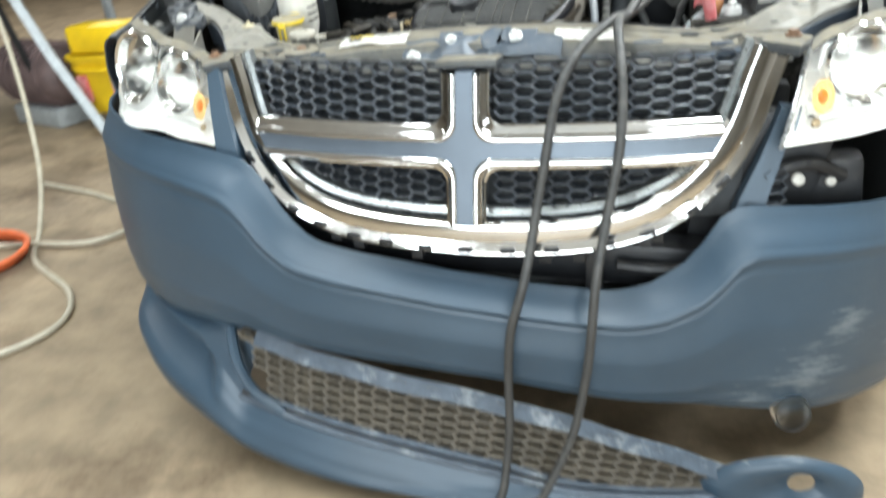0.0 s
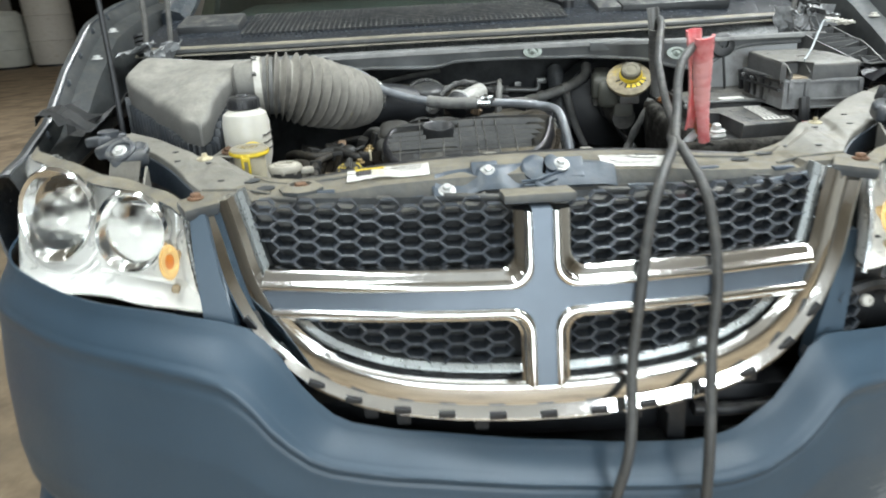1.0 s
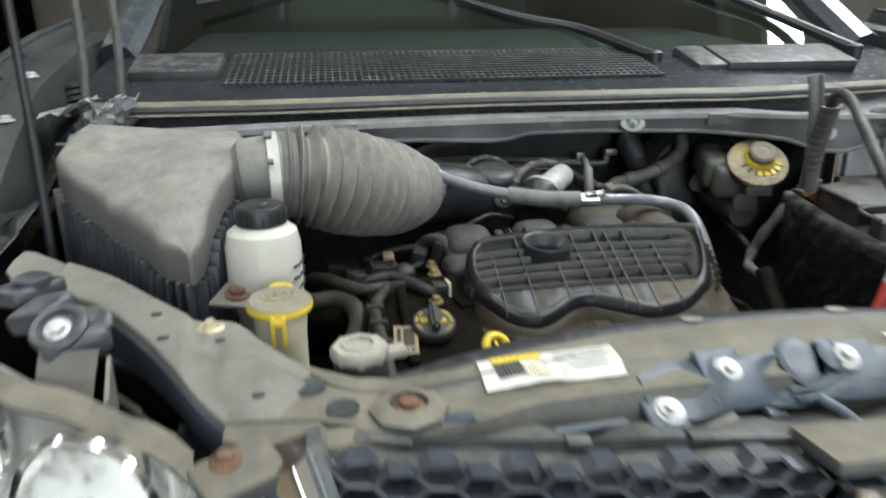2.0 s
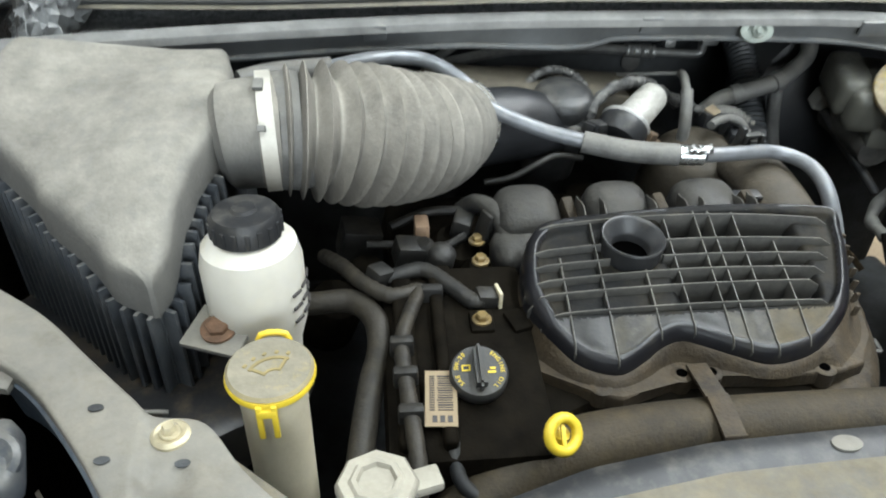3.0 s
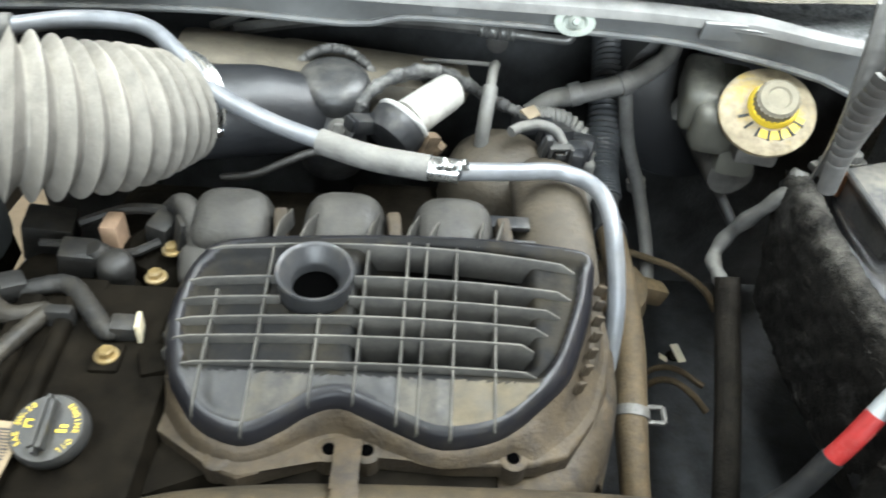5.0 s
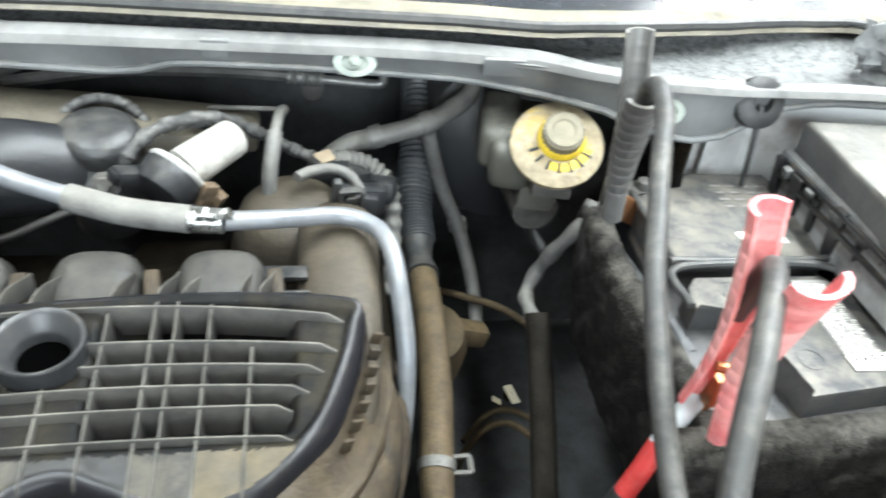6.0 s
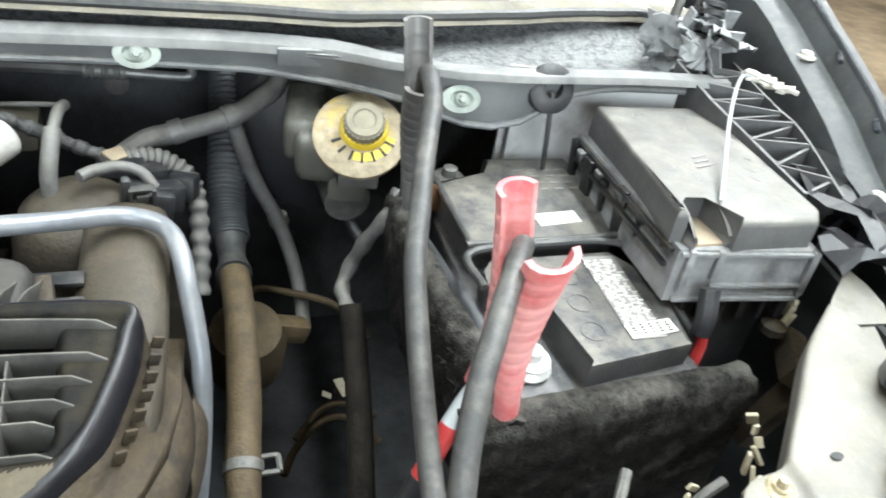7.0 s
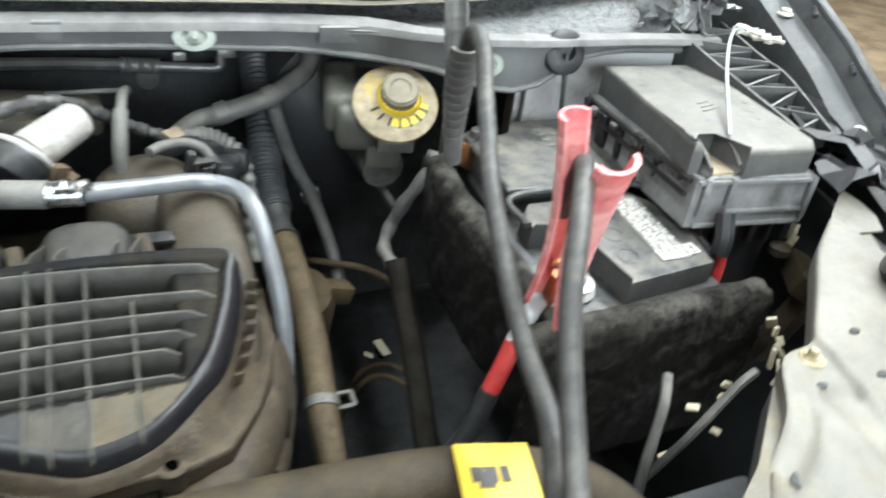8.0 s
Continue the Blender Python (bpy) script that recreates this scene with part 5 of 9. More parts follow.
bm = B()
tube(bm, [cowl_front(k / 48, 1.0) + Vector((0, -0.002, 0)) for k in range(49)], 0.0045, 8, 1)
part("cowl_hem", bm, M_cowlsteel, cowl, "folded lower hem of the cowl edge")
# Added blocks in cowl steel stand in for a slight notch.
bm = B()
for x, w in ((-0.02, 0.03), (0.30, 0.05), (-0.40, 0.03)):
    c = cowl_front((x + 0.84) / 1.68, 0.3)
    box(bm, c + Vector((0, -0.001, 0.004)), (w, 0.006, 0.022), (14, 0, 0), 0.002)
parts("cowl_pad", bm, M_cowlsteel, cowl, "small added steel block for a notch in the cowl edge")
part("cowl_trough", sheet(B(), trough, 40, 10, 0.004), mat("speckled_gray_trough", (0.20, 0.205, 0.205), 0.34, var=0.6, scale=240, bump=0.8, bscale=320, dust=0.3, dustcol=(0.28, 0.28, 0.27), stain=(0.045, 0.048, 0.051), stain_at=0.53), cowl, "speckled grey cowl trough")
def panel_edge(x):
    return interp([(-0.88, 0.92), (-0.80, 0.885), (-0.55, 0.876), (-0.15, 0.903), (0.25, 0.897), (0.34, 0.888), (0.45, 0.906), (0.56, 0.928), (0.70, 0.962), (0.80, 0.975), (0.88, 0.95)], x)


bm = B()
tube(bm, [(x / 20, panel_edge(x / 20) + 0.006, 1.074) for x in range(-17, 18)], 0.0075, 8, 3)
part("cowl_seal", bm, M_rubber, cowl, "black rubber hood seal")


def vent(u, v):
    x = -0.88 + 1.76 * u
    e = panel_edge(x)
    return Vector((x, e + (1.25 - e) * v, 1.076 + 0.070 * v + 0.006 * math.sin(v * 3.1)))


def front_roll(u, v):
    p = vent(u, 0.002 + 0.085 * v)
    return p + Vector((0, -0.004 * (1 - v), 0.0035 - 0.014 * (1 - v) ** 3))


part("panel_lip", sheet(B(), front_roll, 60, 6, 0.003), M_paneltan, cowl, "tan dusty front lip of the cowl panel", sharp=50)
part("cowl_panel", sheet(B(), vent, 60, 12, 0.004), M_cowlpanel, cowl, "glossy black plastic cowl panel")
bm = B()
nx, ny = 62, 12
for i in range(nx):
    x = -0.62 + 0.86 * i / (nx - 1)
    a, b = vent((x + 0.88) / 1.76, 0.30), vent((x + 0.88) / 1.76, 0.92)
    box(bm, (a + b) / 2 + Vector((0, 0, 0.004)), (0.004, (b - a).length, 0.005), (math.degrees(math.atan2(b.z - a.z, b.y - a.y)), 0, 0), 0)
for j in range(ny + 1):
    p = vent((-0.19 + 0.88) / 1.76, 0.30 + 0.62 * j / ny)
    box(bm, p + Vector((0, 0, 0.005)), (0.87, 0.004, 0.005), (16.5, 0, 0), 0)
part("cowl_vent", bm, M_cowl, cowl, "fine square vent grid")
bm = B()
box(bm, (-0.72, 1.10, 1.128), (0.17, 0.12, 0.035), (14, 0, 0), 0.012)
box(bm, (0.55, 1.10, 1.128), (0.30, 0.13, 0.03), (14, 0, 0), 0.012)
box(bm, (0.37, 1.11, 1.126), (0.07, 0.14, 0.03), (14, 0, 0), 0.014)
parts("cowl_cover", bm, M_cowl, cowl, "black moulded end cover")
for x, z in ((0.13, 1.028), (0.475, 1.012)):
    b = B()
    lathe(b, [(0.016, 0), (0.016, 0.004), (0.010, 0.005), (0.008, 0.001)], Matrix.Translation((x, cowl_y(x) - 0.001, z)) @ Matrix.Diagonal((1.5, 1, 1, 1)) @ aim((0, 0, 0), (0, -0.9, 0.4)), 24)
    bolt(b, (x, cowl_y(x) - 0.003, z + 0.001), (0, -0.9, 0.4), 0.005)
    part("cowl_bolt", b, M_washer, cowl, "bolt in a pale green-grey washer")
bm = B()
lathe(bm, [(0.03, -0.004), (0.03, 0.006), (0.02, 0.012), (0.012, 0.012), (0.011, 0.0)], aim((0.590, 0.813, 1.025), (0, -0.9, 0.35)), 24)
part("grommet", bm, M_rubberdark, cowl, "black rubber grommet with a cable")
bm = B()
wire(bm, [(0.590, 0.804, 1.025), (0.591, 0.799, 0.990), (0.597, 0.802, 0.95), (0.605, 0.808, 0.90)], 0.0035)
part("grommet_cable", bm, M_rubber, cowl)
bm = B()
sheet(bm, lambda u, v: Vector((-0.80 + 1.6 * u, 1.245 + 0.85 * v, 1.142 + 0.52 * v - 0.10 * (2 * u - 1) ** 2 * (1 - v) * 0.25)), 16, 8, -0.006)
ws = part("windshield", bm, M_wind, van, "greenish windshield reflecting lights")
ws.visible_shadow = False
bm = B()
box(bm, (0, 1.75, 1.06), (1.7, 0.9, 0.16), (4, 0, 0), 0.05)
part("dashboard", bm, M_skin, van)
bm = B()
sheet(bm, lambda u, v: Vector((-0.78 + 1.56 * u, 2.1 + 2.4 * v, 1.665 + 0.06 * math.sin(3.1 * v))), 6, 6, 0.03)
for sx in (-1, 1):
    sheet(bm, lambda u, v: Vector((sx * 0.96, 1.4 + 3.2 * u, 0.3 + (0.8 + 0.1 * u) * v)), 4, 4, 0.03)
    tube(bm, [(sx * 0.87, 1.25, 1.14), (sx * 0.80, 1.75, 1.45), (sx * 0.76, 2.15, 1.66)], 0.04, 8, 4)
    sheet(bm, lambda u, v: Vector((sx * (0.93 - 0.15 * v), 2.0 + 2.5 * u, 1.12 + 0.54 * v)), 4, 2, 0.02)
sheet(bm, lambda u, v: Vector((-0.95 + 1.9 * u, 4.6, 0.3 + 1.36 * v)), 2, 2, 0.03)
part("cabin_shell", bm, M_paint, van, "dark painted cabin, pillars and roof")
for pts in (((-0.30, 1.52, 1.325), (0.0, 1.36, 1.225), (0.16, 1.30, 1.19), (0.27, 1.12, 1.135)), ((0.30, 1.60, 1.37), (0.55, 1.44, 1.28), (0.70, 1.34, 1.21), (0.78, 1.16, 1.14))):
    b = B()
    tube(b, pts, [0.006, 0.010, 0.012, 0.014], 8, 6)
    w = part("wiper", b, M_blackclean, van, "black wiper arm")
    b = B()
    tube(b, [(pts[0][0] - 0.42, pts[0][1] - 0.13, pts[0][2] - 0.07), pts[0], (pts[0][0] + 0.25, pts[0][1] - 0.06, pts[0][2] - 0.03)], 0.007, 6, 5)
    part("blade", b, M_blackclean, w)
    b = B()
    lathe(b, [(0.016, -0.02), (0.018, 0.008), (0.010, 0.014)], Matrix.Translation(pts[-1]), 16)
    part("spindle_cap", b, M_black, w)

# bay walls and underside
bm = B()
box(bm, (0, 1.25, 0.72), (1.5, 0.06, 0.72), bev=0.01)
part("firewall", bm, M_void, van, "black firewall")
# Unseen dark plate added to close the bay and hide the floor.
bm = B()
box(bm, (0, 0.76, 0.28), (1.7, 1.10, 0.06), bev=0.01)
part("subframe", bm, M_void, van)
bm = B()
box(bm, (0.715, 0.843, 0.900), (0.31, 0.008, 0.262), (0, 0, -13), 0.002)
box(bm, (0.60, 0.862, 0.93), (0.06, 0.006, 0.16), (0, 0, 4), 0.002)
part("strut_panel", bm, M_strut, van, "pale grey panel with a brown stain")
bm = B()
lathe(bm, [(0.13, -0.2), (0.13, 0.0), (0.10, 0.02), (0.05, 0.022)], Matrix.Translation((-0.70, 0.80, 0.90)), 28)
lathe(bm, [(0.12, -0.2), (0.12, 0.0), (0.10, 0.02), (0.05, 0.022)], Matrix.Translation((0.73, 0.78, 0.84)), 28)
parts("strut_tower", bm, M_bodyin, van)
# hood hinges and hood strut rods
for sx in (-1, 1):
    bm = B()
    for k, (cx, cy, cz, w, h, ry, rz) in enumerate(((0.775, 0.875, 1.068, 0.075, 0.055, 62, 35), (0.800, 0.868, 1.085, 0.065, 0.065, 24, -10), (0.826, 0.850, 1.070, 0.060, 0.075, 70, -30), (0.842, 0.838, 1.088, 0.085, 0.055, 18, 12), (0.800, 0.835, 1.058, 0.055, 0.040, 80, 60))):
        g = random.Random(40 + k)
        jit = [[Vector((g.uniform(-1, 1), g.uniform(-1, 1), g.uniform(-1, 1))) * 0.0055 for _ in range(8)] for _ in range(8)]
        turn = pose(sx * cx, cy, cz, 0, sx * ry, sx * rz)
        sheet(bm, lambda u, v: turn @ (Vector((w * (u - 0.5), h * (v - 0.5), 0.010 * abs(u - 0.5))) + jit[round(u * 7)][round(v * 7)]), 7, 7, 0.0016)
    for k in range(1):
        box(bm, (sx * (0.80 + 0.028 * k), 0.87 - 0.055 * k, 1.045 - 0.02 * k), (0.006, 0.075, 0.07), (0, 15, sx * (20 + 22 * k)), 0.002)
    hinge = parts("hood_hinge", bm, M_hazy, van, "crumpled grey plastic at the hood hinge")[0]
    b = B()
    for k in range(5):
        lathe(b, [(0.018, 0), (0.018, 0.006), (0.013, 0.008)], aim((sx * (0.835 + 0.002 * k), 0.865 + 0.004 * k, 1.075 + 0.010 * k), (sx * 0.2, 0.3, 1)), 16)
    part("spring_boot", b, M_rubberdark, hinge, "ribbed rubber boot")
bm = B()
wire(bm, [(0.812, 0.735, 1.076), (0.798, 0.738, 1.074), (0.782, 0.722, 1.056), (0.752, 0.682, 1.036), (0.712, 0.625, 1.017), (0.674, 0.574, 1.005)], 0.0023, 8, 6)
part("tie_wire", bm, M_galv, van, "thin pale wire")
bm = B()
for k in range(34):
    box(bm, (0.808 + 0.0011 * k, 0.742 - 0.0010 * k + 0.004 * math.sin(k * 2.3), 1.078 - 0.0003 * k - 0.003 * math.sin(k * 1.7)), (0.010 + 0.006 * ((k * 7) % 3), 0.0035, 0.005), (17 * k, 14 * math.sin(k), -30 + 25 * math.sin(k * 1.3)), 0.001)
part("torn_foam", bm, M_band, van, "torn white foam scrap")
bm = B()
tube(bm, [(-0.80, 0.55, 0.90), (-0.80, 0.56, 1.08), (-0.805, 0.575, 1.5)], 0.006, 8, 3)
part("prop_rod", bm, M_blackclean, van, "thin dark upright rod")
for dx, dy in ((-0.03, 0.12), (0.01, 0.18)):
    b = B()
    tube(b, [(-0.80 + dx, 0.72 + dy, 1.03), (-0.79 + dx, 0.74 + dy, 1.15), (-0.80 + dx, 0.78 + dy, 1.32)], 0.007, 8, 3)
    part("hinge_rod", b, M_cast, van, "dusty metal hinge rod")
for dx in (0.0, 0.035):
    b = B()
    tube(b, [(0.80 + dx, 0.90, 1.05), (0.815 + dx, 0.92, 1.15), (0.80 + dx, 0.96, 1.30)], 0.007, 8, 3)
    part("hinge_rod", b, M_cast, van, "dusty metal hinge rod")
# steel panels behind the headlights
for sx in (-1, 1):
    main = [(0.728, 0.449), (0.790, 0.444), (0.772, 0.400), (0.750, 0.372), (0.700, 0.360), (0.690, 0.412)]
    pan = lambda x, y: 0.868 + 0.155 * y
    bm = B()
    prism(bm, [(sx * x, y) for x, y in (main[::-1] if sx > 0 else main)], lambda x, y: pan(x, y) - 0.006, pan, 0.0015)
    sp = part("side_panel", bm, M_panel, van, "pale dusty steel panel with bolt holes")
    fold = [(0.814, 0.511), (0.800, 0.505), (0.765, 0.480), (0.729, 0.450), (0.760, 0.4465), (0.806, 0.442), (0.820, 0.465), (0.820, 0.490)]
    bm = B()
    prism(bm, [(sx * x, y) for x, y in fold][::-sx], lambda x, y: pan(x, y) + 0.0008, lambda x, y: pan(x, y) + 0.0028 + 0.05 * max(0.0, y - 0.45), 0.0)
    part("folded_tab", bm, M_panel, sp)
    # A dark disc takes the place of the hole's shaded inside.
    bm = B()
    for hx, hy in ((0.735, 0.405),):
        lathe(bm, [(0.0042, 0), (0.0042, 0.001)], Matrix.Translation((sx * hx, hy, pan(hx, hy) + 0.0006)) @ Matrix.Diagonal((1.3, 0.8, 1, 1)), 14)
    parts("panel_hole", bm, M_void, sp)
    bm = B()
    tube(bm, [(sx * 0.70, 0.385, pan(0, 0.385)), (sx * 0.73, 0.405, pan(0, 0.405)), (sx * 0.775, 0.440, pan(0, 0.440))], 0.006, 8, 5, flat=0.4)
    parts("panel_crease", bm, M_panel, sp)
# torn plastic lattice and crumpled film beside the fuse box
rng = random.Random(11)
bm = B()
INN = [Vector((0.785, 0.845, 1.055)), Vector((0.795, 0.77, 1.032)), Vector((0.810, 0.70, 1.012)), Vector((0.826, 0.61, 0.988))]
OUTW = [Vector((0.862, 0.83, 1.060)), Vector((0.872, 0.745, 1.036)), Vector((0.872, 0.69, 1.026)), Vector((0.872, 0.60, 0.988))]
inn, outw = spline(INN, 4), spline(OUTW, 4)


def web(bm, p, q, h, t=0.0022):
    d = (q - p).normalized()
    n = Vector((-d.y, d.x, 0)).normalized() * t / 2
    v = [bm.verts.new(c) for c in (p + n, q + n, q - n, p - n)] + [bm.verts.new(c + Vector((0, 0, -h))) for c in (p + n, q + n, q - n, p - n)]
    for f in ((0, 1, 2, 3), (7, 6, 5, 4), (0, 4, 5, 1), (1, 5, 6, 2), (2, 6, 7, 3), (3, 7, 4, 0)):
        bm.faces.new([v[i] for i in f])


for p, q in zip(inn, inn[1:]):
    web(bm, p, q, 0.07, 0.005)
for p, q in zip(outw, outw[1:]):
    web(bm, p, q, 0.07, 0.003)
for k in range(0, len(inn) - 2, 2):
    web(bm, inn[k], outw[k + 1], 0.055, 0.0035)
    web(bm, outw[k + 1] + Vector((0, 0, -0.004)), inn[k + 2], 0.055, 0.0035)
    web(bm, inn[k + 1] + Vector((0, 0, -0.01)), outw[k + 2] + Vector((0, 0, -0.01)), 0.04)
part("hinge_lattice", bm, M_lattice, van, "dark torn plastic lattice of the hood hinge cover")
bm = B()
for k in range(9):
    c = Vector((0.80 + rng.uniform(0, 0.10), 0.86 + rng.uniform(-0.05, 0.06), 1.075 + rng.uniform(-0.01, 0.03)))
    box(bm, c, (rng.uniform(0.02, 0.07), rng.uniform(0.02, 0.06), 0.003), (rng.uniform(-80, 80), rng.uniform(-80, 80), rng.uniform(0, 180)), 0)
parts("plastic_shard", bm, M_hazy, van, "broken grey plastic shards")


def film(cx, cy, cz, w, h, seed, bm):
    g = random.Random(seed)
    n = 9
    off = [[Vector((g.uniform(-1, 1), g.uniform(-1, 1), g.uniform(-1, 1))) * 0.010 for _ in range(n + 1)] for _ in range(n + 1)]
    sheet(bm, lambda u, v: Vector((cx + w * (u - 0.5), cy + h * (v - 0.5), cz + 0.02 * math.sin(5 * u + 3 * v))) + off[round(u * n)][round(v * n)], n, n, 0.0012)


bm = B()
film(0.85, 0.545, 0.965, 0.13, 0.11, 3, bm)
part("torn_film", bm, M_lip, van, "crumpled glossy black plastic film", sharp=12)
bm = B()
film(0.885, 0.63, 0.975, 0.10, 0.30, 4, bm)
part("liner_edge", bm, M_rubberdark, van, "crumpled black fender liner edge", sharp=12)
bm = B()
film(-0.885, 0.62, 0.975, 0.10, 0.34, 6, bm)
part("liner_edge", bm, M_rubberdark, van, "crumpled black fender liner edge", sharp=12)
bm = B()
lathe(bm, [(0.014, 0), (0.014, 0.009), (0.009, 0.012)], Matrix.Translation((0.770, 0.528, 0.862)), 18)
box(bm, (0.785, 0.50, 0.845), (0.026, 0.075, 0.03), (0, 20, -35), 0.006)
box(bm, (0.785, 0.49, 0.78), (0.03, 0.03, 0.13), (10, 15, 0), 0.01)
part("panel_bracket", bm, M_tan, van, "dusty bracket with a bolt")
bm = B()
g = random.Random(21)
for k in range(7):
    box(bm, (0.678 - 0.008 * k + g.uniform(-0.006, 0.006), 0.430 - 0.010 * k + g.uniform(-0.004, 0.004), 0.845 - 0.003 * k), (g.uniform(0.006, 0.014), 0.004, g.uniform(0.010, 0.026)), (g.uniform(-40, 40), g.uniform(-40, 40), g.uniform(0, 180)), 0.001)
for k in range(3):
    box(bm, (0.795 + 0.006 * k, 0.535 + 0.006 * k, 0.868 + 0.004 * k), (0.010, 0.006, 0.022), (10 * k, 20, 40 * k), 0.001)
parts("broken_clip", bm, M_cream, van, "yellowed broken plastic clip")
bm = B()
lathe(bm, [(0.07, -0.04), (0.07, 0.0), (0.062, 0.008), (0.045, 0.008), (0.043, -0.005), (0.02, -0.005)], aim((0.735, 0.27, 0.93), (-0.3, 0.6, 0.75)), 28)
box(bm, (0.74, 0.36, 0.95), (0.05, 0.05, 0.03), (10, 20, 40), 0.008)
box(bm, (0.79, 0.37, 0.955), (0.05, 0.06, 0.03), (20, 0, -20), 0.01)
parts("lamp_back", bm, M_black, van, "round dark back of the headlight")
bm = B()
lathe(bm, [(0.02, 0), (0.02, 0.012), (0.012, 0.016)], aim((0.735, 0.275, 0.93), (-0.3, 0.6, 0.75)), 12)
part("lamp_plug", bm, M_label, van, "white plug on the lamp back")

# ---- engine ----
eng = thing("engine", (-0.05, 0.60, 0.31), "dusty transverse engine with a black ribbed plastic intake manifold", "engine")
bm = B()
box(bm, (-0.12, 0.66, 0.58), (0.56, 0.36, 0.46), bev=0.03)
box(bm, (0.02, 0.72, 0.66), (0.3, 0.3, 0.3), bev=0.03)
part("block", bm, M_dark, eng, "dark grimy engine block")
OUTL = [(-0.236, 0.467), (-0.215, 0.442), (-0.193, 0.430), (-0.168, 0.4265), (-0.142, 0.438), (-0.121, 0.451), (-0.098, 0.4575), (-0.074, 0.450), (-0.045, 0.439), (-0.010, 0.4290), (0.036, 0.438), (0.070, 0.461), (0.098, 0.490), (0.115, 0.528), (0.126, 0.563), (0.127, 0.596),
        (0.10, 0.607), (0.0, 0.612), (-0.10, 0.608), (-0.205, 0.598), (-0.238, 0.582), (-0.250, 0.553), (-0.253, 0.518), (-0.247, 0.493)]
OUTL = [(p.x, p.y) for p in spline([(x, y, 0) for x, y in OUTL + OUTL[:1]], 4)[:-1]]


def edge_distance(x, y):
    """Distance to the outline of the manifold cover."""
    best = 1.0
    for (ax, ay), (bx, by) in zip(OUTL, OUTL[1:] + OUTL[:1]):
        dx, dy = bx - ax, by - ay
        t = min(1.0, max(0.0, ((x - ax) * dx + (y - ay) * dy) / (dx * dx + dy * dy)))
        best = min(best, (x - ax - t * dx) ** 2 + (y - ay - t * dy) ** 2)
    return best ** 0.5


def span(x):
    """Front and rear edge of the cover at x."""
    ys = [ay + (by - ay) * (x - ax) / (bx - ax) for (ax, ay), (bx, by) in zip(OUTL, OUTL[1:] + OUTL[:1]) if (ax - x) * (bx - x) <= 0 and ax != bx]
    return min(ys), max(ys)


def man_top(x, y):
    return 0.873 + 0.35 * (y - 0.48) if y > 0.474 else 0.8709 - 0.42 * (0.474 - y)


LONG_X = (-0.2127, -0.1713, -0.1216, -0.0855, -0.0488, -0.0315, -0.0040, 0.0320)


def roll(y):
    """Radius of the cover's rolled edge: tight in front, wide at the sides."""
    return (0.0085 + 0.0065 * smooth(y, 0.466, 0.50)) * (1 - 0.70 * smooth(y, 0.572, 0.598))


def cover_z(x, y, e):
    z = man_top(x, y)
    r = roll(y)
    if e < r:
        z -= 1.35 * r * (1 - math.sqrt(max(0.0, 1 - (1 - e / r) ** 2)))
    z -= 0.0016 * smooth(e, r, r + 0.004) * (1 - smooth(y, 0.472, 0.476))
    if y < 0.474:
        near = min(abs(x - k) for k in LONG_X)
        z += 0.0022 * smooth(near, 0.002, 0.016) * smooth(e, 0.010, 0.020)
    hollow = smooth(e, 0.012, 0.019) * smooth(y, 0.477, 0.484)
    deep = smooth(x, -0.095, -0.068) * (1 - smooth(x, 0.050, 0.072)) * smooth(y, 0.486, 0.505)
    well = 0.06 * (1 - smooth(math.hypot(x + 0.1285, y - 0.560), 0.026, 0.031))
    return z - hollow * (0.0065 + 0.042 * deep) - well


XLO, XHI = min(x for x, y in OUTL) + 0.0004, max(x for x, y in OUTL) - 0.0004
NU, NV = 110, 72
grid = []
for i in range(NU + 1):
    x = XLO + (XHI - XLO) * (0.5 - 0.5 * math.cos(math.pi * i / NU)) * 0.5 + (XHI - XLO) * 0.5 * i / NU
    ya, yb = span(x)
    row = []
    for j in range(NV + 1):
        y = ya + (yb - ya) * j / NV
        e = edge_distance(x, y)
        row.append((Vector((x, y, cover_z(x, y, e))), e))
    grid.append(row)


def cover_piece(test):
    b, made = B(), {}
    for i in range(NU):
        for j in range(NV):
            quad = [(i, j), (i + 1, j), (i + 1, j + 1), (i, j + 1)]
            y = sum(grid[a][c][0].y for a, c in quad) / 4
            e = sum(grid[a][c][1] for a, c in quad) / 4
            x = sum(grid[a][c][0].x for a, c in quad) / 4
            if test(x, y, e):
                for q in quad:
                    if q not in made:
                        made[q] = b.verts.new(grid[q[0]][q[1]][0])
                b.faces.new([made[q] for q in quad])
    return b


# Pocket floors carry the shade between the ribs in their material.
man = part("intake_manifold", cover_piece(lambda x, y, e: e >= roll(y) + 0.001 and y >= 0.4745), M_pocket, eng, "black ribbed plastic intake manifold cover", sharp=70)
# Apron tone set cell by cell: dark, mid or pale.
for xa, xb, skin in ((-1, -0.2127, M_aprondark), (-0.2127, -0.1713, M_aprondark), (-0.1713, -0.1216, M_apronmid), (-0.1216, -0.0488, M_aprondark), (-0.0488, -0.0040, M_apronmid), (-0.0040, 1, M_apron)):
    part("front_apron", cover_piece(lambda x, y, e: e >= roll(y) + 0.001 and y < 0.4745 and xa <= x < xb), skin, man, "muddy front apron of the cover", sharp=70)
bm = cover_piece(lambda x, y, e: e < roll(y) + 0.001)
rings = []
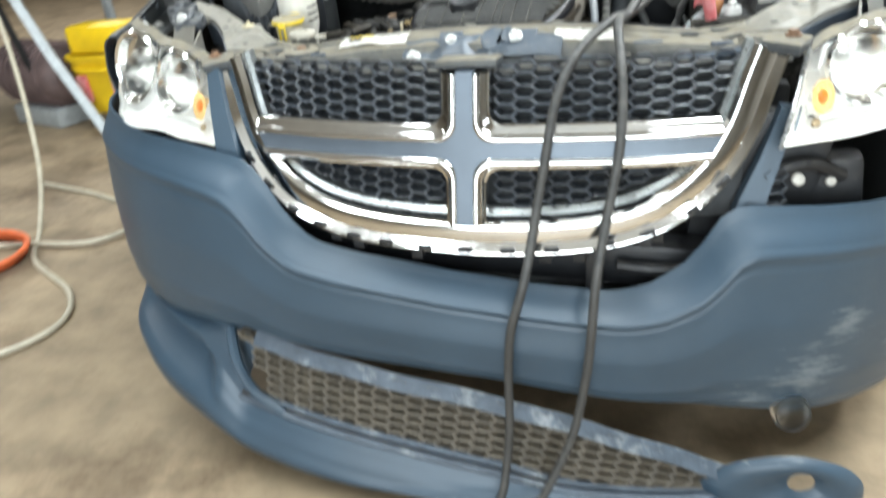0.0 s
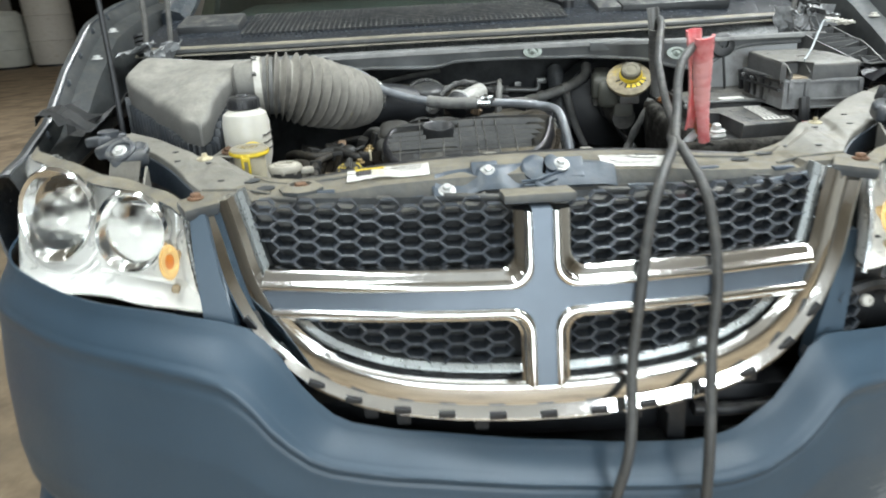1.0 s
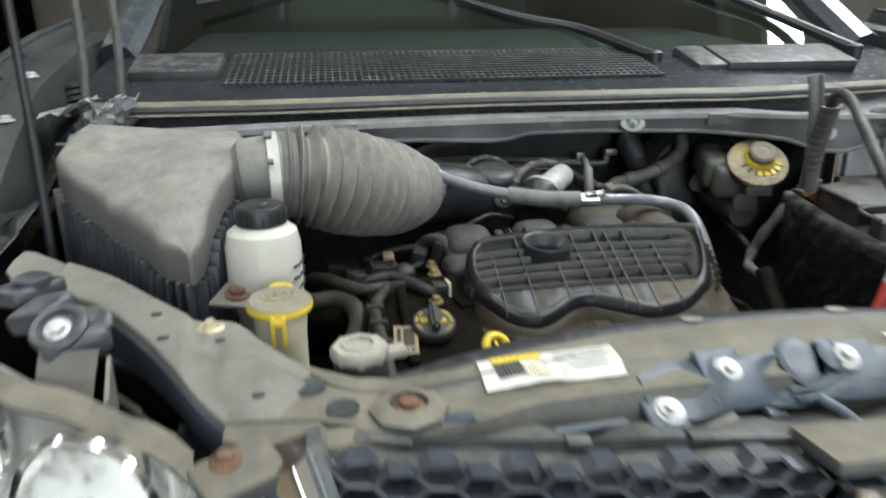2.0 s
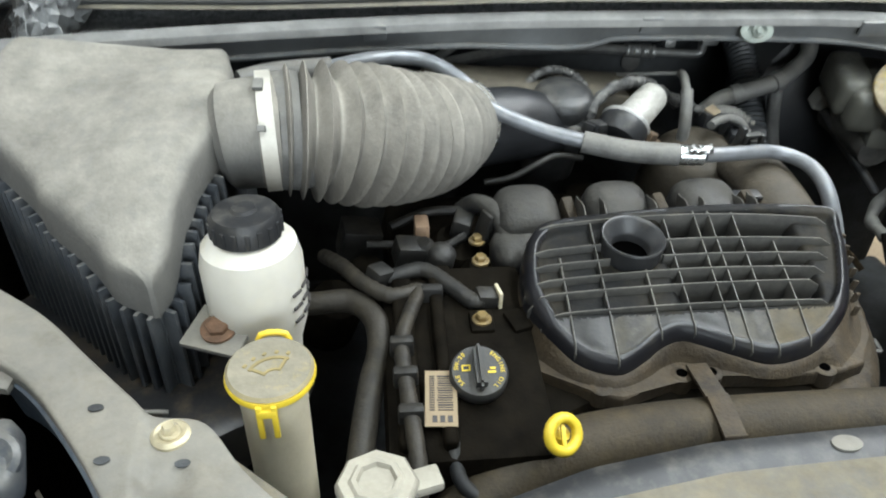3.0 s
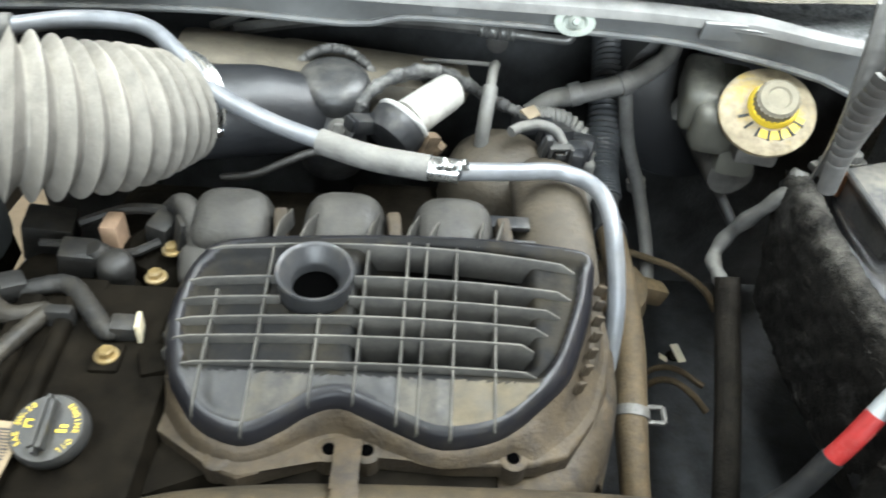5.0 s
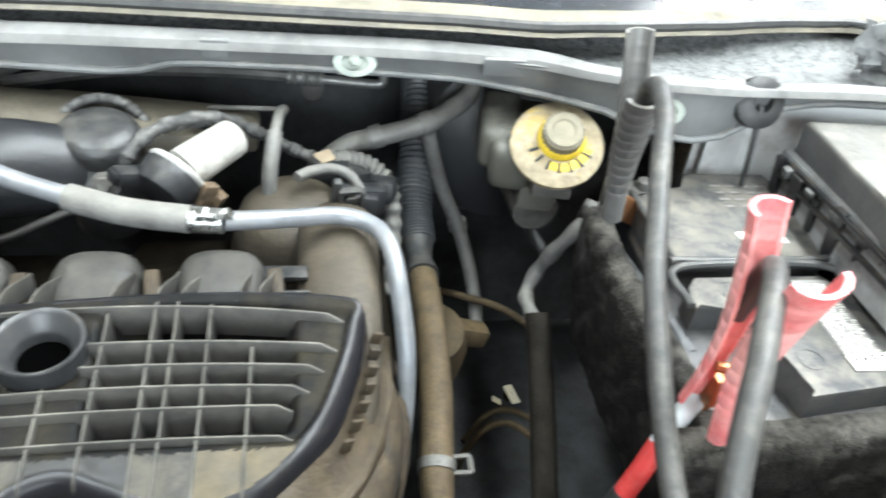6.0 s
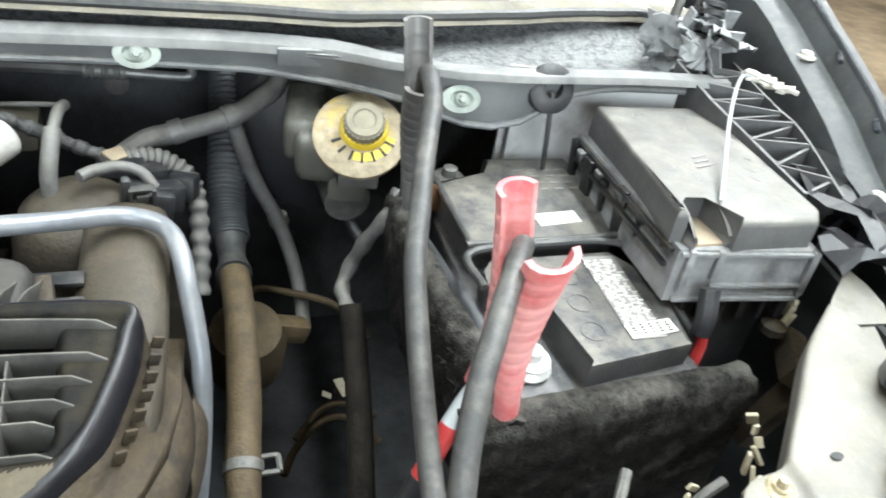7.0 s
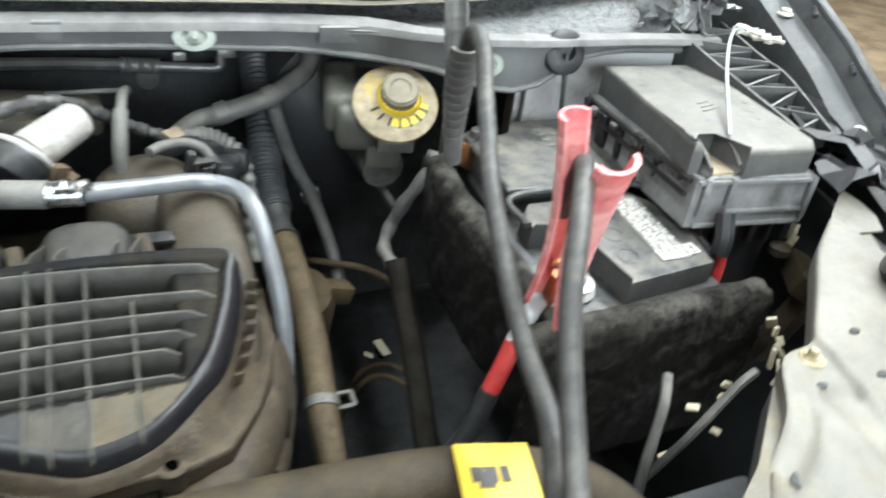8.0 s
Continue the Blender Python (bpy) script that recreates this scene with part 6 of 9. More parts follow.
for off, drop in ((0.0, 1.35), (0.0004, 1.35), (0.0015, 1.35)):
    rings.append([])
    for k, (x, y) in enumerate(OUTL):
        d = Vector((*OUTL[(k + 1) % len(OUTL)], 0)) - Vector((*OUTL[k - 1], 0))
        n = Vector((d.y, -d.x, 0)).normalized()
        rings[-1].append(bm.verts.new((x + n.x * off, y + n.y * off, man_top(x, y) - drop * roll(y) - 6 * off)))
for a, b in zip(rings, rings[1:]):
    for j in range(len(a)):
        bm.faces.new((a[j], a[(j + 1) % len(a)], b[(j + 1) % len(a)], b[j]))
part("cover_band", bm, M_lip, man, "smooth black rolled band round the ribbed cover", sharp=70)


def rib(bm, pts, half, height):
    """A thin upright rib whose top edge follows pts."""
    rows = []
    for i, p in enumerate(pts):
        d = (pts[min(i + 1, len(pts) - 1)] - pts[max(i - 1, 0)])
        n = Vector((-d.y, d.x, 0)).normalized()
        rows.append([bm.verts.new(p + n * o + Vector((0, 0, h))) for o, h in ((-half * 1.35, -height), (-half, -0.0012), (-half * 0.5, 0), (half * 0.5, 0), (half, -0.0012), (half * 1.35, -height))])
    for a, b in zip(rows, rows[1:]):
        for j in range(5):
            bm.faces.new((a[j], a[j + 1], b[j + 1], b[j]))
    bm.faces.new(rows[0]), bm.faces.new(rows[-1][::-1])


def outside_collar(pts):
    """The stretches of a rib's top edge that lie clear of the filler collar."""
    runs, now = [], []
    for a, b in zip(pts, pts[1:]):
        for k in range(4):
            p = a.lerp(b, k / 4)
            if math.hypot(p.x + 0.1285, p.y - 0.560) > 0.0335:
                now.append(p)
            elif now:
                runs.append(now)
                now = []
    now.append(pts[-1]) if math.hypot(pts[-1].x + 0.1285, pts[-1].y - 0.560) > 0.0335 else None
    return [r for r in runs + [now] if len(r) > 2]


bm = B()
for x, lean in ((-0.171, 0.006), (-0.147, 0.010), (-0.086, 0.008), (-0.050, 0.012), (-0.030, 0.016), (0.018, 0.010), (0.034, 0.014)):
    rib(bm, [Vector((x + lean * k / 6, 0.600 + 0.010 * k, man_top(x, 0.598) + 0.0005 - 0.0012 * k + 0.004 * math.sin(k * 0.8))) for k in range(7)], 0.0013, 0.020)
parts("rear_fin", bm, M_rib, man, "thin moulded fins behind the ribbed cover")
bm = B()
for yl, ym, yr, xl, xr in ((0.478, 0.484, 0.482, -0.242, 0.070), (0.4995, 0.507, 0.506, -0.252, 0.067), (0.5145, 0.525, 0.521, -0.254, 0.080), (0.533, 0.543, 0.538, -0.253, 0.092), (0.551, 0.563, 0.556, -0.251, 0.103), (0.582, 0.595, 0.583, -0.240, 0.109)):
    pts = []
    for i in range(27):
        t = i / 26
        x = xl + (xr - xl) * t
        y = yl + (yr - yl) * t + (ym - (yl + yr) / 2) * 4 * t * (1 - t)
        pts.append(Vector((x, y, man_top(x, y) + 0.0022 - 0.019 * max(0.0, 1 - t / 0.06) ** 2 - 0.008 * max(0.0, (t - 0.955) / 0.045) ** 2)))
    for run in outside_collar(pts):
        rib(bm, run, 0.0013, 0.030)
parts("cross_rib", bm, M_rib, man, "thin ribs along the manifold, paler on top")
bm = B()
for x, yr in zip(LONG_X, (0.545, 0.588, 0.545, 0.590, 0.600, 0.600, 0.597, 0.557)):
    ya = span(x)[0]
    ys = [ya + 0.001, ya + 0.004, ya + 0.008, ya + 0.014] + [0.474 + (yr - 0.474) * k / 6 for k in range(7)]
    pts = [Vector((x + 0.02 * (y - 0.48), y, cover_z(x, y, edge_distance(x, y)) + 0.0016 if y < 0.474 else man_top(x, y) + 0.0010)) for y in ys if y < 0.473 and ya < 0.470 or y >= 0.474]
    for run in outside_collar(pts):
        rib(bm, run, 0.0012, 0.030)
parts("long_rib", bm, M_rib, man, "thin ribs across the manifold, paler on top")
CW = aim((-0.1285, 0.560, 0.8985), (0.02, -0.14, 1))
bm = B()
lathe(bm, [(0.034, -0.03), (0.0335, 0.006), (0.0350, 0.011), (0.0353, 0.0135), (0.0343, 0.0150), (0.0325, 0.0146), (0.0300, 0.0115), (0.0255, 0.0035), (0.0225, 0.0), (0.0212, -0.004), (0.0205, -0.034)], CW, 40)
part("filler_collar", bm, M_collarblk, man, "round dark collar with a deep hole", sharp=50)
# Shallow black disc gives the shade of the collar's deep hole.
part("collar_hole", lathe(B(), [(0.0209, -0.013), (0.0209, -0.0115)], CW, 24), M_hole, man)
FLG = [(-0.287, 0.50), (-0.264, 0.462), (-0.246, 0.445), (-0.196, 0.412), (-0.172, 0.401), (-0.155, 0.409), (-0.112, 0.424), (-0.06, 0.426), (0.0, 0.422), (0.066, 0.424), (0.096, 0.434), (0.125, 0.475), (0.143, 0.51), (0.156, 0.57), (0.160, 0.65), (0.10, 0.66), (-0.25, 0.64), (-0.29, 0.56)]
bm = B()
prism(bm, FLG, 0.812, 0.828, 0.004)
flg = part("manifold_flange", bm, M_tan, man, "mud-coated tan manifold flange")
bm = B()
rings = []
for off, z in ((0.0004, None), (0.005, 0.846), (0.010, 0.834), (0.017, 0.8265)):
    rings.append([])
    for k, (x, y) in enumerate(OUTL):
        d = Vector((*OUTL[(k + 1) % len(OUTL)], 0)) - Vector((*OUTL[k - 1], 0))
        n = Vector((d.y, -d.x, 0)).normalized()
        o = off * (1.5 if x > 0.05 else 0.6)
        rings[-1].append(bm.verts.new((x + n.x * o, y + n.y * o, man_top(x, y) - 1.35 * roll(y) - 0.003 if z is None else min(z, man_top(x, y) - 1.35 * roll(y) - 0.004))))
for a, b in zip(rings, rings[1:]):
    for j in range(len(a)):
        bm.faces.new((a[j], a[(j + 1) % len(a)], b[(j + 1) % len(a)], b[j]))
part("flange_slope", bm, M_tan, flg, "mud-coated slope between cover and flange", sharp=60)
bm = B()
for k in range(7):
    x, y = 0.104 + 0.0052 * k + 0.004 * math.sin(k * 0.6), 0.490 + 0.0165 * k
    box(bm, (x + 0.006, y, 0.851 + 0.0045 * k), (0.010, 0.0035, 0.012), (0, 20, 30 - 3 * k), 0.001)
parts("flange_tooth", bm, M_tan, flg, "small moulded tooth")
# Black discs on the flange for the shade inside its holes.
bm = B()
for c in ((-0.103, 0.432, 0.8285), (-0.072, 0.432, 0.8285), (0.049, 0.430, 0.8285)):
    lathe(bm, [(0.0055, 0), (0.0055, 0.0012)], Matrix.Translation(c), 14)
parts("flange_hole", bm, M_hole, flg)
bm = B()
for x, y in ((-0.103, 0.432), (-0.072, 0.432), (0.049, 0.430), (-0.19, 0.420)):
    lathe(bm, [(0.012, -0.018), (0.012, 0.0), (0.010, 0.0015), (0.006, 0.0015), (0.0057, -0.001)], Matrix.Translation((x, y, 0.8275)), 16)
parts("flange_boss", bm, M_tan, flg)
bm = B()
tube(bm, [(0.115, 0.70, 0.76), (0.130, 0.60, 0.795), (0.127, 0.52, 0.79), (0.09, 0.44, 0.78), (0.03, 0.42, 0.765)], 0.034, 12, 6)
tube(bm, [(0.118, 0.74, 0.73), (0.142, 0.65, 0.775), (0.145, 0.56, 0.765), (0.115, 0.46, 0.75)], 0.03, 12, 6)
parts("side_runner", bm, M_tan, man, "mud-coated runner at the manifold's side")
# Near-black boxes stand in for the shaded gap under the flange.
bm = B()
box(bm, (-0.245, 0.43, 0.79), (0.10, 0.07, 0.05), (0, 0, 25), 0.012)
box(bm, (-0.10, 0.44, 0.78), (0.28, 0.06, 0.06), bev=0.012)
part("lower_manifold", bm, M_dark, man)
for x, y, z, dz in ((-0.226, 0.690, 0.904, 0.02), (-0.113, 0.690, 0.906, 0.02), (-0.002, 0.688, 0.908, 0.02)):
    b = B()
    box(b, (x, y - 0.025, z - 0.047), (0.084, 0.085, 0.10), (14, 0, 0), 0.038, 6)
    box(b, (x - 0.012, y - 0.066, z - 0.060), (0.066, 0.06, 0.07), (14, -10, 12), 0.028, 5)
    hump = part("runner_hump", b, M_hump, man, "smooth black runner hump")
    b = B()
    box(b, (x + 0.052, y - 0.045, z - 0.02), (0.014, 0.05, 0.02), (20, 0, 8), 0.004)
    part("runner_tab", b, M_tan, hump)
bm = B()
tube(bm, [(-0.300, 0.70, 0.862), (-0.283, 0.688, 0.880), (-0.264, 0.660, 0.884), (-0.252, 0.632, 0.870), (-0.248, 0.612, 0.845)], 0.0125, 14, 6)
part("runner_elbow", bm, M_hump, man, "black elbow hose beside the runners")
bm = B()
tube(bm, [(0.100, 0.90, 0.80), (0.108, 0.84, 0.846), (0.110, 0.78, 0.872), (0.109, 0.70, 0.873), (0.108, 0.62, 0.858), (0.106, 0.56, 0.838), (0.10, 0.50, 0.80)], [0.034, 0.040, 0.043, 0.042, 0.040, 0.036, 0.03], 16, 8, flat=0.62)
lathe(bm, [(0.075, -0.10), (0.072, -0.04), (0.064, -0.012), (0.048, 0.006), (0.026, 0.014), (0.006, 0.016)], aim((0.066, 0.828, 0.876), (0.1, -0.15, 1)), 28)
parts("plenum_neck", bm, M_necktan, man, "tan dusty plenum neck")
bm = B()
box(bm, (0.053, 0.676, 0.888), (0.05, 0.02, 0.006), bev=0.002)
for z in (0.87, 0.90):
    box(bm, (0.03, 0.64, z - 0.01), (0.10, 0.004, 0.008), bev=0.001)
parts("plenum_clip", bm, M_black, man)
# rear valve cover, throttle body
bm = B()
box(bm, (-0.19, 0.90, 0.925), (0.30, 0.10, 0.07), (0, 6, 4), 0.018)
box(bm, (-0.10, 0.93, 0.93), (0.24, 0.06, 0.04), (0, 6, 4), 0.012)
part("rear_cover", bm, M_rearcover, eng, "brown dusty rear valve cover")
THR = aim((-0.146, 0.862, 0.925), (0.08, -0.80, 0.55))
bm = B()
lathe(bm, [(0.040, -0.10), (0.042, -0.04), (0.043, 0.0), (0.043, 0.020), (0.040, 0.028), (0.033, 0.033), (0.020, 0.035), (0.004, 0.0355)], aim((-0.144, 0.852, 0.930), (0.06, -0.22, 1)), 32)
tb = part("throttle_body", bm, M_throttle, eng, "big round dusty throttle body")
bm = B()
tube(bm, [THR @ Vector((0.054 * math.cos(radians(a)), 0.058 * math.sin(radians(a)), -0.004)) for a in range(-20, 211, 21)], lambda t: 0.0062 + 0.0009 * math.sin(t * 150), 10, 6)
part("throttle_ring", bm, M_tape, tb, "ridged dusty hose looped round the throttle body")
bm = B()
lathe(bm, [(0.022, -0.02), (0.022, 0.002), (0.0195, 0.005), (0.013, 0.005)], aim((-0.134, 0.812, 0.916), (0.10, -0.9, 0.35)), 24)
part("throttle_boss", bm, M_throttle, tb)
part("throttle_bolt", bolt(B(), (-0.134, 0.807, 0.912), (0.10, -0.9, 0.35), 0.009), M_cast, tb)
bm = B()
tube(bm, [(-0.295, 0.788, 0.930), (-0.270, 0.798, 0.930), (-0.225, 0.818, 0.925), (-0.185, 0.836, 0.915), (-0.15, 0.85, 0.905)], [0.050, 0.052, 0.051, 0.047, 0.038], 26, 5)
part("throttle_neck", bm, M_blackclean, tb, "smooth black neck between duct and throttle")
bm = B()
tube(bm, [(-0.262, 0.760, 0.868), (-0.225, 0.765, 0.872), (-0.19, 0.775, 0.885), (-0.16, 0.79, 0.890), (-0.12, 0.80, 0.88)], 0.0048, 10, 6)
part("throttle_hose", bm, M_grimehose, tb, "thin brown hose under the throttle")
SOL = Vector((0.66, 0.70, 0.20)).normalized()
S0 = Vector((-0.052, 0.822, 0.925))
bm = B()
lathe(bm, [(0.0235, -0.004), (0.0240, 0.004), (0.0232, 0.030), (0.0225, 0.062), (0.0215, 0.069), (0.018, 0.0725), (0.006, 0.0735)], aim(S0, SOL), 24)
sol = part("solenoid", bm, mat("dusty_pale_metal", (0.40, 0.39, 0.36), 0.5, 0.1, var=0.2, scale=50, bump=0.6, bscale=120, dust=0.3, stain=(0.20, 0.18, 0.145), stain_at=0.62), eng, "pale dusty cylindrical solenoid")
bm = B()
lathe(bm, [(0.020, -0.034), (0.030, -0.028), (0.034, -0.016), (0.035, -0.004), (0.033, 0.0), (0.022, 0.002)], aim(S0 - SOL * 0.002 + Vector((-0.008, -0.006, -0.002)), SOL + Vector((-0.1, -0.05, 0.30))), 28)
part("solenoid_base", bm, M_black, sol, "black plastic base")
bm = B()
lathe(bm, [(0.0345, -0.003), (0.0362, 0.0), (0.0345, 0.003), (0.027, 0.0042), (0.025, 0.003)], aim(S0 + Vector((-0.008, -0.006, -0.002)), SOL + Vector((-0.1, -0.05, 0.30))), 28)
part("solenoid_band", bm, M_zinc, sol, "pale crimped band")
bm = B()
box(bm, (-0.102, 0.800, 0.926), (0.040, 0.026, 0.018), (0, 15, 35), 0.005)
box(bm, (-0.117, 0.793, 0.929), (0.012, 0.020, 0.014), (0, 15, 35), 0.003)
parts("solenoid_plug", bm, M_black, sol)
bm = B()
box(bm, (-0.030, 0.800, 0.905), (0.020, 0.014, 0.026), (10, 20, 40), 0.003)
box(bm, (-0.020, 0.806, 0.897), (0.014, 0.016, 0.016), (30, 0, 60), 0.003)
parts("rusty_bracket", bm, M_rustbrown, sol, "rusty bracket")
bm = B()
tube(bm, [(-0.118, 0.812, 0.915), (-0.108, 0.825, 0.942), (-0.082, 0.848, 0.958), (-0.048, 0.867, 0.963), (-0.016, 0.885, 0.955), (0.012, 0.896, 0.938), (0.045, 0.897, 0.920), (0.075, 0.892, 0.908), (0.10, 0.888, 0.900)], lambda t: 0.0078 + 0.0012 * math.sin(t * 71) + 0.0007 * math.sin(t * 190), 10, 12)
tube(bm, [(-0.07, 0.872, 0.945), (-0.03, 0.900, 0.942), (0.01, 0.915, 0.930), (0.05, 0.910, 0.905)], 0.0055, 8, 7)
parts("wire_loom", bm, M_tape, eng, "taped wiring loom")
bm = B()
tube(bm, [(0.034, 0.832, 0.885), (0.035, 0.836, 0.910), (0.038, 0.850, 0.932), (0.041, 0.866, 0.950)], [0.0085, 0.0088, 0.0088, 0.0090], 12, 6)
tube(bm, [(0.041, 0.866, 0.948), (0.045, 0.893, 0.958), (0.049, 0.915, 0.956)], 0.0064, 10, 4)
tube(bm, [(0.049, 0.915, 0.956), (0.01, 0.93, 0.950), (-0.04, 0.94, 0.945)], 0.003, 8, 5)
parts("vent_hose", bm, M_hosegray, eng, "dusty grey vent hose")
bm = B()
for c, s, r in (((0.102, 0.886, 0.894), (0.050, 0.028, 0.024), 10), ((0.130, 0.872, 0.884), (0.040, 0.030, 0.030), 35), ((0.150, 0.850, 0.872), (0.036, 0.026, 0.034), 20), ((0.118, 0.842, 0.884), (0.024, 0.034, 0.026), -15), ((0.140, 0.826, 0.872), (0.034, 0.020, 0.040), 5), ((0.168, 0.880, 0.868), (0.030, 0.035, 0.030), 70)):
    box(bm, c, s, (0, 10, r), 0.006)
parts("connector", bm, M_black, eng, "black electrical connectors")
bm = B()
for dx, dz, sx, sz in ((-0.012, 0, 0.004, 0.030), (0.012, 0, 0.004, 0.030), (0, 0.013, 0.026, 0.004), (0, -0.013, 0.026, 0.004), (0, 0.002, 0.012, 0.010)):
    box(bm, (0.126 + dx, 0.808, 0.893 + dz), (sx, 0.010, sz), (10, 0, 8), 0.001)
box(bm, (0.109, 0.812, 0.902), (0.010, 0.012, 0.034), (10, 6, 8), 0.004)
parts("loom_clip", bm, M_rubber, eng, "open grey plastic loom clip")
bm = B()
box(bm, (0.098, 0.886, 0.9085), (0.024, 0.018, 0.004), (20, 0, 40), 0.001)
part("connector_tab", bm, M_brown, eng)
bm = B()
tube(bm, [(0.066, 0.820, 0.916), (0.080, 0.832, 0.917), (0.104, 0.846, 0.914), (0.125, 0.848, 0.905), (0.138, 0.842, 0.888)], 0.0066, 10, 6)
tube(bm, [(0.105, 0.892, 0.900), (0.130, 0.905, 0.895), (0.153, 0.910, 0.885), (0.174, 0.905, 0.868), (0.183, 0.895, 0.842), (0.184, 0.87, 0.79), (0.18, 0.83, 0.74)], lambda t: 0.0115 + 0.0016 * math.sin(t * 110), 12, 18)
parts("taped_loom", bm, M_hosegray, eng, "dusty taped wiring loom")
# breather tube over the engine
bm = B()
tube(bm, [(-0.46, 0.78, 1.022), (-0.40, 0.80, 1.026), (-0.34, 0.815, 1.018), (-0.295, 0.785, 1.002), (-0.262, 0.765, 0.975), (-0.20, 0.745, 0.953), (-0.136, 0.728, 0.940)], 0.0095, 12, 8)
tube(bm, [(0.00, 0.697, 0.935), (0.06, 0.715, 0.927), (0.11, 0.735, 0.918), (0.145, 0.725, 0.912), (0.160, 0.695, 0.905), (0.167, 0.66, 0.88), (0.174, 0.62, 0.82), (0.170, 0.585, 0.74), (0.158, 0.55, 0.64)], 0.0095, 12, 8)
brt = part("breather_tube", bm, M_steel, eng, "shiny dark grey breather tube")
bm = B()
tube(bm, [(-0.145, 0.730, 0.941), (-0.09, 0.712, 0.936), (-0.03, 0.70, 0.935)], 0.0138, 14, 6)
tube(bm, [(-0.56, 0.745, 1.02), (-0.52, 0.765, 1.022), (-0.455, 0.78, 1.022)], 0.0138, 14, 5)
parts("breather_sleeve", bm, M_hosegray, brt, "dusty grey rubber sleeve")
bm = B()
tube(bm, [(-0.03, 0.70, 0.935), (0.0, 0.697, 0.935)], 0.0125, 12, 3)
for k in range(6):
    box(bm, (-0.02 + 0.005 * k, 0.69 + 0.002 * (k % 2), 0.946), (0.008, 0.012, 0.008), (23 * k, 31 * k, 17 * k), 0.002)
parts("breather_clip", bm, M_chromedull, brt, "crumpled bright metal clip")
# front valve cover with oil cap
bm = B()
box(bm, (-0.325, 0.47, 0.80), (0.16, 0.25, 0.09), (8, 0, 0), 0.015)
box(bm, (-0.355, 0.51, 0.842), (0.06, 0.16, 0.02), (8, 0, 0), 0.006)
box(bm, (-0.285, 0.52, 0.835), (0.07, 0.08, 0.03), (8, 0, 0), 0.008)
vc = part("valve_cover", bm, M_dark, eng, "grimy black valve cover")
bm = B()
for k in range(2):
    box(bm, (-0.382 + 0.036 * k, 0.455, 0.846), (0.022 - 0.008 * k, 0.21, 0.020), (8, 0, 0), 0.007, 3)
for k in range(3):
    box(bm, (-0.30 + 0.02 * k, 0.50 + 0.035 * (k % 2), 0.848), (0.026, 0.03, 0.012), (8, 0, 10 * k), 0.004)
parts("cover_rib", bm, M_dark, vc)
bm = B()
tube(bm, [(-0.345, 0.36, 0.83), (-0.338, 0.335, 0.805), (-0.312, 0.325, 0.79), (-0.285, 0.335, 0.80), (-0.278, 0.365, 0.82)], 0.007, 10, 6)
part("cap_leash", bm, M_rubberdark, vc, "black rubber loop below the cap")
bm = B()
tube(bm, [(-0.420, 0.572, 0.850), (-0.395, 0.566, 0.862), (-0.358, 0.572, 0.867), (-0.329, 0.546, 0.864), (-0.308, 0.524, 0.860), (-0.296, 0.524, 0.860)], lambda t: 0.0092 + 0.0004 * math.sin(t * 200), 12, 10)
tube(bm, [(-0.42, 0.65, 0.85), (-0.375, 0.655, 0.845), (-0.33, 0.64, 0.85), (-0.30, 0.655, 0.856)], 0.005, 8, 6)
tube(bm, [(-0.27, 0.70, 0.86), (-0.30, 0.69, 0.87), (-0.345, 0.695, 0.865), (-0.39, 0.68, 0.855)], 0.006, 8, 6)
parts("ignition_cable", bm, M_grimehose, eng, "dusty black ignition cables")
bm = B()
for c, s, r in (((-0.292, 0.527, 0.860), (0.026, 0.020, 0.020), 10), ((-0.302, 0.672, 0.86), (0.024, 0.03, 0.028), -15), ((-0.272, 0.655, 0.868), (0.022, 0.022, 0.04), 30), ((-0.405, 0.565, 0.868), (0.024, 0.024, 0.02), 40), ((-0.37, 0.625, 0.855), (0.035, 0.03, 0.03), 10), ((-0.43, 0.69, 0.83), (0.05, 0.04, 0.05), 10)):
    box(bm, c, s, (6, 12, r), 0.005)
parts("plug", bm, M_grimehose, eng, "black electrical plugs")
bm = B()
box(bm, (-0.279, 0.527, 0.861), (0.004, 0.020, 0.022), (0, 0, 10), 0.001)
part("plug_lock", bm, M_cream, eng, "yellowed plug lock")
bm = B()
lathe(bm, [(0.016, -0.03), (0.018, -0.01), (0.017, 0.004), (0.012, 0.010), (0.004, 0.012)], aim((-0.332, 0.615, 0.856), (0.2, -0.3, 1)), 18)
lathe(bm, [(0.012, -0.02), (0.013, 0.0), (0.009, 0.008)], aim((-0.352, 0.625, 0.862), (-0.3, -0.2, 1)), 14)
parts("sensor", bm, M_grimehose, eng, "grimy round sensor")
OM = aim((-0.314, 0.424, 0.842), (0, -0.32, 1)) @ Matrix.Diagonal((0.87, 0.87, 1, 1))
bm = B()
lathe(bm, [(0.028, 0), (0.0325, 0.006), (0.0325, 0.016), (0.030, 0.020), (0.01, 0.0205)], OM, 32)
cap = part("oil_cap", bm, M_capgray, vc, "black oil filler cap with yellow lettering")
bm = B()
r = bmesh.ops.create_cube(bm, size=1, matrix=OM @ pose(0, 0, 0.027) @ Matrix.Diagonal((0.012, 0.052, 0.018, 1)))
bmesh.ops.bevel(bm, geom=list(bm.edges), offset=0.004, segments=2, affect="EDGES")
part("cap_grip", bm, M_capgray, cap)


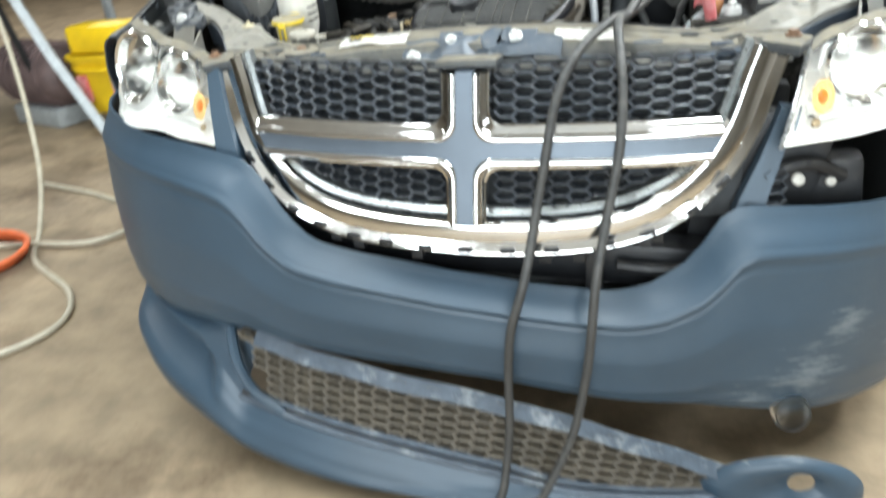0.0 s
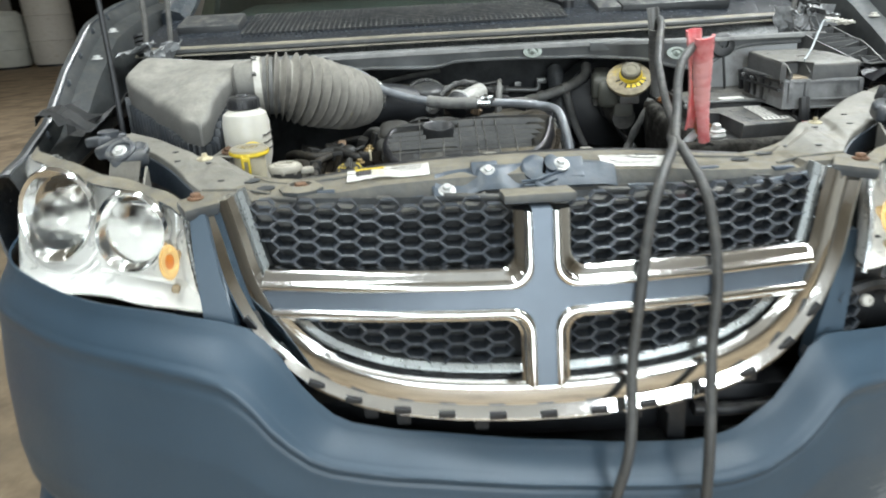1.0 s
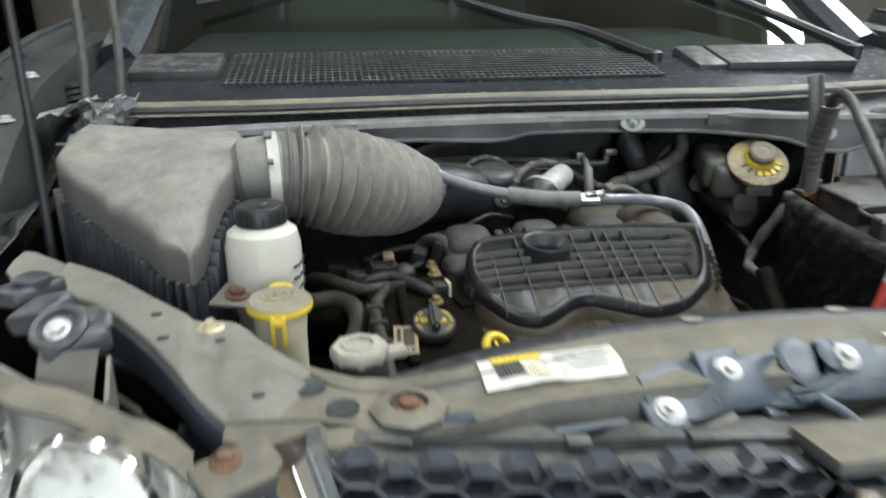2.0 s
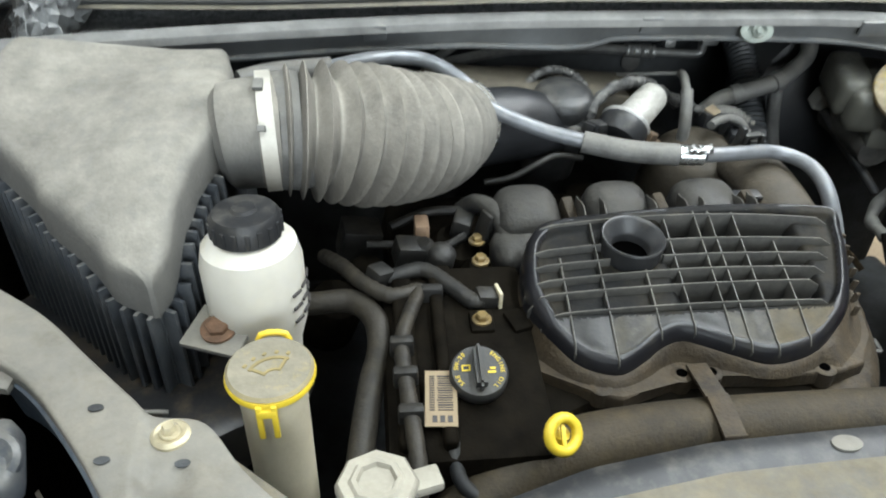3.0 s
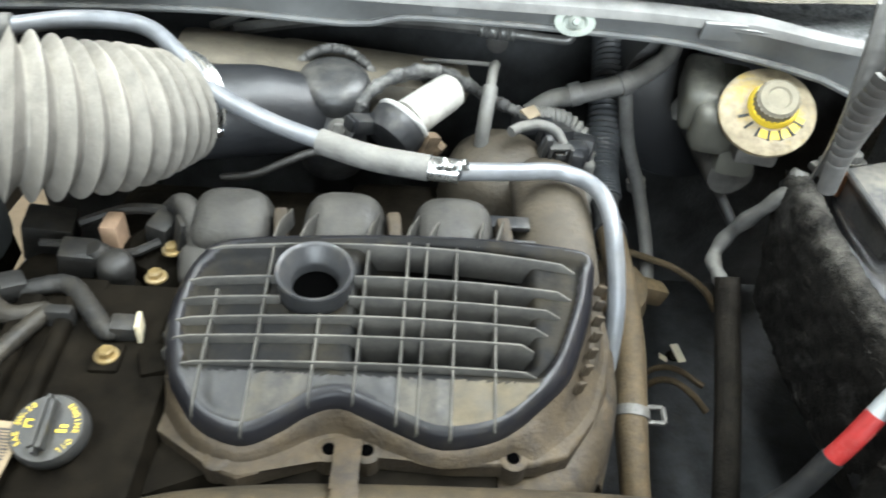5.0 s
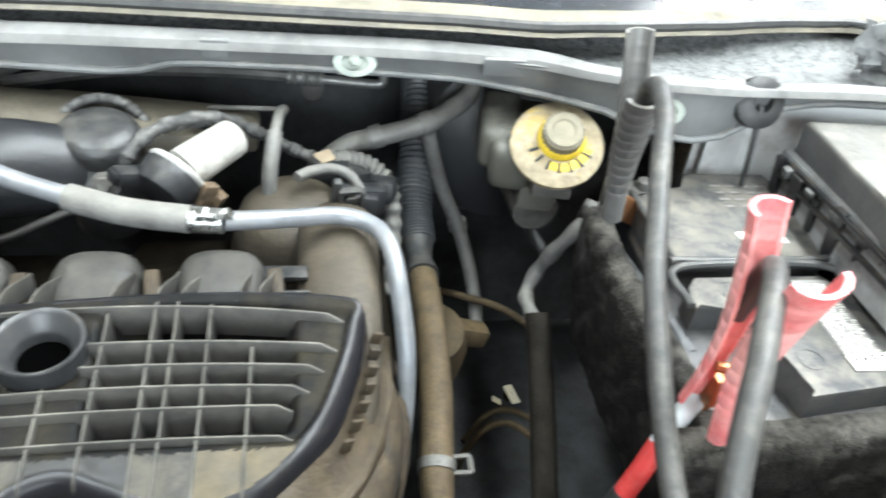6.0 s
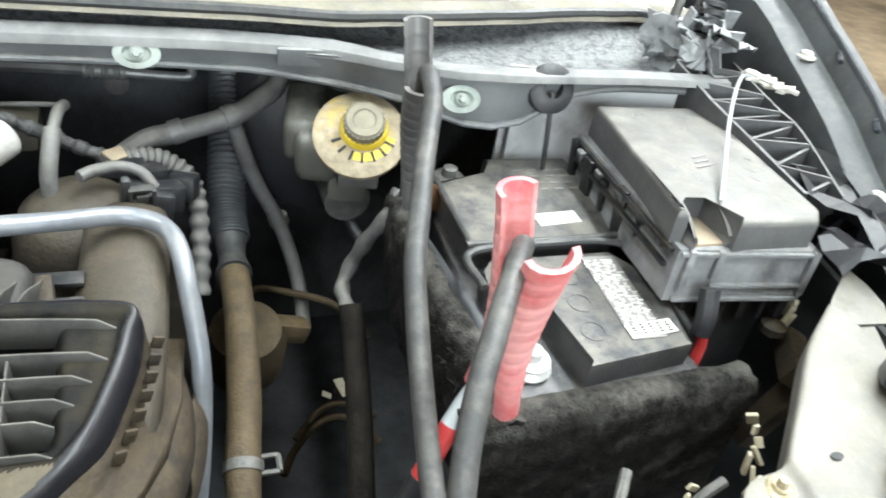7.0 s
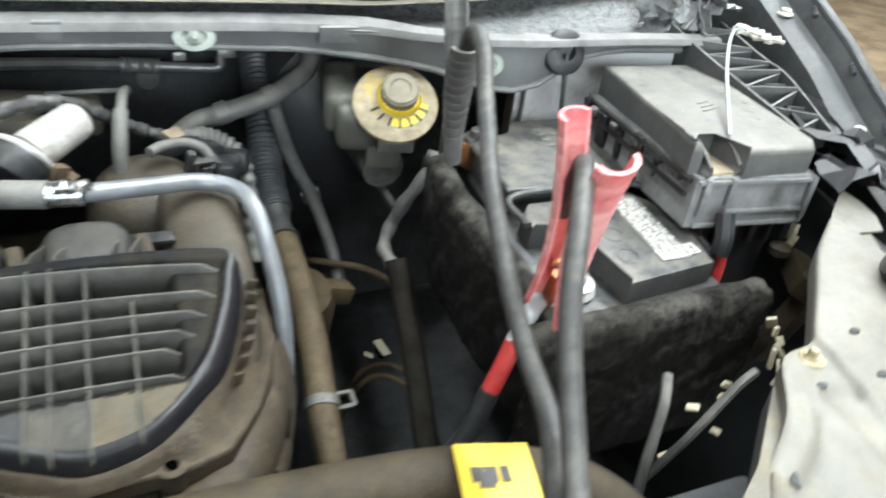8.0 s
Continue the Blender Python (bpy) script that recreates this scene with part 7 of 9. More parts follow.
def lettering(name, text, m, size, material, parent):
    cu = bpy.data.curves.new(name, "FONT")
    cu.body, cu.size, cu.align_x, cu.align_y, cu.extrude = text, size, "CENTER", "CENTER", 0.0003
    tmp = bpy.data.objects.new(name, cu)
    scene.collection.objects.link(tmp)
    me = bpy.data.meshes.new_from_object(tmp.evaluated_get(bpy.context.evaluated_depsgraph_get()))
    bpy.data.objects.remove(tmp)
    b = B()
    b.from_mesh(me)
    bpy.data.meshes.remove(me)
    bmesh.ops.transform(b, matrix=m, verts=b.verts)
    return part(name, b, material, parent)


bpy.context.view_layer.update()
for k, ch in enumerate("ENGINE OIL"):
    a = radians(52 - k * 11.5)
    if ch != " ":
        lettering("letter", ch, OM @ pose(0.0252 * math.cos(a), 0.0252 * math.sin(a), 0.0206, 0, 0, math.degrees(a) - 90), 0.0068, M_yellow, cap)
for k, ch in enumerate("SAE 5W-20"):
    a = radians(218 - k * 11.0)
    if ch != " ":
        lettering("letter", ch, OM @ pose(0.0252 * math.cos(a), 0.0252 * math.sin(a), 0.0206, 0, 0, math.degrees(a) - 90), 0.0068, M_yellow, cap)
bm = B()
for dx, dy, w, h in ((-0.0145, 0.0, 0.008, 0.0015), (-0.0145, 0.006, 0.008, 0.0015), (-0.0185, 0.003, 0.0015, 0.0075), (-0.0105, 0.003, 0.0015, 0.0075), (0.0135, -0.003, 0.009, 0.0025), (0.015, 0.0015, 0.006, 0.0025)):
    r = bmesh.ops.create_cube(bm, size=1, matrix=OM @ pose(dx, dy, 0.0212) @ Matrix.Diagonal((w, h, 0.0006, 1)))
parts("cap_symbol", bm, M_yellow, cap)
LM = pose(-0.352, 0.398, 0.8475, 8, 0, -4)
bm = B()
bmesh.ops.create_cube(bm, size=1, matrix=LM @ Matrix.Diagonal((0.030, 0.062, 0.0014, 1)))
bl = part("barcode_label", bm, M_pinklabel, vc, "pinkish white bar-code label")
bm = B()
for k in range(15):
    bmesh.ops.create_cube(bm, size=1, matrix=LM @ pose(0.004 if k % 5 else 0.003, 0.024 - 0.0027 * k, 0.0012) @ Matrix.Diagonal((0.014, 0.0009 + 0.0006 * (k % 3 == 0), 0.0005, 1)))
    bmesh.ops.create_cube(bm, size=1, matrix=LM @ pose(-0.0085, 0.024 - 0.0027 * k, 0.0012) @ Matrix.Diagonal((0.005, 0.0011, 0.0005, 1)))
for k in range(3):
    bmesh.ops.create_cube(bm, size=1, matrix=LM @ pose(-0.006 + 0.007 * k, -0.0235, 0.0012) @ Matrix.Diagonal((0.0045, 0.007, 0.0005, 1)))
part("print_bar", bm, M_print, bl)
bm = B()
tube(bm, [(-0.262, 0.352, 0.72), (-0.256, 0.350, 0.80), (-0.252, 0.347, 0.846)], 0.0055, 8, 4)
dip = part("dipstick", bm, M_blackclean, eng, "black dipstick tube with a yellow ring handle")
bm = B()
DM = aim((-0.251, 0.338, 0.858), (0.35, -0.62, 0.6))
line = [DM @ Vector((0.0150 * math.cos(a), 0.0150 * math.sin(a) * 0.95, 0)) for a in [2 * math.pi * k / 20 for k in range(21)]]
tube(bm, line, 0.0052, 10, 1, cap=False, smooth=False)
box(bm, DM @ Vector((0, 0, 0)), (0.004, 0.028, 0.004), (35, 0, 0), 0.001)
tube(bm, [(-0.252, 0.347, 0.84), (-0.25, 0.345, 0.852)], 0.008, 8, 2)
part("dipstick_ring", bm, M_yellow, dip, "yellow plastic ring handle")
# hoses and looms between the reservoir and the engine
bm = B()
tube(bm, [(-0.515, 0.555, 0.838), (-0.475, 0.552, 0.842), (-0.436, 0.548, 0.846), (-0.412, 0.518, 0.845), (-0.408, 0.480, 0.836), (-0.418, 0.435, 0.826), (-0.430, 0.36, 0.80), (-0.44, 0.31, 0.74)], 0.0130, 14, 8)
part("coolant_hose", bm, M_brownhose, eng, "black rubber coolant hose")
bm = B()
tube(bm, [(-0.470, 0.630, 0.850), (-0.448, 0.596, 0.860), (-0.425, 0.559, 0.864), (-0.395, 0.533, 0.864), (-0.364, 0.540, 0.864)], lambda t: 0.0088 + 0.0005 * math.sin(t * 160), 12, 10)
tube(bm, [(-0.362, 0.542, 0.864), (-0.374, 0.505, 0.866), (-0.384, 0.470, 0.866), (-0.386, 0.440, 0.862), (-0.382, 0.392, 0.852), (-0.377, 0.33, 0.835), (-0.38, 0.30, 0.80)], lambda t: 0.0080 + 0.0004 * math.sin(t * 180), 12, 8)
parts("wiring_conduit", bm, M_brownhose, eng, "dusty corrugated wiring conduit")
bm = B()
for c in ((-0.386, 0.453, 0.864), (-0.384, 0.418, 0.857), (-0.381, 0.378, 0.849), (-0.350, 0.535, 0.862)):
    box(bm, c, (0.024, 0.012, 0.022), bev=0.004)
parts("conduit_clip", bm, M_grimehose, eng)
bm = B()
box(bm, (-0.352, 0.67, 0.84), (0.018, 0.03, 0.06), bev=0.004)
part("rusty_tag", bm, mat("rusty_tag_metal", (0.30, 0.20, 0.13), 0.7, var=0.3, scale=40), eng, "rusty brown metal tab")
for c, s in (((-0.31, 0.665, 0.83), 0.035), ((-0.42, 0.64, 0.81), 0.03), ((-0.46, 0.60, 0.80), 0.035), ((-0.34, 0.62, 0.81), 0.028), ((-0.28, 0.62, 0.82), 0.028)):
    b = B()
    lathe(b, [(s, -0.05), (s, 0.0), (s * 0.8, 0.012), (s * 0.4, 0.014)], aim(c, (0.3, -0.3, 1)), 16)
    part("coil_boot", b, M_dark, eng, "grimy black coil boot")
bm = B()
for c in ((-0.286, 0.646, 0.852), (-0.288, 0.60, 0.855), (-0.30, 0.50, 0.852)):
    bolt(bm, c, (0, 0, 1), 0.007)
parts("brass_fitting", bm, mat("brass", (0.24, 0.17, 0.07), 0.5, 0.6, var=0.4, scale=60, dust=0.3), eng, "small brass bolts")
# upper radiator hose and its strap
bm = B()
tube(bm, [(-0.40, 0.30, 0.70), (-0.33, 0.33, 0.765), (-0.25, 0.362, 0.795), (-0.15, 0.376, 0.803), (0.0, 0.38, 0.804), (0.15, 0.378, 0.803), (0.28, 0.366, 0.80), (0.37, 0.34, 0.785), (0.43, 0.305, 0.74), (0.45, 0.285, 0.66)], 0.0315, 18, 8)
part("radiator_hose", bm, M_radhose, eng, "thick dusty brown radiator hose")
bm = B()
for p, q in (((-0.088, 0.436, 0.834), (-0.086, 0.390, 0.8385)), ((-0.086, 0.390, 0.8385), (-0.085, 0.345, 0.833)), ((-0.085, 0.345, 0.833), (-0.085, 0.335, 0.80))):
    p, q = Vector(p), Vector(q)
    mid, d = (p + q) / 2, q - p
    box(bm, mid, (0.022, d.length + 0.004, 0.004), (math.degrees(math.atan2(-d.z, -d.y)), 0, 0), 0.001)
part("hose_strap", bm, M_tan, eng, "mud-coated flat metal strap")
bm = B()
box(bm, (0.292, 0.338, 0.8325), (0.066, 0.068, 0.003), (4, 4, -12), 0.001)
tg = part("hose_tag", bm, M_yellow, eng, "yellow tag with dark print on the hose")
bm = B()
for k, (w, dx) in enumerate(((0.012, -0.012), (0.010, 0.002), (0.008, 0.016), (0.014, -0.006))):
    box(bm, (0.286 + dx * 0.8, 0.342 - 0.006 * (k // 3) - 0.2 * dx, 0.8352 + 0.0006 * (k // 3)), (w, 0.015, 0.001), (4, 4, -12), 0)
part("print_bar", bm, M_print, tg)
# heater and vacuum hoses near the brake booster
bm = B()
tube(bm, [(0.239, 1.16, 0.945), (0.235, 1.08, 0.905), (0.228, 1.01, 0.85), (0.221, 0.95, 0.797), (0.222, 0.905, 0.773)], lambda t: 0.0245 + 0.0022 * math.sin(t * 260), 12, 64)
part("corrugated_hose", bm, M_corr, eng, "black corrugated hose")
bm = B()
tube(bm, [(0.222, 0.910, 0.775), (0.222, 0.885, 0.768), (0.222, 0.865, 0.765), (0.222, 0.84, 0.762)], [0.024, 0.018, 0.017, 0.023], 16, 5)
part("hose_coupling", bm, M_rubber, eng, "dusty hose coupling")
bm = B()
tube(bm, [(0.222, 0.848, 0.763), (0.223, 0.80, 0.757), (0.222, 0.749, 0.750), (0.217, 0.66, 0.732), (0.208, 0.575, 0.706), (0.206, 0.52, 0.68), (0.208, 0.45, 0.64)], [0.0185, 0.0185, 0.0185, 0.019, 0.0185, 0.016, 0.015], 14, 8)
hh = part("heater_hose", bm, M_hosetan, eng, "mud-coated brown heater hose")
bm = B()
tube(bm, [(0.2095, 0.585, 0.709), (0.208, 0.574, 0.705)], 0.0205, 16, 2)
for a, b in (((0.226, 0.586, 0.713), (0.244, 0.586, 0.713)), ((0.244, 0.586, 0.713), (0.244, 0.568, 0.709)), ((0.244, 0.568, 0.709), (0.226, 0.570, 0.707))):
    tube(bm, [a, b], 0.003, 6, 1)
part("hose_clamp", bm, M_cast, hh, "spring hose clamp")
bm = B()
tube(bm, [(0.208, 0.555, 0.70), (0.208, 0.52, 0.68), (0.21, 0.46, 0.64)], 0.012, 10, 4)
part("hose_pipe", bm, M_tan, hh)
bm = B()
lathe(bm, [(0.05, -0.06), (0.052, -0.01), (0.046, 0.0), (0.044, 0.02), (0.03, 0.026), (0.01, 0.026)], aim((0.232, 0.80, 0.69), (0, -0.35, 1)), 24)
box(bm, (0.29, 0.82, 0.68), (0.05, 0.03, 0.03), (0, 20, 10), 0.008)
part("thermostat_housing", bm, M_hosetan, eng, "mud-coated thermostat housing")
bm = B()
tube(bm, [(0.10, 0.925, 0.885), (0.13, 0.94, 0.900), (0.160, 0.955, 0.902), (0.229, 0.960, 0.922), (0.265, 0.98, 0.935), (0.293, 1.00, 0.950), (0.300, 1.02, 0.975)], 0.0135, 12, 8)
vh = part("vacuum_hose", bm, M_hosegray, eng, "dusty grey vacuum hose")
bm = B()
tube(bm, [(0.232, 0.962, 0.915), (0.262, 0.98, 0.82), (0.30, 0.985, 0.735), (0.322, 0.95, 0.66), (0.325, 0.90, 0.61)], 0.0105, 10, 8)
tube(bm, [(0.325, 0.905, 0.615), (0.30, 0.89, 0.61), (0.28, 0.87, 0.64)], 0.011, 10, 4)
part("vacuum_branch", bm, M_hosegray, vh, "branch hose running down")
bm = B()
for c, d in (((0.165, 0.956, 0.904), (1, 0.1, 0.3)), ((0.229, 0.960, 0.922), (1, 0.3, 0.3))):
    lathe(bm, [(0.016, -0.008), (0.016, 0.008)], aim(c, d), 14)
lathe(bm, [(0.0145, -0.008), (0.0145, 0.008)], aim((0.298, 1.0, 0.74), (0.3, 0, -1)), 12)
parts("hose_band", bm, M_clampblk, vh)
bm = B()
tube(bm, [(0.045, 1.153, 0.907), (-0.05, 1.14, 0.915), (-0.18, 1.09, 0.93), (-0.30, 1.02, 0.935)], 0.009, 8, 6)
tube(bm, [(-0.32, 1.0, 0.945), (-0.22, 1.12, 0.955), (-0.10, 1.18, 0.965)], 0.007, 8, 6)
ac = parts("ac_line", bm, M_hosegray, eng, "air-conditioning lines with bright fittings")[0]
bm = B()
tube(bm, [(0.045, 1.153, 0.907), (0.075, 1.155, 0.904), (0.10, 1.156, 0.902)], lambda t: 0.0115 + 0.0015 * math.sin(t * 40), 12, 8)
tube(bm, [(0.10, 1.156, 0.902), (0.16, 1.158, 0.897), (0.188, 1.158, 0.898), (0.19, 1.158, 0.915)], 0.0075, 10, 4)
box(bm, (0.20, 1.158, 0.922), (0.03, 0.02, 0.016), bev=0.003)
box(bm, (0.13, 1.165, 0.915), (0.02, 0.014, 0.014), bev=0.003)
parts("ac_fitting", bm, M_alu, ac, "bright aluminium fitting")
bm = B()
lathe(bm, [(0.018, 0), (0.018, 0.003)], aim((0.082, 1.216, 0.862), (0, -1, 0.1)), 20)
part("firewall_plug", bm, M_cast, eng)
# dark pipes low beside the battery
bm = B()
tube(bm, [(0.245, 0.935, 0.655), (0.268, 0.940, 0.66), (0.31, 0.922, 0.66), (0.355, 0.896, 0.66), (0.390, 0.862, 0.652), (0.405, 0.835, 0.635)], 0.0055, 8, 6)
tube(bm, [(0.275, 0.735, 0.49), (0.295, 0.768, 0.50), (0.335, 0.806, 0.505), (0.372, 0.818, 0.50), (0.400, 0.798, 0.495), (0.422, 0.775, 0.48)], 0.0055, 8, 6)
tube(bm, [(0.30, 0.80, 0.485), (0.345, 0.838, 0.50), (0.386, 0.842, 0.50), (0.424, 0.813, 0.495)], 0.005, 8, 6)
tube(bm, [(0.24, 0.5, 0.52), (0.30, 0.56, 0.56), (0.36, 0.55, 0.56), (0.42, 0.52, 0.54)], 0.005, 8, 5)
parts("small_pipe", bm, M_hosetan, eng, "thin mud-coated pipes")
bm = B()
box(bm, (0.372, 0.829, 0.55), (0.016, 0.030, 0.002), (20, 15, 25), 0)
box(bm, (0.347, 0.820, 0.548), (0.014, 0.012, 0.002), (-15, 20, -20), 0)
parts("torn_sticker", bm, M_cream, eng, "small torn pale sticker")
bm = B()
tube(bm, [(0.40, 0.90, 0.47), (0.385, 0.86, 0.51), (0.366, 0.828, 0.547)], 0.008, 10, 3)
part("low_bracket", bm, M_dark, eng, "dark bracket low in the bay")
bm = B()
tube(bm, [(0.41, 0.79, 0.905), (0.398, 0.782, 0.878), (0.378, 0.795, 0.835), (0.366, 0.812, 0.79), (0.352, 0.80, 0.762), (0.350, 0.765, 0.758), (0.352, 0.74, 0.755)], lambda t: 0.0095 + 0.0012 * math.sin(t * 38), 10, 8)
part("earth_cable", bm, M_hosegray, eng, "dusty taped earth cable")
bm = B()
tube(bm, [(0.352, 0.75, 0.77), (0.352, 0.715, 0.735), (0.345, 0.64, 0.685), (0.336, 0.575, 0.645), (0.330, 0.51, 0.59)], 0.0155, 12, 6)
part("fabric_loom", bm, M_fabric, eng, "brown fabric-wrapped loom")

# ---- air filter box and intake duct ----
air = thing("air_filter_box", (-0.68, 0.58, 0.72), "dusty grey-black air filter box with a corrugated intake duct", "air filter box")
LID = [(-0.602, 0.450), (-0.590, 0.472), (-0.587, 0.515), (-0.578, 0.552), (-0.562, 0.585), (-0.556, 0.625), (-0.562, 0.735), (-0.575, 0.757), (-0.78, 0.757), (-0.805, 0.73), (-0.815, 0.66), (-0.80, 0.625), (-0.64, 0.465)]


def lid_top(x, y):
    plain = 1.060 - 0.31 * max(0.0, 0.75 - y) + 0.10 * max(0, -0.62 - x)
    swell = interp([(0.44, 0.955), (0.462, 0.968), (0.516, 1.010), (0.58, 1.040), (0.646, 1.056), (0.76, 1.060)], y)
    w = min(1.0, max(0.0, (x + 0.75) / 0.13))
    return plain + (max(plain, swell) - plain) * w * w * (3 - 2 * w)


LEFT = [(0.448, -0.608), (0.465, -0.645), (0.545, -0.725), (0.625, -0.800), (0.66, -0.815), (0.73, -0.808), (0.760, -0.795)]
RIGHT = [(0.448, -0.603), (0.475, -0.592), (0.515, -0.587), (0.552, -0.578), (0.585, -0.562), (0.625, -0.552), (0.70, -0.556), (0.760, -0.570)]
ROLL = [(0.0, 0.050), (0.0, 0.016), (0.002, 0.009), (0.006, 0.004), (0.012, 0.001), (0.018, 0.0)]


def lane(lo, hi, n):
    """Positions across a panel with a rolled edge at both ends, each with its drop."""
    w = hi - lo
    k = min(1.0, w / 0.05)
    mid = [(lo + 0.018 * k + (w - 0.036 * k) * i / n, 0.0) for i in range(1, n)]
    return [(lo + d * k, h) for d, h in ROLL] + mid + [(hi - d * k, h) for d, h in ROLL[::-1]]


bm = B()
grid = []
for y, dy in lane(0.448, 0.760, 16):
    row = []
    for x, dx in lane(interp(LEFT, y), interp(RIGHT, y), 14):
        row.append(bm.verts.new((x, y, lid_top(x, y) - max(dx, dy))))
    grid.append(row)
for r0, r1 in zip(grid, grid[1:]):
    for i in range(len(r0) - 1):
        bm.faces.new((r0[i], r0[i + 1], r1[i + 1], r1[i]))
lid = part("lid", bm, M_airlid, air, "dust-covered grey lid", sharp=60)
bm = B()
cx, cy = -0.69, 0.61
body = [(cx + (x - cx) * 0.965, cy + (y - cy) * 0.965) for x, y in LID]
prism(bm, body, 0.74, lambda x, y: lid_top(x, y) - 0.04, 0.0)
bx = part("box_body", bm, M_airbox, air, "blue-black ribbed lower box")
bm = B()
edge = LID[10:] + LID[:5]
for a, b in zip(edge, edge[1:]):
    n = max(1, round(math.dist(a, b) / 0.0145))
    for k in range(n):
        t = (k + 0.5) / n
        x, y = a[0] + (b[0] - a[0]) * t, a[1] + (b[1] - a[1]) * t
        ang = math.degrees(math.atan2(b[1] - a[1], b[0] - a[0]))
        top = lid_top(x, y) - 0.05
        box(bm, (cx + (x - cx) * 0.985, cy + (y - cy) * 0.985, (top + 0.80) / 2), (0.0045, 0.022, top - 0.80), (0, 0, ang), 0.001)
parts("side_rib", bm, M_airbox, air, "upright ribs down the side of the box")
bm = B()
tube(bm, [(-0.60, 0.40, 0.845), (-0.64, 0.40, 0.855), (-0.70, 0.45, 0.86), (-0.80, 0.55, 0.875)], 0.0028, 8, 5)
for c in ((-0.66, 0.405, 0.875), (-0.75, 0.47, 0.88)):
    tube(bm, [(c[0], c[1], c[2]), (c[0] - 0.01, c[1] - 0.012, c[2] + 0.02), (c[0] + 0.008, c[1] - 0.014, c[2] + 0.025), (c[0] + 0.01, c[1], c[2])], 0.0025, 6, 5)
parts("lid_clip", bm, M_cast, air, "bent wire lid clips")
bm = B()
prism(bm, [(-0.60, 0.36), (-0.50, 0.42), (-0.48, 0.50), (-0.60, 0.52), (-0.80, 0.62), (-0.84, 0.56), (-0.66, 0.40)], 0.78, 0.835, 0.012)
bmesh.ops.translate(bm, verts=bm.verts, vec=(0, 0, -0.01))
part("lower_tray", bm, M_tray, air, "black lower tray")
bm = B()
tube(bm, [(-0.566, 0.628, 1.006), (-0.556, 0.629, 1.007), (-0.540, 0.630, 1.009), (-0.515, 0.633, 1.010)], [0.046, 0.0555, 0.0570, 0.0580], 32, 5)
part("outlet_neck", bm, M_airlid, air, "dusty smooth outlet neck")
PATHD = [(-0.525, 0.632, 1.010), (-0.495, 0.636, 1.009), (-0.455, 0.643, 1.003), (-0.41, 0.662, 0.988), (-0.365, 0.695, 0.970), (-0.325, 0.74, 0.955), (-0.295, 0.785, 0.945)]


def bellows(t):
    env = interp([(0, 0.0585), (0.15, 0.061), (0.24, 0.066), (0.5, 0.073), (0.75, 0.069), (1.0, 0.054)], t)
    if t < 0.12:
        return env
    k = (t - 0.12) / 0.88
    return env + (0.0110 - 0.0060 * k) * ((1 - abs(math.cos(math.pi * (11.5 * k + 5.0 * k * k)))) ** 0.75 * 2 - 1.15)


bm = B()
tube(bm, PATHD, bellows, 44, 44)
duct = part("intake_duct", bm, M_duct, air, "dusty grey corrugated rubber duct", sharp=50)
bm = B()
tube(bm, [(-0.523, 0.633, 1.010), (-0.508, 0.635, 1.010)], 0.0628, 36, 4)
part("duct_clamp", bm, M_band, duct, "wide pale metal band")
bm = B()
tube(bm, [(-0.507, 0.635, 1.010), (-0.504, 0.6355, 1.0098), (-0.486, 0.638, 1.008), (-0.483, 0.6385, 1.008)], [0.0600, 0.0622, 0.0628, 0.0600], 36, 3)
part("duct_cuff", bm, M_hosegray, duct, "grey collar of the duct")
bm = B()
box(bm, (-0.517, 0.612, 1.071), (0.010, 0.014, 0.005), (20, 0, 0), 0.001)
box(bm, (-0.513, 0.577, 1.040), (0.008, 0.006, 0.016), (60, 0, 0), 0.001)
parts("clamp_tab", bm, M_clampblk, duct)
bm = B()
tube(bm, [(-0.297, 0.782, 0.946), (-0.288, 0.793, 0.943)], 0.0560, 32, 3)
box(bm, (-0.262, 0.758, 0.955), (0.012, 0.012, 0.03), (0, 20, 40), 0.003)
bolt(bm, (-0.258, 0.752, 0.935), (0.5, -0.7, -0.2), 0.006)
part("end_clamp", bm, M_chromedull, duct, "bright worm clamp")

# ---- reservoirs ----
ps = thing("power_steering_reservoir", (-0.522, 0.482, 0.80), "white plastic power steering reservoir with a black cap", "fluid reservoir")
bm = B()
lathe(bm, [(0.034, 0.80), (0.038, 0.86), (0.045, 0.885), (0.047, 0.90), (0.047, 0.955), (0.043, 0.973), (0.034, 0.980), (0.028, 0.983)], Matrix.Translation((-0.522, 0.482, 0)), 32)
part("tank", bm, M_white, ps, "bright white translucent tank")
bm = B()
n = 36
prof = [(0.025, 0.980), (0.0315, 0.984), (0.0315, 1.002), (0.028, 1.007), (0.012, 1.008), (0.010, 1.011)]
lathe(bm, prof, Matrix.Translation((-0.522, 0.482, 0)), 32)
pcap = part("cap", bm, M_black, ps, "ribbed black screw cap")
bm = B()
for k in range(18):
    a = 2 * math.pi * k / 18
    box(bm, (-0.522 + 0.031 * math.cos(a), 0.482 + 0.031 * math.sin(a), 0.993), (0.004, 0.0045, 0.016), (0, 0, math.degrees(a)), 0.001)
parts("cap_rib", bm, M_black, pcap)
bm = B()
box(bm, (-0.553, 0.446, 0.900), (0.058, 0.048, 0.006), (12, 0, -22), 0.002)
box(bm, (-0.50, 0.44, 0.83), (0.03, 0.06, 0.06), (0, 0, 15), 0.01)
part("bracket", bm, M_panel, ps, "pale bracket with a rusty bolt")
part("bracket_bolt", bolt(B(), (-0.553, 0.444, 0.904), (0, -0.2, 1), 0.011), M_rust, ps)
bm = B()
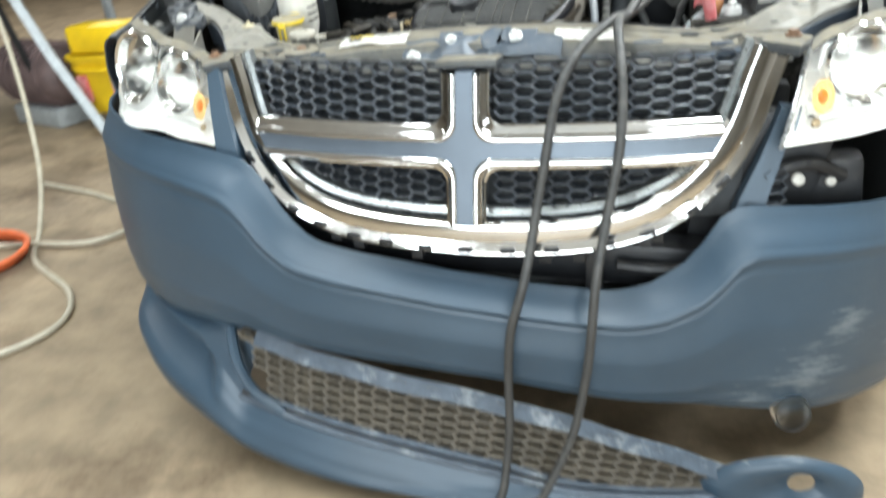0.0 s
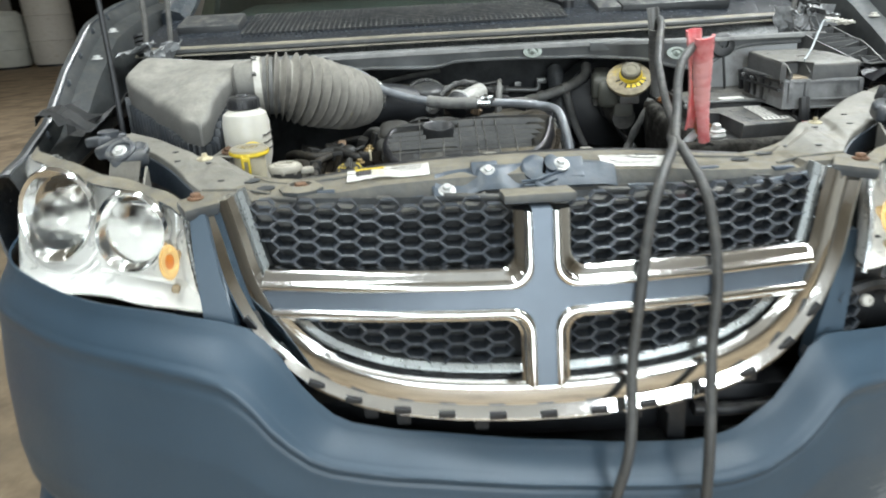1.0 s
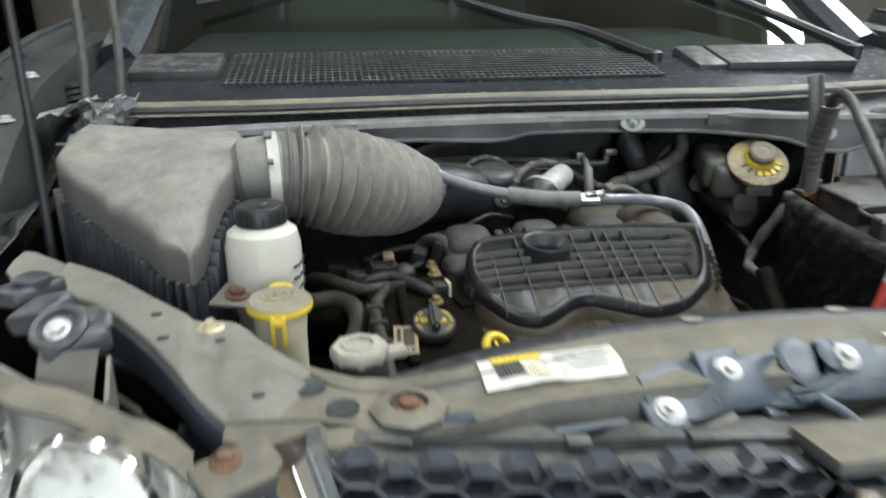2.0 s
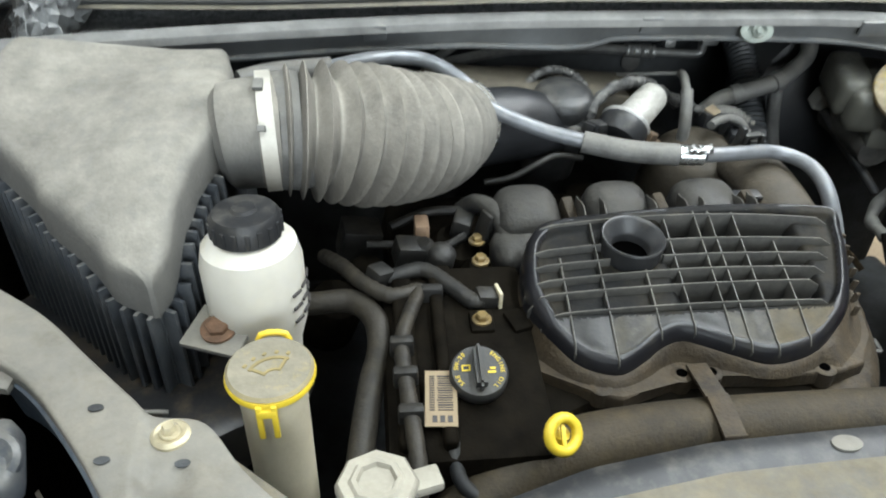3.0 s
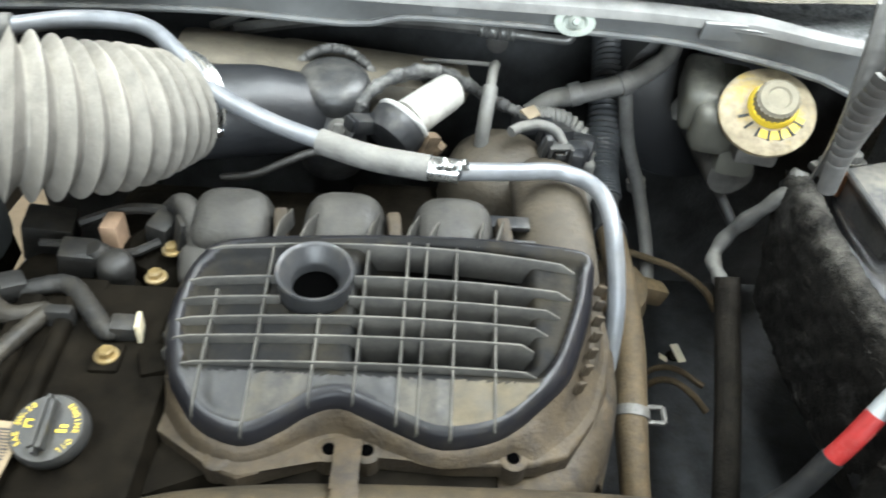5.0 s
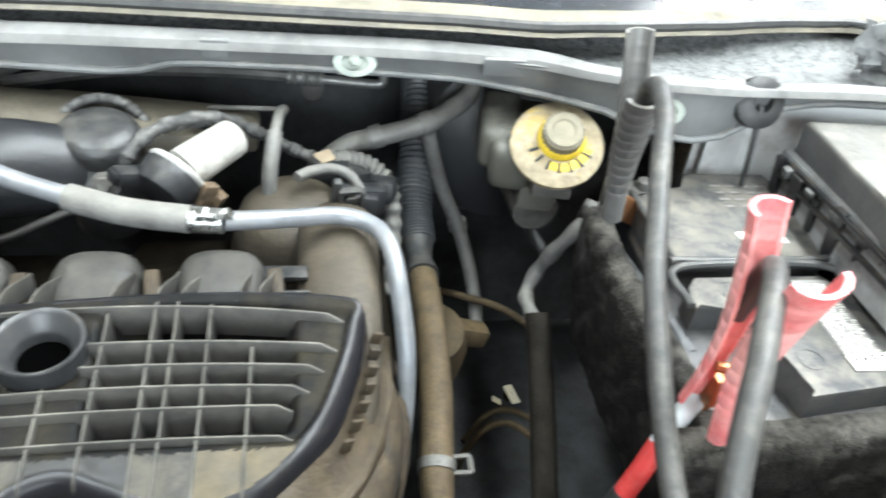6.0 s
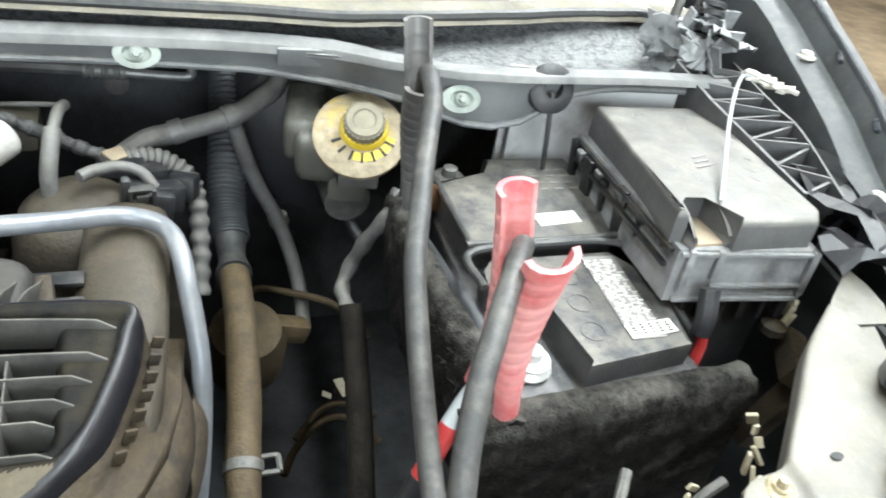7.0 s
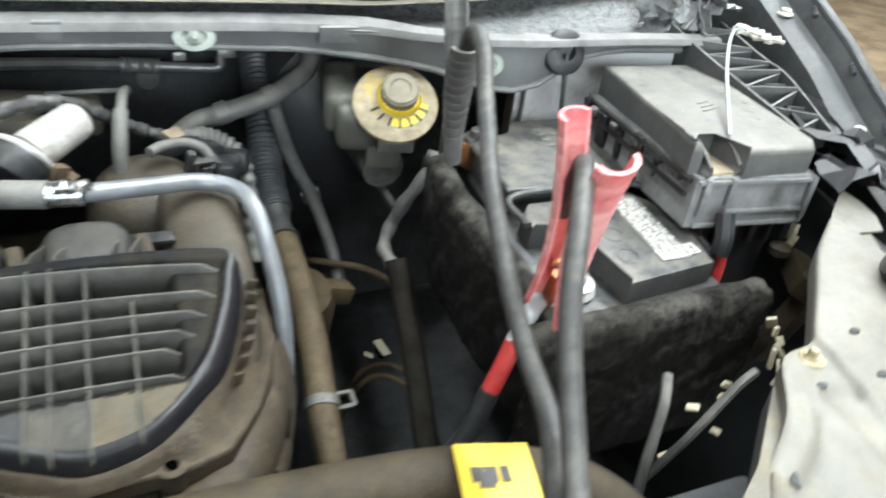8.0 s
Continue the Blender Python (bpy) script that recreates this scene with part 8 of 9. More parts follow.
for k, z in enumerate((0.905, 0.92, 0.935)):
    for a in (-0.55, -0.25, 0.05):
        box(bm, (-0.522 + 0.0485 * math.cos(a), 0.482 + 0.0485 * math.sin(a), z + 0.006 * a), (0.002, 0.012, 0.0025), (0, 0, math.degrees(a)), 0)
parts("level_mark", bm, M_print, ps)

ws_t = thing("washer_fluid_filler", (-0.498, 0.372, 0.72), "stained washer fluid filler neck with a yellow cap", "filler neck")
bm = B()
lathe(bm, [(0.028, 0.72), (0.0285, 0.88), (0.0305, 0.905), (0.0305, 0.914)], Matrix.Translation((-0.498, 0.372, 0)), 28)
part("neck", bm, M_cream, ws_t, "cream stained plastic neck")
bm = B()
WM = aim((-0.498, 0.372, 0.912), (0.02, -0.05, 1)) @ Matrix.Diagonal((0.87, 0.87, 1, 1))
lathe(bm, [(0.036, -0.002), (0.042, 0.002), (0.042, 0.009), (0.039, 0.012), (0.01, 0.012)], WM, 36)
wcap = part("cap", bm, M_yellowdust, ws_t, "dusty yellow snap cap")
bm = B()
lathe(bm, [(0.0425, 0.001), (0.0435, 0.004), (0.0425, 0.0075)], WM, 36)
box(bm, (-0.504, 0.3345, 0.898), (0.005, 0.004, 0.036), bev=0.0015)
box(bm, (-0.492, 0.3345, 0.898), (0.005, 0.004, 0.036), bev=0.0015)
box(bm, (-0.498, 0.3345, 0.908), (0.016, 0.005, 0.008), bev=0.0015)
tube(bm, [(-0.512, 0.408, 0.905), (-0.510, 0.413, 0.922), (-0.488, 0.413, 0.922), (-0.486, 0.408, 0.905)], 0.003, 8, 3)
part("cap_rim", bm, M_yellow, wcap, "bright yellow rim and latch tab")
bm = B()
for k in range(9):
    a = radians(48 + 10.5 * k)
    for r, th in ((0.026, 0.003), (0.011, 0.0025)):
        bmesh.ops.create_cube(bm, size=1, matrix=WM @ pose(r * math.cos(a), r * math.sin(a) - 0.016, 0.0122, 0, 0, math.degrees(a)) @ Matrix.Diagonal((th, r * 0.19, 0.0016, 1)))
for sa in (48, 132):
    a = radians(sa)
    bmesh.ops.create_cube(bm, size=1, matrix=WM @ pose(0.0185 * math.cos(a), 0.0185 * math.sin(a) - 0.016, 0.0122, 0, 0, sa) @ Matrix.Diagonal((0.016, 0.003, 0.0016, 1)))
for k in range(5):
    a = radians(50 + 20 * k)
    bmesh.ops.create_cube(bm, size=1, matrix=WM @ pose(0.033 * math.cos(a), 0.033 * math.sin(a) - 0.016, 0.0122, 0, 0, sa) @ Matrix.Diagonal((0.003, 0.004, 0.0016, 1)))
part("cap_symbol", bm, M_capmark, wcap, "raised washer symbol")

rc = thing("radiator_cap", (-0.412, 0.262, 0.86), "grey dusty radiator pressure cap", "cap")
bm = B()
lathe(bm, [(0.026, 0.84), (0.027, 0.895), (0.030, 0.90)], Matrix.Translation((-0.412, 0.262, 0)), 24)
part("neck", bm, M_cast, rc)
bm = B()
lathe(bm, [(0.0285, 0.896), (0.0305, 0.899), (0.0305, 0.908), (0.028, 0.911), (0.021, 0.911), (0.0185, 0.914), (0.015, 0.914), (0.0135, 0.910), (0.009, 0.910)], Matrix.Translation((-0.412, 0.262, 0)), 8)
box(bm, (-0.376, 0.270, 0.897), (0.024, 0.020, 0.010), (0, 0, 15), 0.003)
part("cap", bm, mat("dusty_cap_metal", (0.34, 0.32, 0.27), 0.6, 0.3, var=0.15, scale=30, dust=0.6, dustcol=(0.40, 0.37, 0.30)), rc, "dusty eight-sided metal cap")

br = thing("brake_fluid_reservoir", (0.35, 0.88, 0.80), "translucent brake fluid reservoir with a dusty yellow cap collar", "fluid reservoir")
bm = B()
box(bm, (0.343, 0.905, 0.922), (0.075, 0.12, 0.07), (12, 0, -12), 0.02, 3)
box(bm, (0.318, 0.92, 0.935), (0.05, 0.10, 0.06), (12, 0, -12), 0.015, 3)
box(bm, (0.365, 0.875, 0.885), (0.05, 0.06, 0.06), (0, 0, -12), 0.012)
part("tank", bm, mat("yellowed_tank", (0.085, 0.085, 0.072), 0.5, var=0.15, scale=12, sub=0.2, dust=0.3), br, "yellowed dusty tank")
CM = aim((0.369, 0.842, 0.950), (-0.16, -0.62, 0.77))
bm = B()
lathe(bm, [(0.046, -0.014), (0.0555, 0.0), (0.0555, 0.006), (0.051, 0.009), (0.028, 0.010)], CM, 40)
col = part("cap_collar", bm, M_collar, br, "dusty yellow round collar")
bm = B()
lathe(bm, [(0.0285, 0.008), (0.029, 0.013), (0.026, 0.018)], CM @ pose(0.004, 0.006, 0), 32)
for k in range(5):
    a = radians(262 + 20 * k)
    bmesh.ops.create_cube(bm, size=1, matrix=CM @ pose(0.004 + 0.033 * math.cos(a), 0.002 + 0.033 * math.sin(a), 0.0098, 0, 0, math.degrees(a)) @ Matrix.Diagonal((0.010, 0.011, 0.002, 1)))
part("collar_ring", bm, M_yellow, col)
bm = B()
lathe(bm, [(0.0235, 0.016), (0.0240, 0.030), (0.021, 0.034), (0.014, 0.034), (0.012, 0.032), (0.006, 0.033)], CM @ pose(0.004, 0.006, 0), 28)
for k in range(24):
    a = 2 * math.pi * k / 24
    bmesh.ops.create_cube(bm, size=1, matrix=CM @ pose(0.004 + 0.0240 * math.cos(a), 0.006 + 0.0240 * math.sin(a), 0.024, 0, 0, math.degrees(a)) @ Matrix.Diagonal((0.0016, 0.0025, 0.014, 1)))
part("screw_cap", bm, mat("dusty_screw_cap", (0.22, 0.20, 0.155), 0.7, var=0.15, scale=30, dust=0.7, dustcol=(0.30, 0.27, 0.20)), br, "knurled dusty screw cap")
bm = B()
for k in range(7):
    a = radians(205 + 22 * k)
    bmesh.ops.create_cube(bm, size=1, matrix=CM @ pose(0.004 + 0.034 * math.cos(a), 0.002 + 0.034 * math.sin(a), 0.0105, 0, 0, math.degrees(a)) @ Matrix.Diagonal((0.012, 0.003, 0.002, 1)))
parts("collar_slot", bm, M_void, col)
bm = B()
lathe(bm, [(0.13, -0.05), (0.135, 0.0), (0.12, 0.04), (0.07, 0.06), (0.03, 0.065)], aim((0.36, 1.07, 0.86), (0, -1, 0.1)), 32)
part("booster", bm, M_blackclean, br, "black brake booster drum")
bm = B()
tube(bm, [(0.36, 0.98, 0.86), (0.365, 0.86, 0.85)], 0.03, 16, 3)
box(bm, (0.368, 0.835, 0.905), (0.05, 0.04, 0.025), (0, 0, -10), 0.006)
part("master_cylinder", bm, M_cast, br, "grey cast master cylinder")
bm = B()
box(bm, (0.326, 0.975, 0.885), (0.028, 0.028, 0.03), (20, 10, 0), 0.005)
part("level_plug", bm, M_lightin, br, "grey level sensor plug")
bm = B()
tube(bm, [(0.328, 0.965, 0.87), (0.345, 0.93, 0.84), (0.375, 0.90, 0.80), (0.40, 0.87, 0.765)], 0.008, 10, 6)
part("level_cable", bm, M_rubber, br)

# ---- battery ----
LEAN_B = Matrix.Translation((0, 0.49, 0.86)) @ pose(0, 0, 0, 5, 0, 0) @ Matrix.Translation((0, -0.49, -0.86))


def bpart(name, bm, material, parent, label="", many=False):
    bmesh.ops.transform(bm, matrix=LEAN_B, verts=bm.verts)
    return (parts if many else part)(name, bm, material, parent, label)


bat = thing("car_battery", (0.53, 0.66, 0.69), "dusty black car battery in a felt-wrapped tray", "car battery")
bm = B()
prism(bm, [(0.428, 0.476), (0.650, 0.486), (0.655, 0.60), (0.660, 0.84), (0.47, 0.84), (0.445, 0.76), (0.432, 0.60)], 0.70, 0.858, 0.004)
bpart("case", bm, M_battcase, bat, "dusty black plastic case")
bm = B()
prism(bm, [(0.512, 0.488), (0.634, 0.500), (0.642, 0.56), (0.640, 0.615), (0.615, 0.648), (0.47, 0.648), (0.455, 0.63), (0.452, 0.60), (0.508, 0.60)], 0.856, 0.888, 0.006)
bpart("front_lid", bm, M_batt, bat, "raised front part of the lid")
bm = B()
prism(bm, [(0.458, 0.668), (0.632, 0.668), (0.648, 0.72), (0.655, 0.80), (0.645, 0.838), (0.53, 0.838), (0.525, 0.80), (0.450, 0.79)], 0.856, 0.892, 0.006)
bpart("rear_lid", bm, M_batt, bat, "raised rear part of the lid")
bm = B()
line = [(0.445, 0.60, 0.892), (0.447, 0.652, 0.894), (0.54, 0.658, 0.896), (0.628, 0.652, 0.894), (0.646, 0.60, 0.890), (0.650, 0.52, 0.88)]
tube(bm, line, 0.0045, 8, 6)
tube(bm, [(0.45, 0.79, 0.895), (0.452, 0.675, 0.896), (0.46, 0.664, 0.896), (0.62, 0.664, 0.896), (0.645, 0.68, 0.895)], 0.0042, 8, 6)
bpart("carry_handle", bm, M_rubber, bat, "grey moulded rim of the lid")
LB = pose(0.578, 0.560, 0.8892, 0, 0, 0)
bm = B()
box(bm, (0.592, 0.575, 0.8888), (0.040, 0.125, 0.0016), (0, 0, -2), 0)
bl1 = bpart("top_label", bm, M_printgray, bat, "grey worn label with small print")
bm = B()
rng = random.Random(5)
for k in range(34):
    for q in range(4):
        box(bm, (0.577 + 0.0095 * q + rng.uniform(-0.003, 0.003), 0.630 - 0.0031 * k + rng.uniform(-0.0006, 0.0006), 0.8900), (rng.uniform(0.003, 0.009), rng.uniform(0.0008, 0.0019), 0.0008), (0, 0, -2), 0)
box(bm, (0.598, 0.524, 0.8898), (0.055, 0.018, 0.0012), (0, 0, 4), 0)
bpart("print_bar", bm, M_label, bl1, "small pale print")
bm = B()
for k in range(4):
    for q in range(5):
        box(bm, (0.578 + 0.010 * q, 0.519 + 0.0036 * k, 0.8908), (rng.uniform(0.002, 0.006), 0.0018, 0.0008), (0, 0, 4), 0)
bpart("print_bar", bm, M_print, bl1)
bm = B()
box(bm, (0.575, 0.705, 0.8930), (0.055, 0.022, 0.0014), (0, 0, 4), 0)
bl2 = bpart("rear_label", bm, M_label, bat, "small worn pale label")
bm = B()
for k in range(4):
    for q in range(4):
        box(bm, (0.565 + 0.02 * q, 0.765 + 0.014 * k, 0.8930), (rng.uniform(0.006, 0.014), 0.003, 0.0006), (0, 0, 2), 0)
bpart("print_bar", bm, M_printgray, bl2)
bm = B()
for x, y in ((0.535, 0.53), (0.54, 0.57), (0.545, 0.61), (0.50, 0.625)):
    lathe(bm, [(0.013, 0.0), (0.013, 0.0012), (0.0122, 0.0012), (0.0122, 0.0004)], Matrix.Translation((x, y, 0.8875)), 20)
bpart("cell_ring", bm, M_batt, bat, "", True)
for c, nm in (((0.468, 0.520, 0.858), "positive"), ((0.478, 0.815, 0.868), "negative")):
    b = B()
    lathe(b, [(0.020, 0), (0.022, 0.004), (0.018, 0.010), (0.019, 0.014), (0.010, 0.016), (0.009, 0.026), (0.006, 0.028)], Matrix.Translation(c), 20)
    box(b, (c[0] - 0.025, c[1] - 0.005, c[2] + 0.006), (0.045, 0.026, 0.010), (0, 0, 20), 0.003)
    bolt(b, (c[0] - 0.03, c[1], c[2] + 0.011), (0, 0, 1), 0.006)
    bpart("terminal_clamp", b, M_zinc if nm == "positive" else M_cast, bat, "metal terminal clamp")
FELT = [(0.0, 0.020, 0.000), (0.04, 0.010, 0.003), (0.09, 0.001, -0.001), (0.15, -0.004, -0.012), (0.30, -0.006, -0.045), (0.6, -0.002, -0.11), (1.0, 0.004, -0.20)]


def felt_sheet(place, nu, nv, seed, tall=1.0, tuck=0.0):
    """A fuzzy cloth over an edge: place(u) gives the edge point and the way outwards."""
    g = random.Random(seed)
    lumps = [(g.uniform(8, 30), g.uniform(8, 30), g.uniform(0, 6)) for _ in range(7)]
    fuzz = [[g.uniform(-0.0011, 0.0011) for _ in range(nv + 1)] for _ in range(nu + 1)]

    def f(u, v):
        at, way = place(u)
        out, dz = interp([(a, -b) for a, b, c in FELT], v), interp([(a, c) for a, b, c in FELT], v)
        lump = 0.0009 * sum(math.sin(a * u * 2 + b * v + c) for a, b, c in lumps) / 2 + fuzz[round(u * nu)][round(v * nv)]
        return at + way * (out + lump - tuck * v) + Vector((0, 0, dz * tall + 0.5 * lump))
    return sheet(B(), f, nu, nv, 0.006)


tray = part("felt_tray", felt_sheet(lambda u: (Vector((0.384 + 0.32 * u, 0.462 + 0.010 * u, 0.853)), Vector((0, -1, 0))), 90, 56, 3), M_felt, bat, "black fuzzy felt wrap round the tray", sharp=80)
part("felt_side", felt_sheet(lambda u: (Vector((0.398 + 0.020 * smooth(u, 0.3, 1.0), 0.790 - 0.33 * u, 0.898 - 0.045 * u)), Vector((-1, 0.1, 0))), 90, 56, 4, 0.95, 0.022), M_felt, bat, "black fuzzy felt at the battery's side", sharp=80)
bm = B()
hair = random.Random(9)
for k in range(240):
    if k % 2:
        c = Vector((hair.uniform(0.40, 0.70), 0.462 + hair.uniform(-0.008, 0.012), 0.853))
    else:
        y = hair.uniform(0.47, 0.79)
        c = Vector((0.398 + hair.uniform(-0.012, 0.010), y, 0.905 - 0.05 * (0.80 - y) / 0.34))
    d = Vector((hair.uniform(-1, 1), hair.uniform(-1, 1), hair.uniform(0.1, 0.9))) * hair.uniform(0.004, 0.010)
    tube(bm, [c - d * 0.3, c + d * 0.4 + Vector((0, 0, 0.001)), c + d], 0.00035, 3, 1, smooth=False)
tagged(part("felt_fibre", bm, M_felt, bat, "loose grey fibres of the felt"), kind="stuff")
bm = B()
box(bm, (0.432, 0.69, 0.83), (0.022, 0.24, 0.06), (0, -18, 8), 0.006)
bpart("hold_down", bm, M_blackclean, bat, "black hold-down strap")

# ---- fuse box ----
fu = thing("fuse_box", (0.72, 0.68, 0.76), "dusty grey-black fuse box with a notched lid", "fuse box")
bm = B()
prism(bm, [(0.620, 0.566), (0.630, 0.560), (0.636, 0.598), (0.672, 0.594), (0.678, 0.541), (0.772, 0.536), (0.790, 0.556), (0.815, 0.80), (0.655, 0.805), (0.638, 0.66)], 0.965, lambda x, y: 1.005 + 0.03 * (y - 0.68), 0.008, 3)
fl = part("lid", bm, M_fuse, fu, "dust-covered lid", sharp=45)
bm = B()
prism(bm, [(0.622, 0.548), (0.785, 0.528), (0.82, 0.808), (0.645, 0.812)], 0.905, 0.968, 0.004)
part("body", bm, M_fusebody, fu, "dusty black lower housing")
bm = B()
box(bm, (0.655, 0.575, 0.9695), (0.040, 0.050, 0.006), (3, 0, 0), 0.002)
part("lid_notch", bm, M_brown, fu, "tan dusty recess of the lid")
bm = B()
for k in range(6):
    box(bm, (0.632 + 0.001 * k, 0.585 + 0.042 * k, 0.935), (0.009, 0.010 if k % 2 else 0.020, 0.04 + 0.012 * (k % 3)), (0, -6, 0), 0.002)
for k in range(6):
    box(bm, (0.65 + 0.024 * k, 0.549 - 0.0028 * k, 0.893), (0.006 + 0.004 * (k % 2), 0.010, 0.030), bev=0.002)
for z, g in ((0.962, 0.0), (0.945, 0.003)):
    box(bm, (0.630 - g, 0.68, z), (0.006, 0.25, 0.005), (0, 0, -5.0), 0.001)
parts("side_clip", bm, M_tray, fu, "moulded clips on the housing")
bm = B()
for z, w, x in ((0.963, 0.160, 0.703), (0.925, 0.110, 0.722), (0.908, 0.150, 0.705)):
    box(bm, (x, 0.536 + 0.1227 * (0.7035 - x), z), (w, 0.005, 0.005), (0, 0, -7.0), 0.0015)
for x, h in ((0.635, 0.05), (0.668, 0.035), (0.778, 0.055)):
    box(bm, (x, 0.536 + 0.1227 * (0.7035 - x), 0.968 - h / 2), (0.008, 0.008, h), (0, 0, -7), 0.002)
parts("front_moulding", bm, M_fusebody, fu, "pale moulded ridges on the housing")
bm = B()
for x, r in ((0.634, 14), (0.676, -10)):
    sheet(bm, lambda u, v: Vector((x + 0.004 * math.sin(3 * v), 0.546 + 0.044 * u, 0.968 + (0.034 - 0.020 * (1 - u) ** 2) * v)), 6, 4, 0.003)
parts("notch_fin", bm, M_fuse, fl, "curved fins beside the notch")
bm = B()
for k, h in enumerate((0.012, 0.008, 0.011, 0.009, 0.012)):
    box(bm, (0.629 + 0.0012 * k, 0.575 + 0.05 * k, 0.955), (0.010, 0.016, h), (0, -12, 8 - 5 * k), 0.003)
parts("worn_clip", bm, M_lattice, fu, "pale worn clip tips")
bm = B()
prism(bm, [(0.655, 0.565), (0.78, 0.56), (0.79, 0.79), (0.665, 0.79)], 0.74, 0.895, 0.004)
part("underside", bm, M_black, fu)
bm = B()
for a, b in (((0.695, 0.645), (0.716, 0.650)), ((0.70, 0.655), (0.722, 0.662)), ((0.705, 0.668), (0.724, 0.672))):
    box(bm, ((a[0] + b[0]) / 2, (a[1] + b[1]) / 2, 1.0052), (0.022, 0.002, 0.001), (0, 0, 15), 0)
parts("moulded_mark", bm, M_printgray, fl)
bm = B()
rnd = random.Random(5)
for k in range(16):
    x, y = rnd.uniform(0.665, 0.79), rnd.uniform(0.61, 0.785)
    box(bm, (x, y, 1.0052 + 0.03 * (y - 0.68)), (rnd.uniform(0.004, 0.018), 0.0008, 0.0006), (1.7, 0, rnd.uniform(-70, 70)), 0)
parts("scratch", bm, M_printgray, fl)
bm = B()
tube(bm, [(0.655, 0.52, 0.90), (0.66, 0.512, 0.87), (0.655, 0.51, 0.82)], 0.006, 8, 4)
part("red_wire", bm, M_redwire, fu, "short red wire")
bm = B()
tube(bm, [(0.66, 0.53, 0.93), (0.657, 0.518, 0.905), (0.655, 0.515, 0.885)], 0.011, 8, 4)
part("wire_boot", bm, M_black, fu)
bm = B()
wire(bm, [(0.50, 0.38, 0.70), (0.53, 0.365, 0.78), (0.575, 0.37, 0.83), (0.60, 0.375, 0.84)], 0.005, 8, 5)
part("loom_end", bm, M_cast, fu, "thin loose wire")

bm = B()
wire(bm, [(0.545, 0.43, 0.80), (0.52, 0.40, 0.79), (0.495, 0.375, 0.74), (0.485, 0.36, 0.66), (0.48, 0.35, 0.56)], 0.006, 8, 6)
part("gray_wire", bm, M_cast, fu, "thin grey wire hanging by the battery tray")
bm = B()
for k, c in enumerate(((0.60, 0.40, 0.80), (0.612, 0.41, 0.77), (0.60, 0.39, 0.74), (0.55, 0.39, 0.79), (0.53, 0.385, 0.73))):
    box(bm, c, (0.014, 0.004, 0.008), (20 * k, 30, 40 * k), 0.002)
parts("paper_scrap", bm, M_cream, fu, "small torn pale scraps")

# ---- jumper cables ----
jc = thing("jumper_cables", (0.3, 0.2, 0.012), "jumper cables clamped to the battery, hanging down over the grille", "jumper cables")


def grip(a, b, wide, axis, material, name, label):
    """One channel-shaped clamp handle from a to b, hollow towards axis."""
    a, b = Vector(a), Vector(b)
    d = (b - a).normalized()
    side = d.cross(Vector(axis)).normalized()
    inn = side.cross(d).normalized()
    bm = B()
    n, rows = 78, []
    for i in range(n + 1):
        t = i / n
        ridge_in = (t * 13) % 1.0 < 0.16 and 0.22 < t < 0.97
        w = wide * (0.62 + 0.38 * smooth(t, 0.0, 0.75) - (0.06 if ridge_in else 0.0))
        c = a.lerp(b, t) + inn * (0.012 * math.sin(math.pi * t))
        ring = []
        for r, rev in ((1.0, False), (0.74, True)):
            arc = [(math.cos(g), math.sin(g)) for g in [math.pi * (k / 8) for k in range(9)]]
            for ca, sa in (arc[::-1] if rev else arc):
                ring.append(bm.verts.new(c + side * ca * w * r - inn * sa * w * 0.85 * r))
        rows.append(ring)
    m = len(rows[0])
    for r0, r1 in zip(rows, rows[1:]):
        for j in range(m):
            bm.faces.new((r0[j], r0[(j + 1) % m], r1[(j + 1) % m], r1[j]))
    bm.faces.new(rows[0]), bm.faces.new(rows[-1][::-1])
    return part(name, bm, material, jc, label, sharp=40)


grip((0.400, 0.492, 0.885), (0.388, 0.469, 1.088), 0.0185, (0.40, -0.90, 0.05), M_red, "red_grip", "red plastic clamp handle")
grip((0.424, 0.471, 0.862), (0.383, 0.403, 1.080), 0.0195, (-0.10, 0.98, 0.25), M_red, "red_grip", "red plastic clamp handle with moulded ridges")
bm = B()
box(bm, (0.43, 0.505, 0.872), (0.03, 0.016, 0.05), (0, 15, 0), 0.004)
box(bm, (0.415, 0.495, 0.90), (0.01, 0.03, 0.03), bev=0.003)
tube(bm, [(0.405, 0.485, 0.93), (0.43, 0.475, 0.93)], 0.005, 8, 2)
part("clamp_jaw", bm, M_copper, jc, "copper clamp jaws")
grip((0.402, 0.742, 0.925), (0.387, 0.730, 1.124), 0.0150, (0.10, -0.98, 0.05), M_clampblk, "black_grip", "black plastic clamp handle")
grip((0.402, 0.722, 0.925), (0.379, 0.672, 1.082), 0.0175, (0.10, 0.95, 0.25), M_clampblk, "black_grip", "black plastic clamp handle with moulded ridges")
bm = B()
box(bm, (0.445, 0.77, 0.905), (0.05, 0.012, 0.03), (0, 30, 25), 0.004)
part("clamp_jaw", bm, M_copper, jc, "copper clamp jaws")
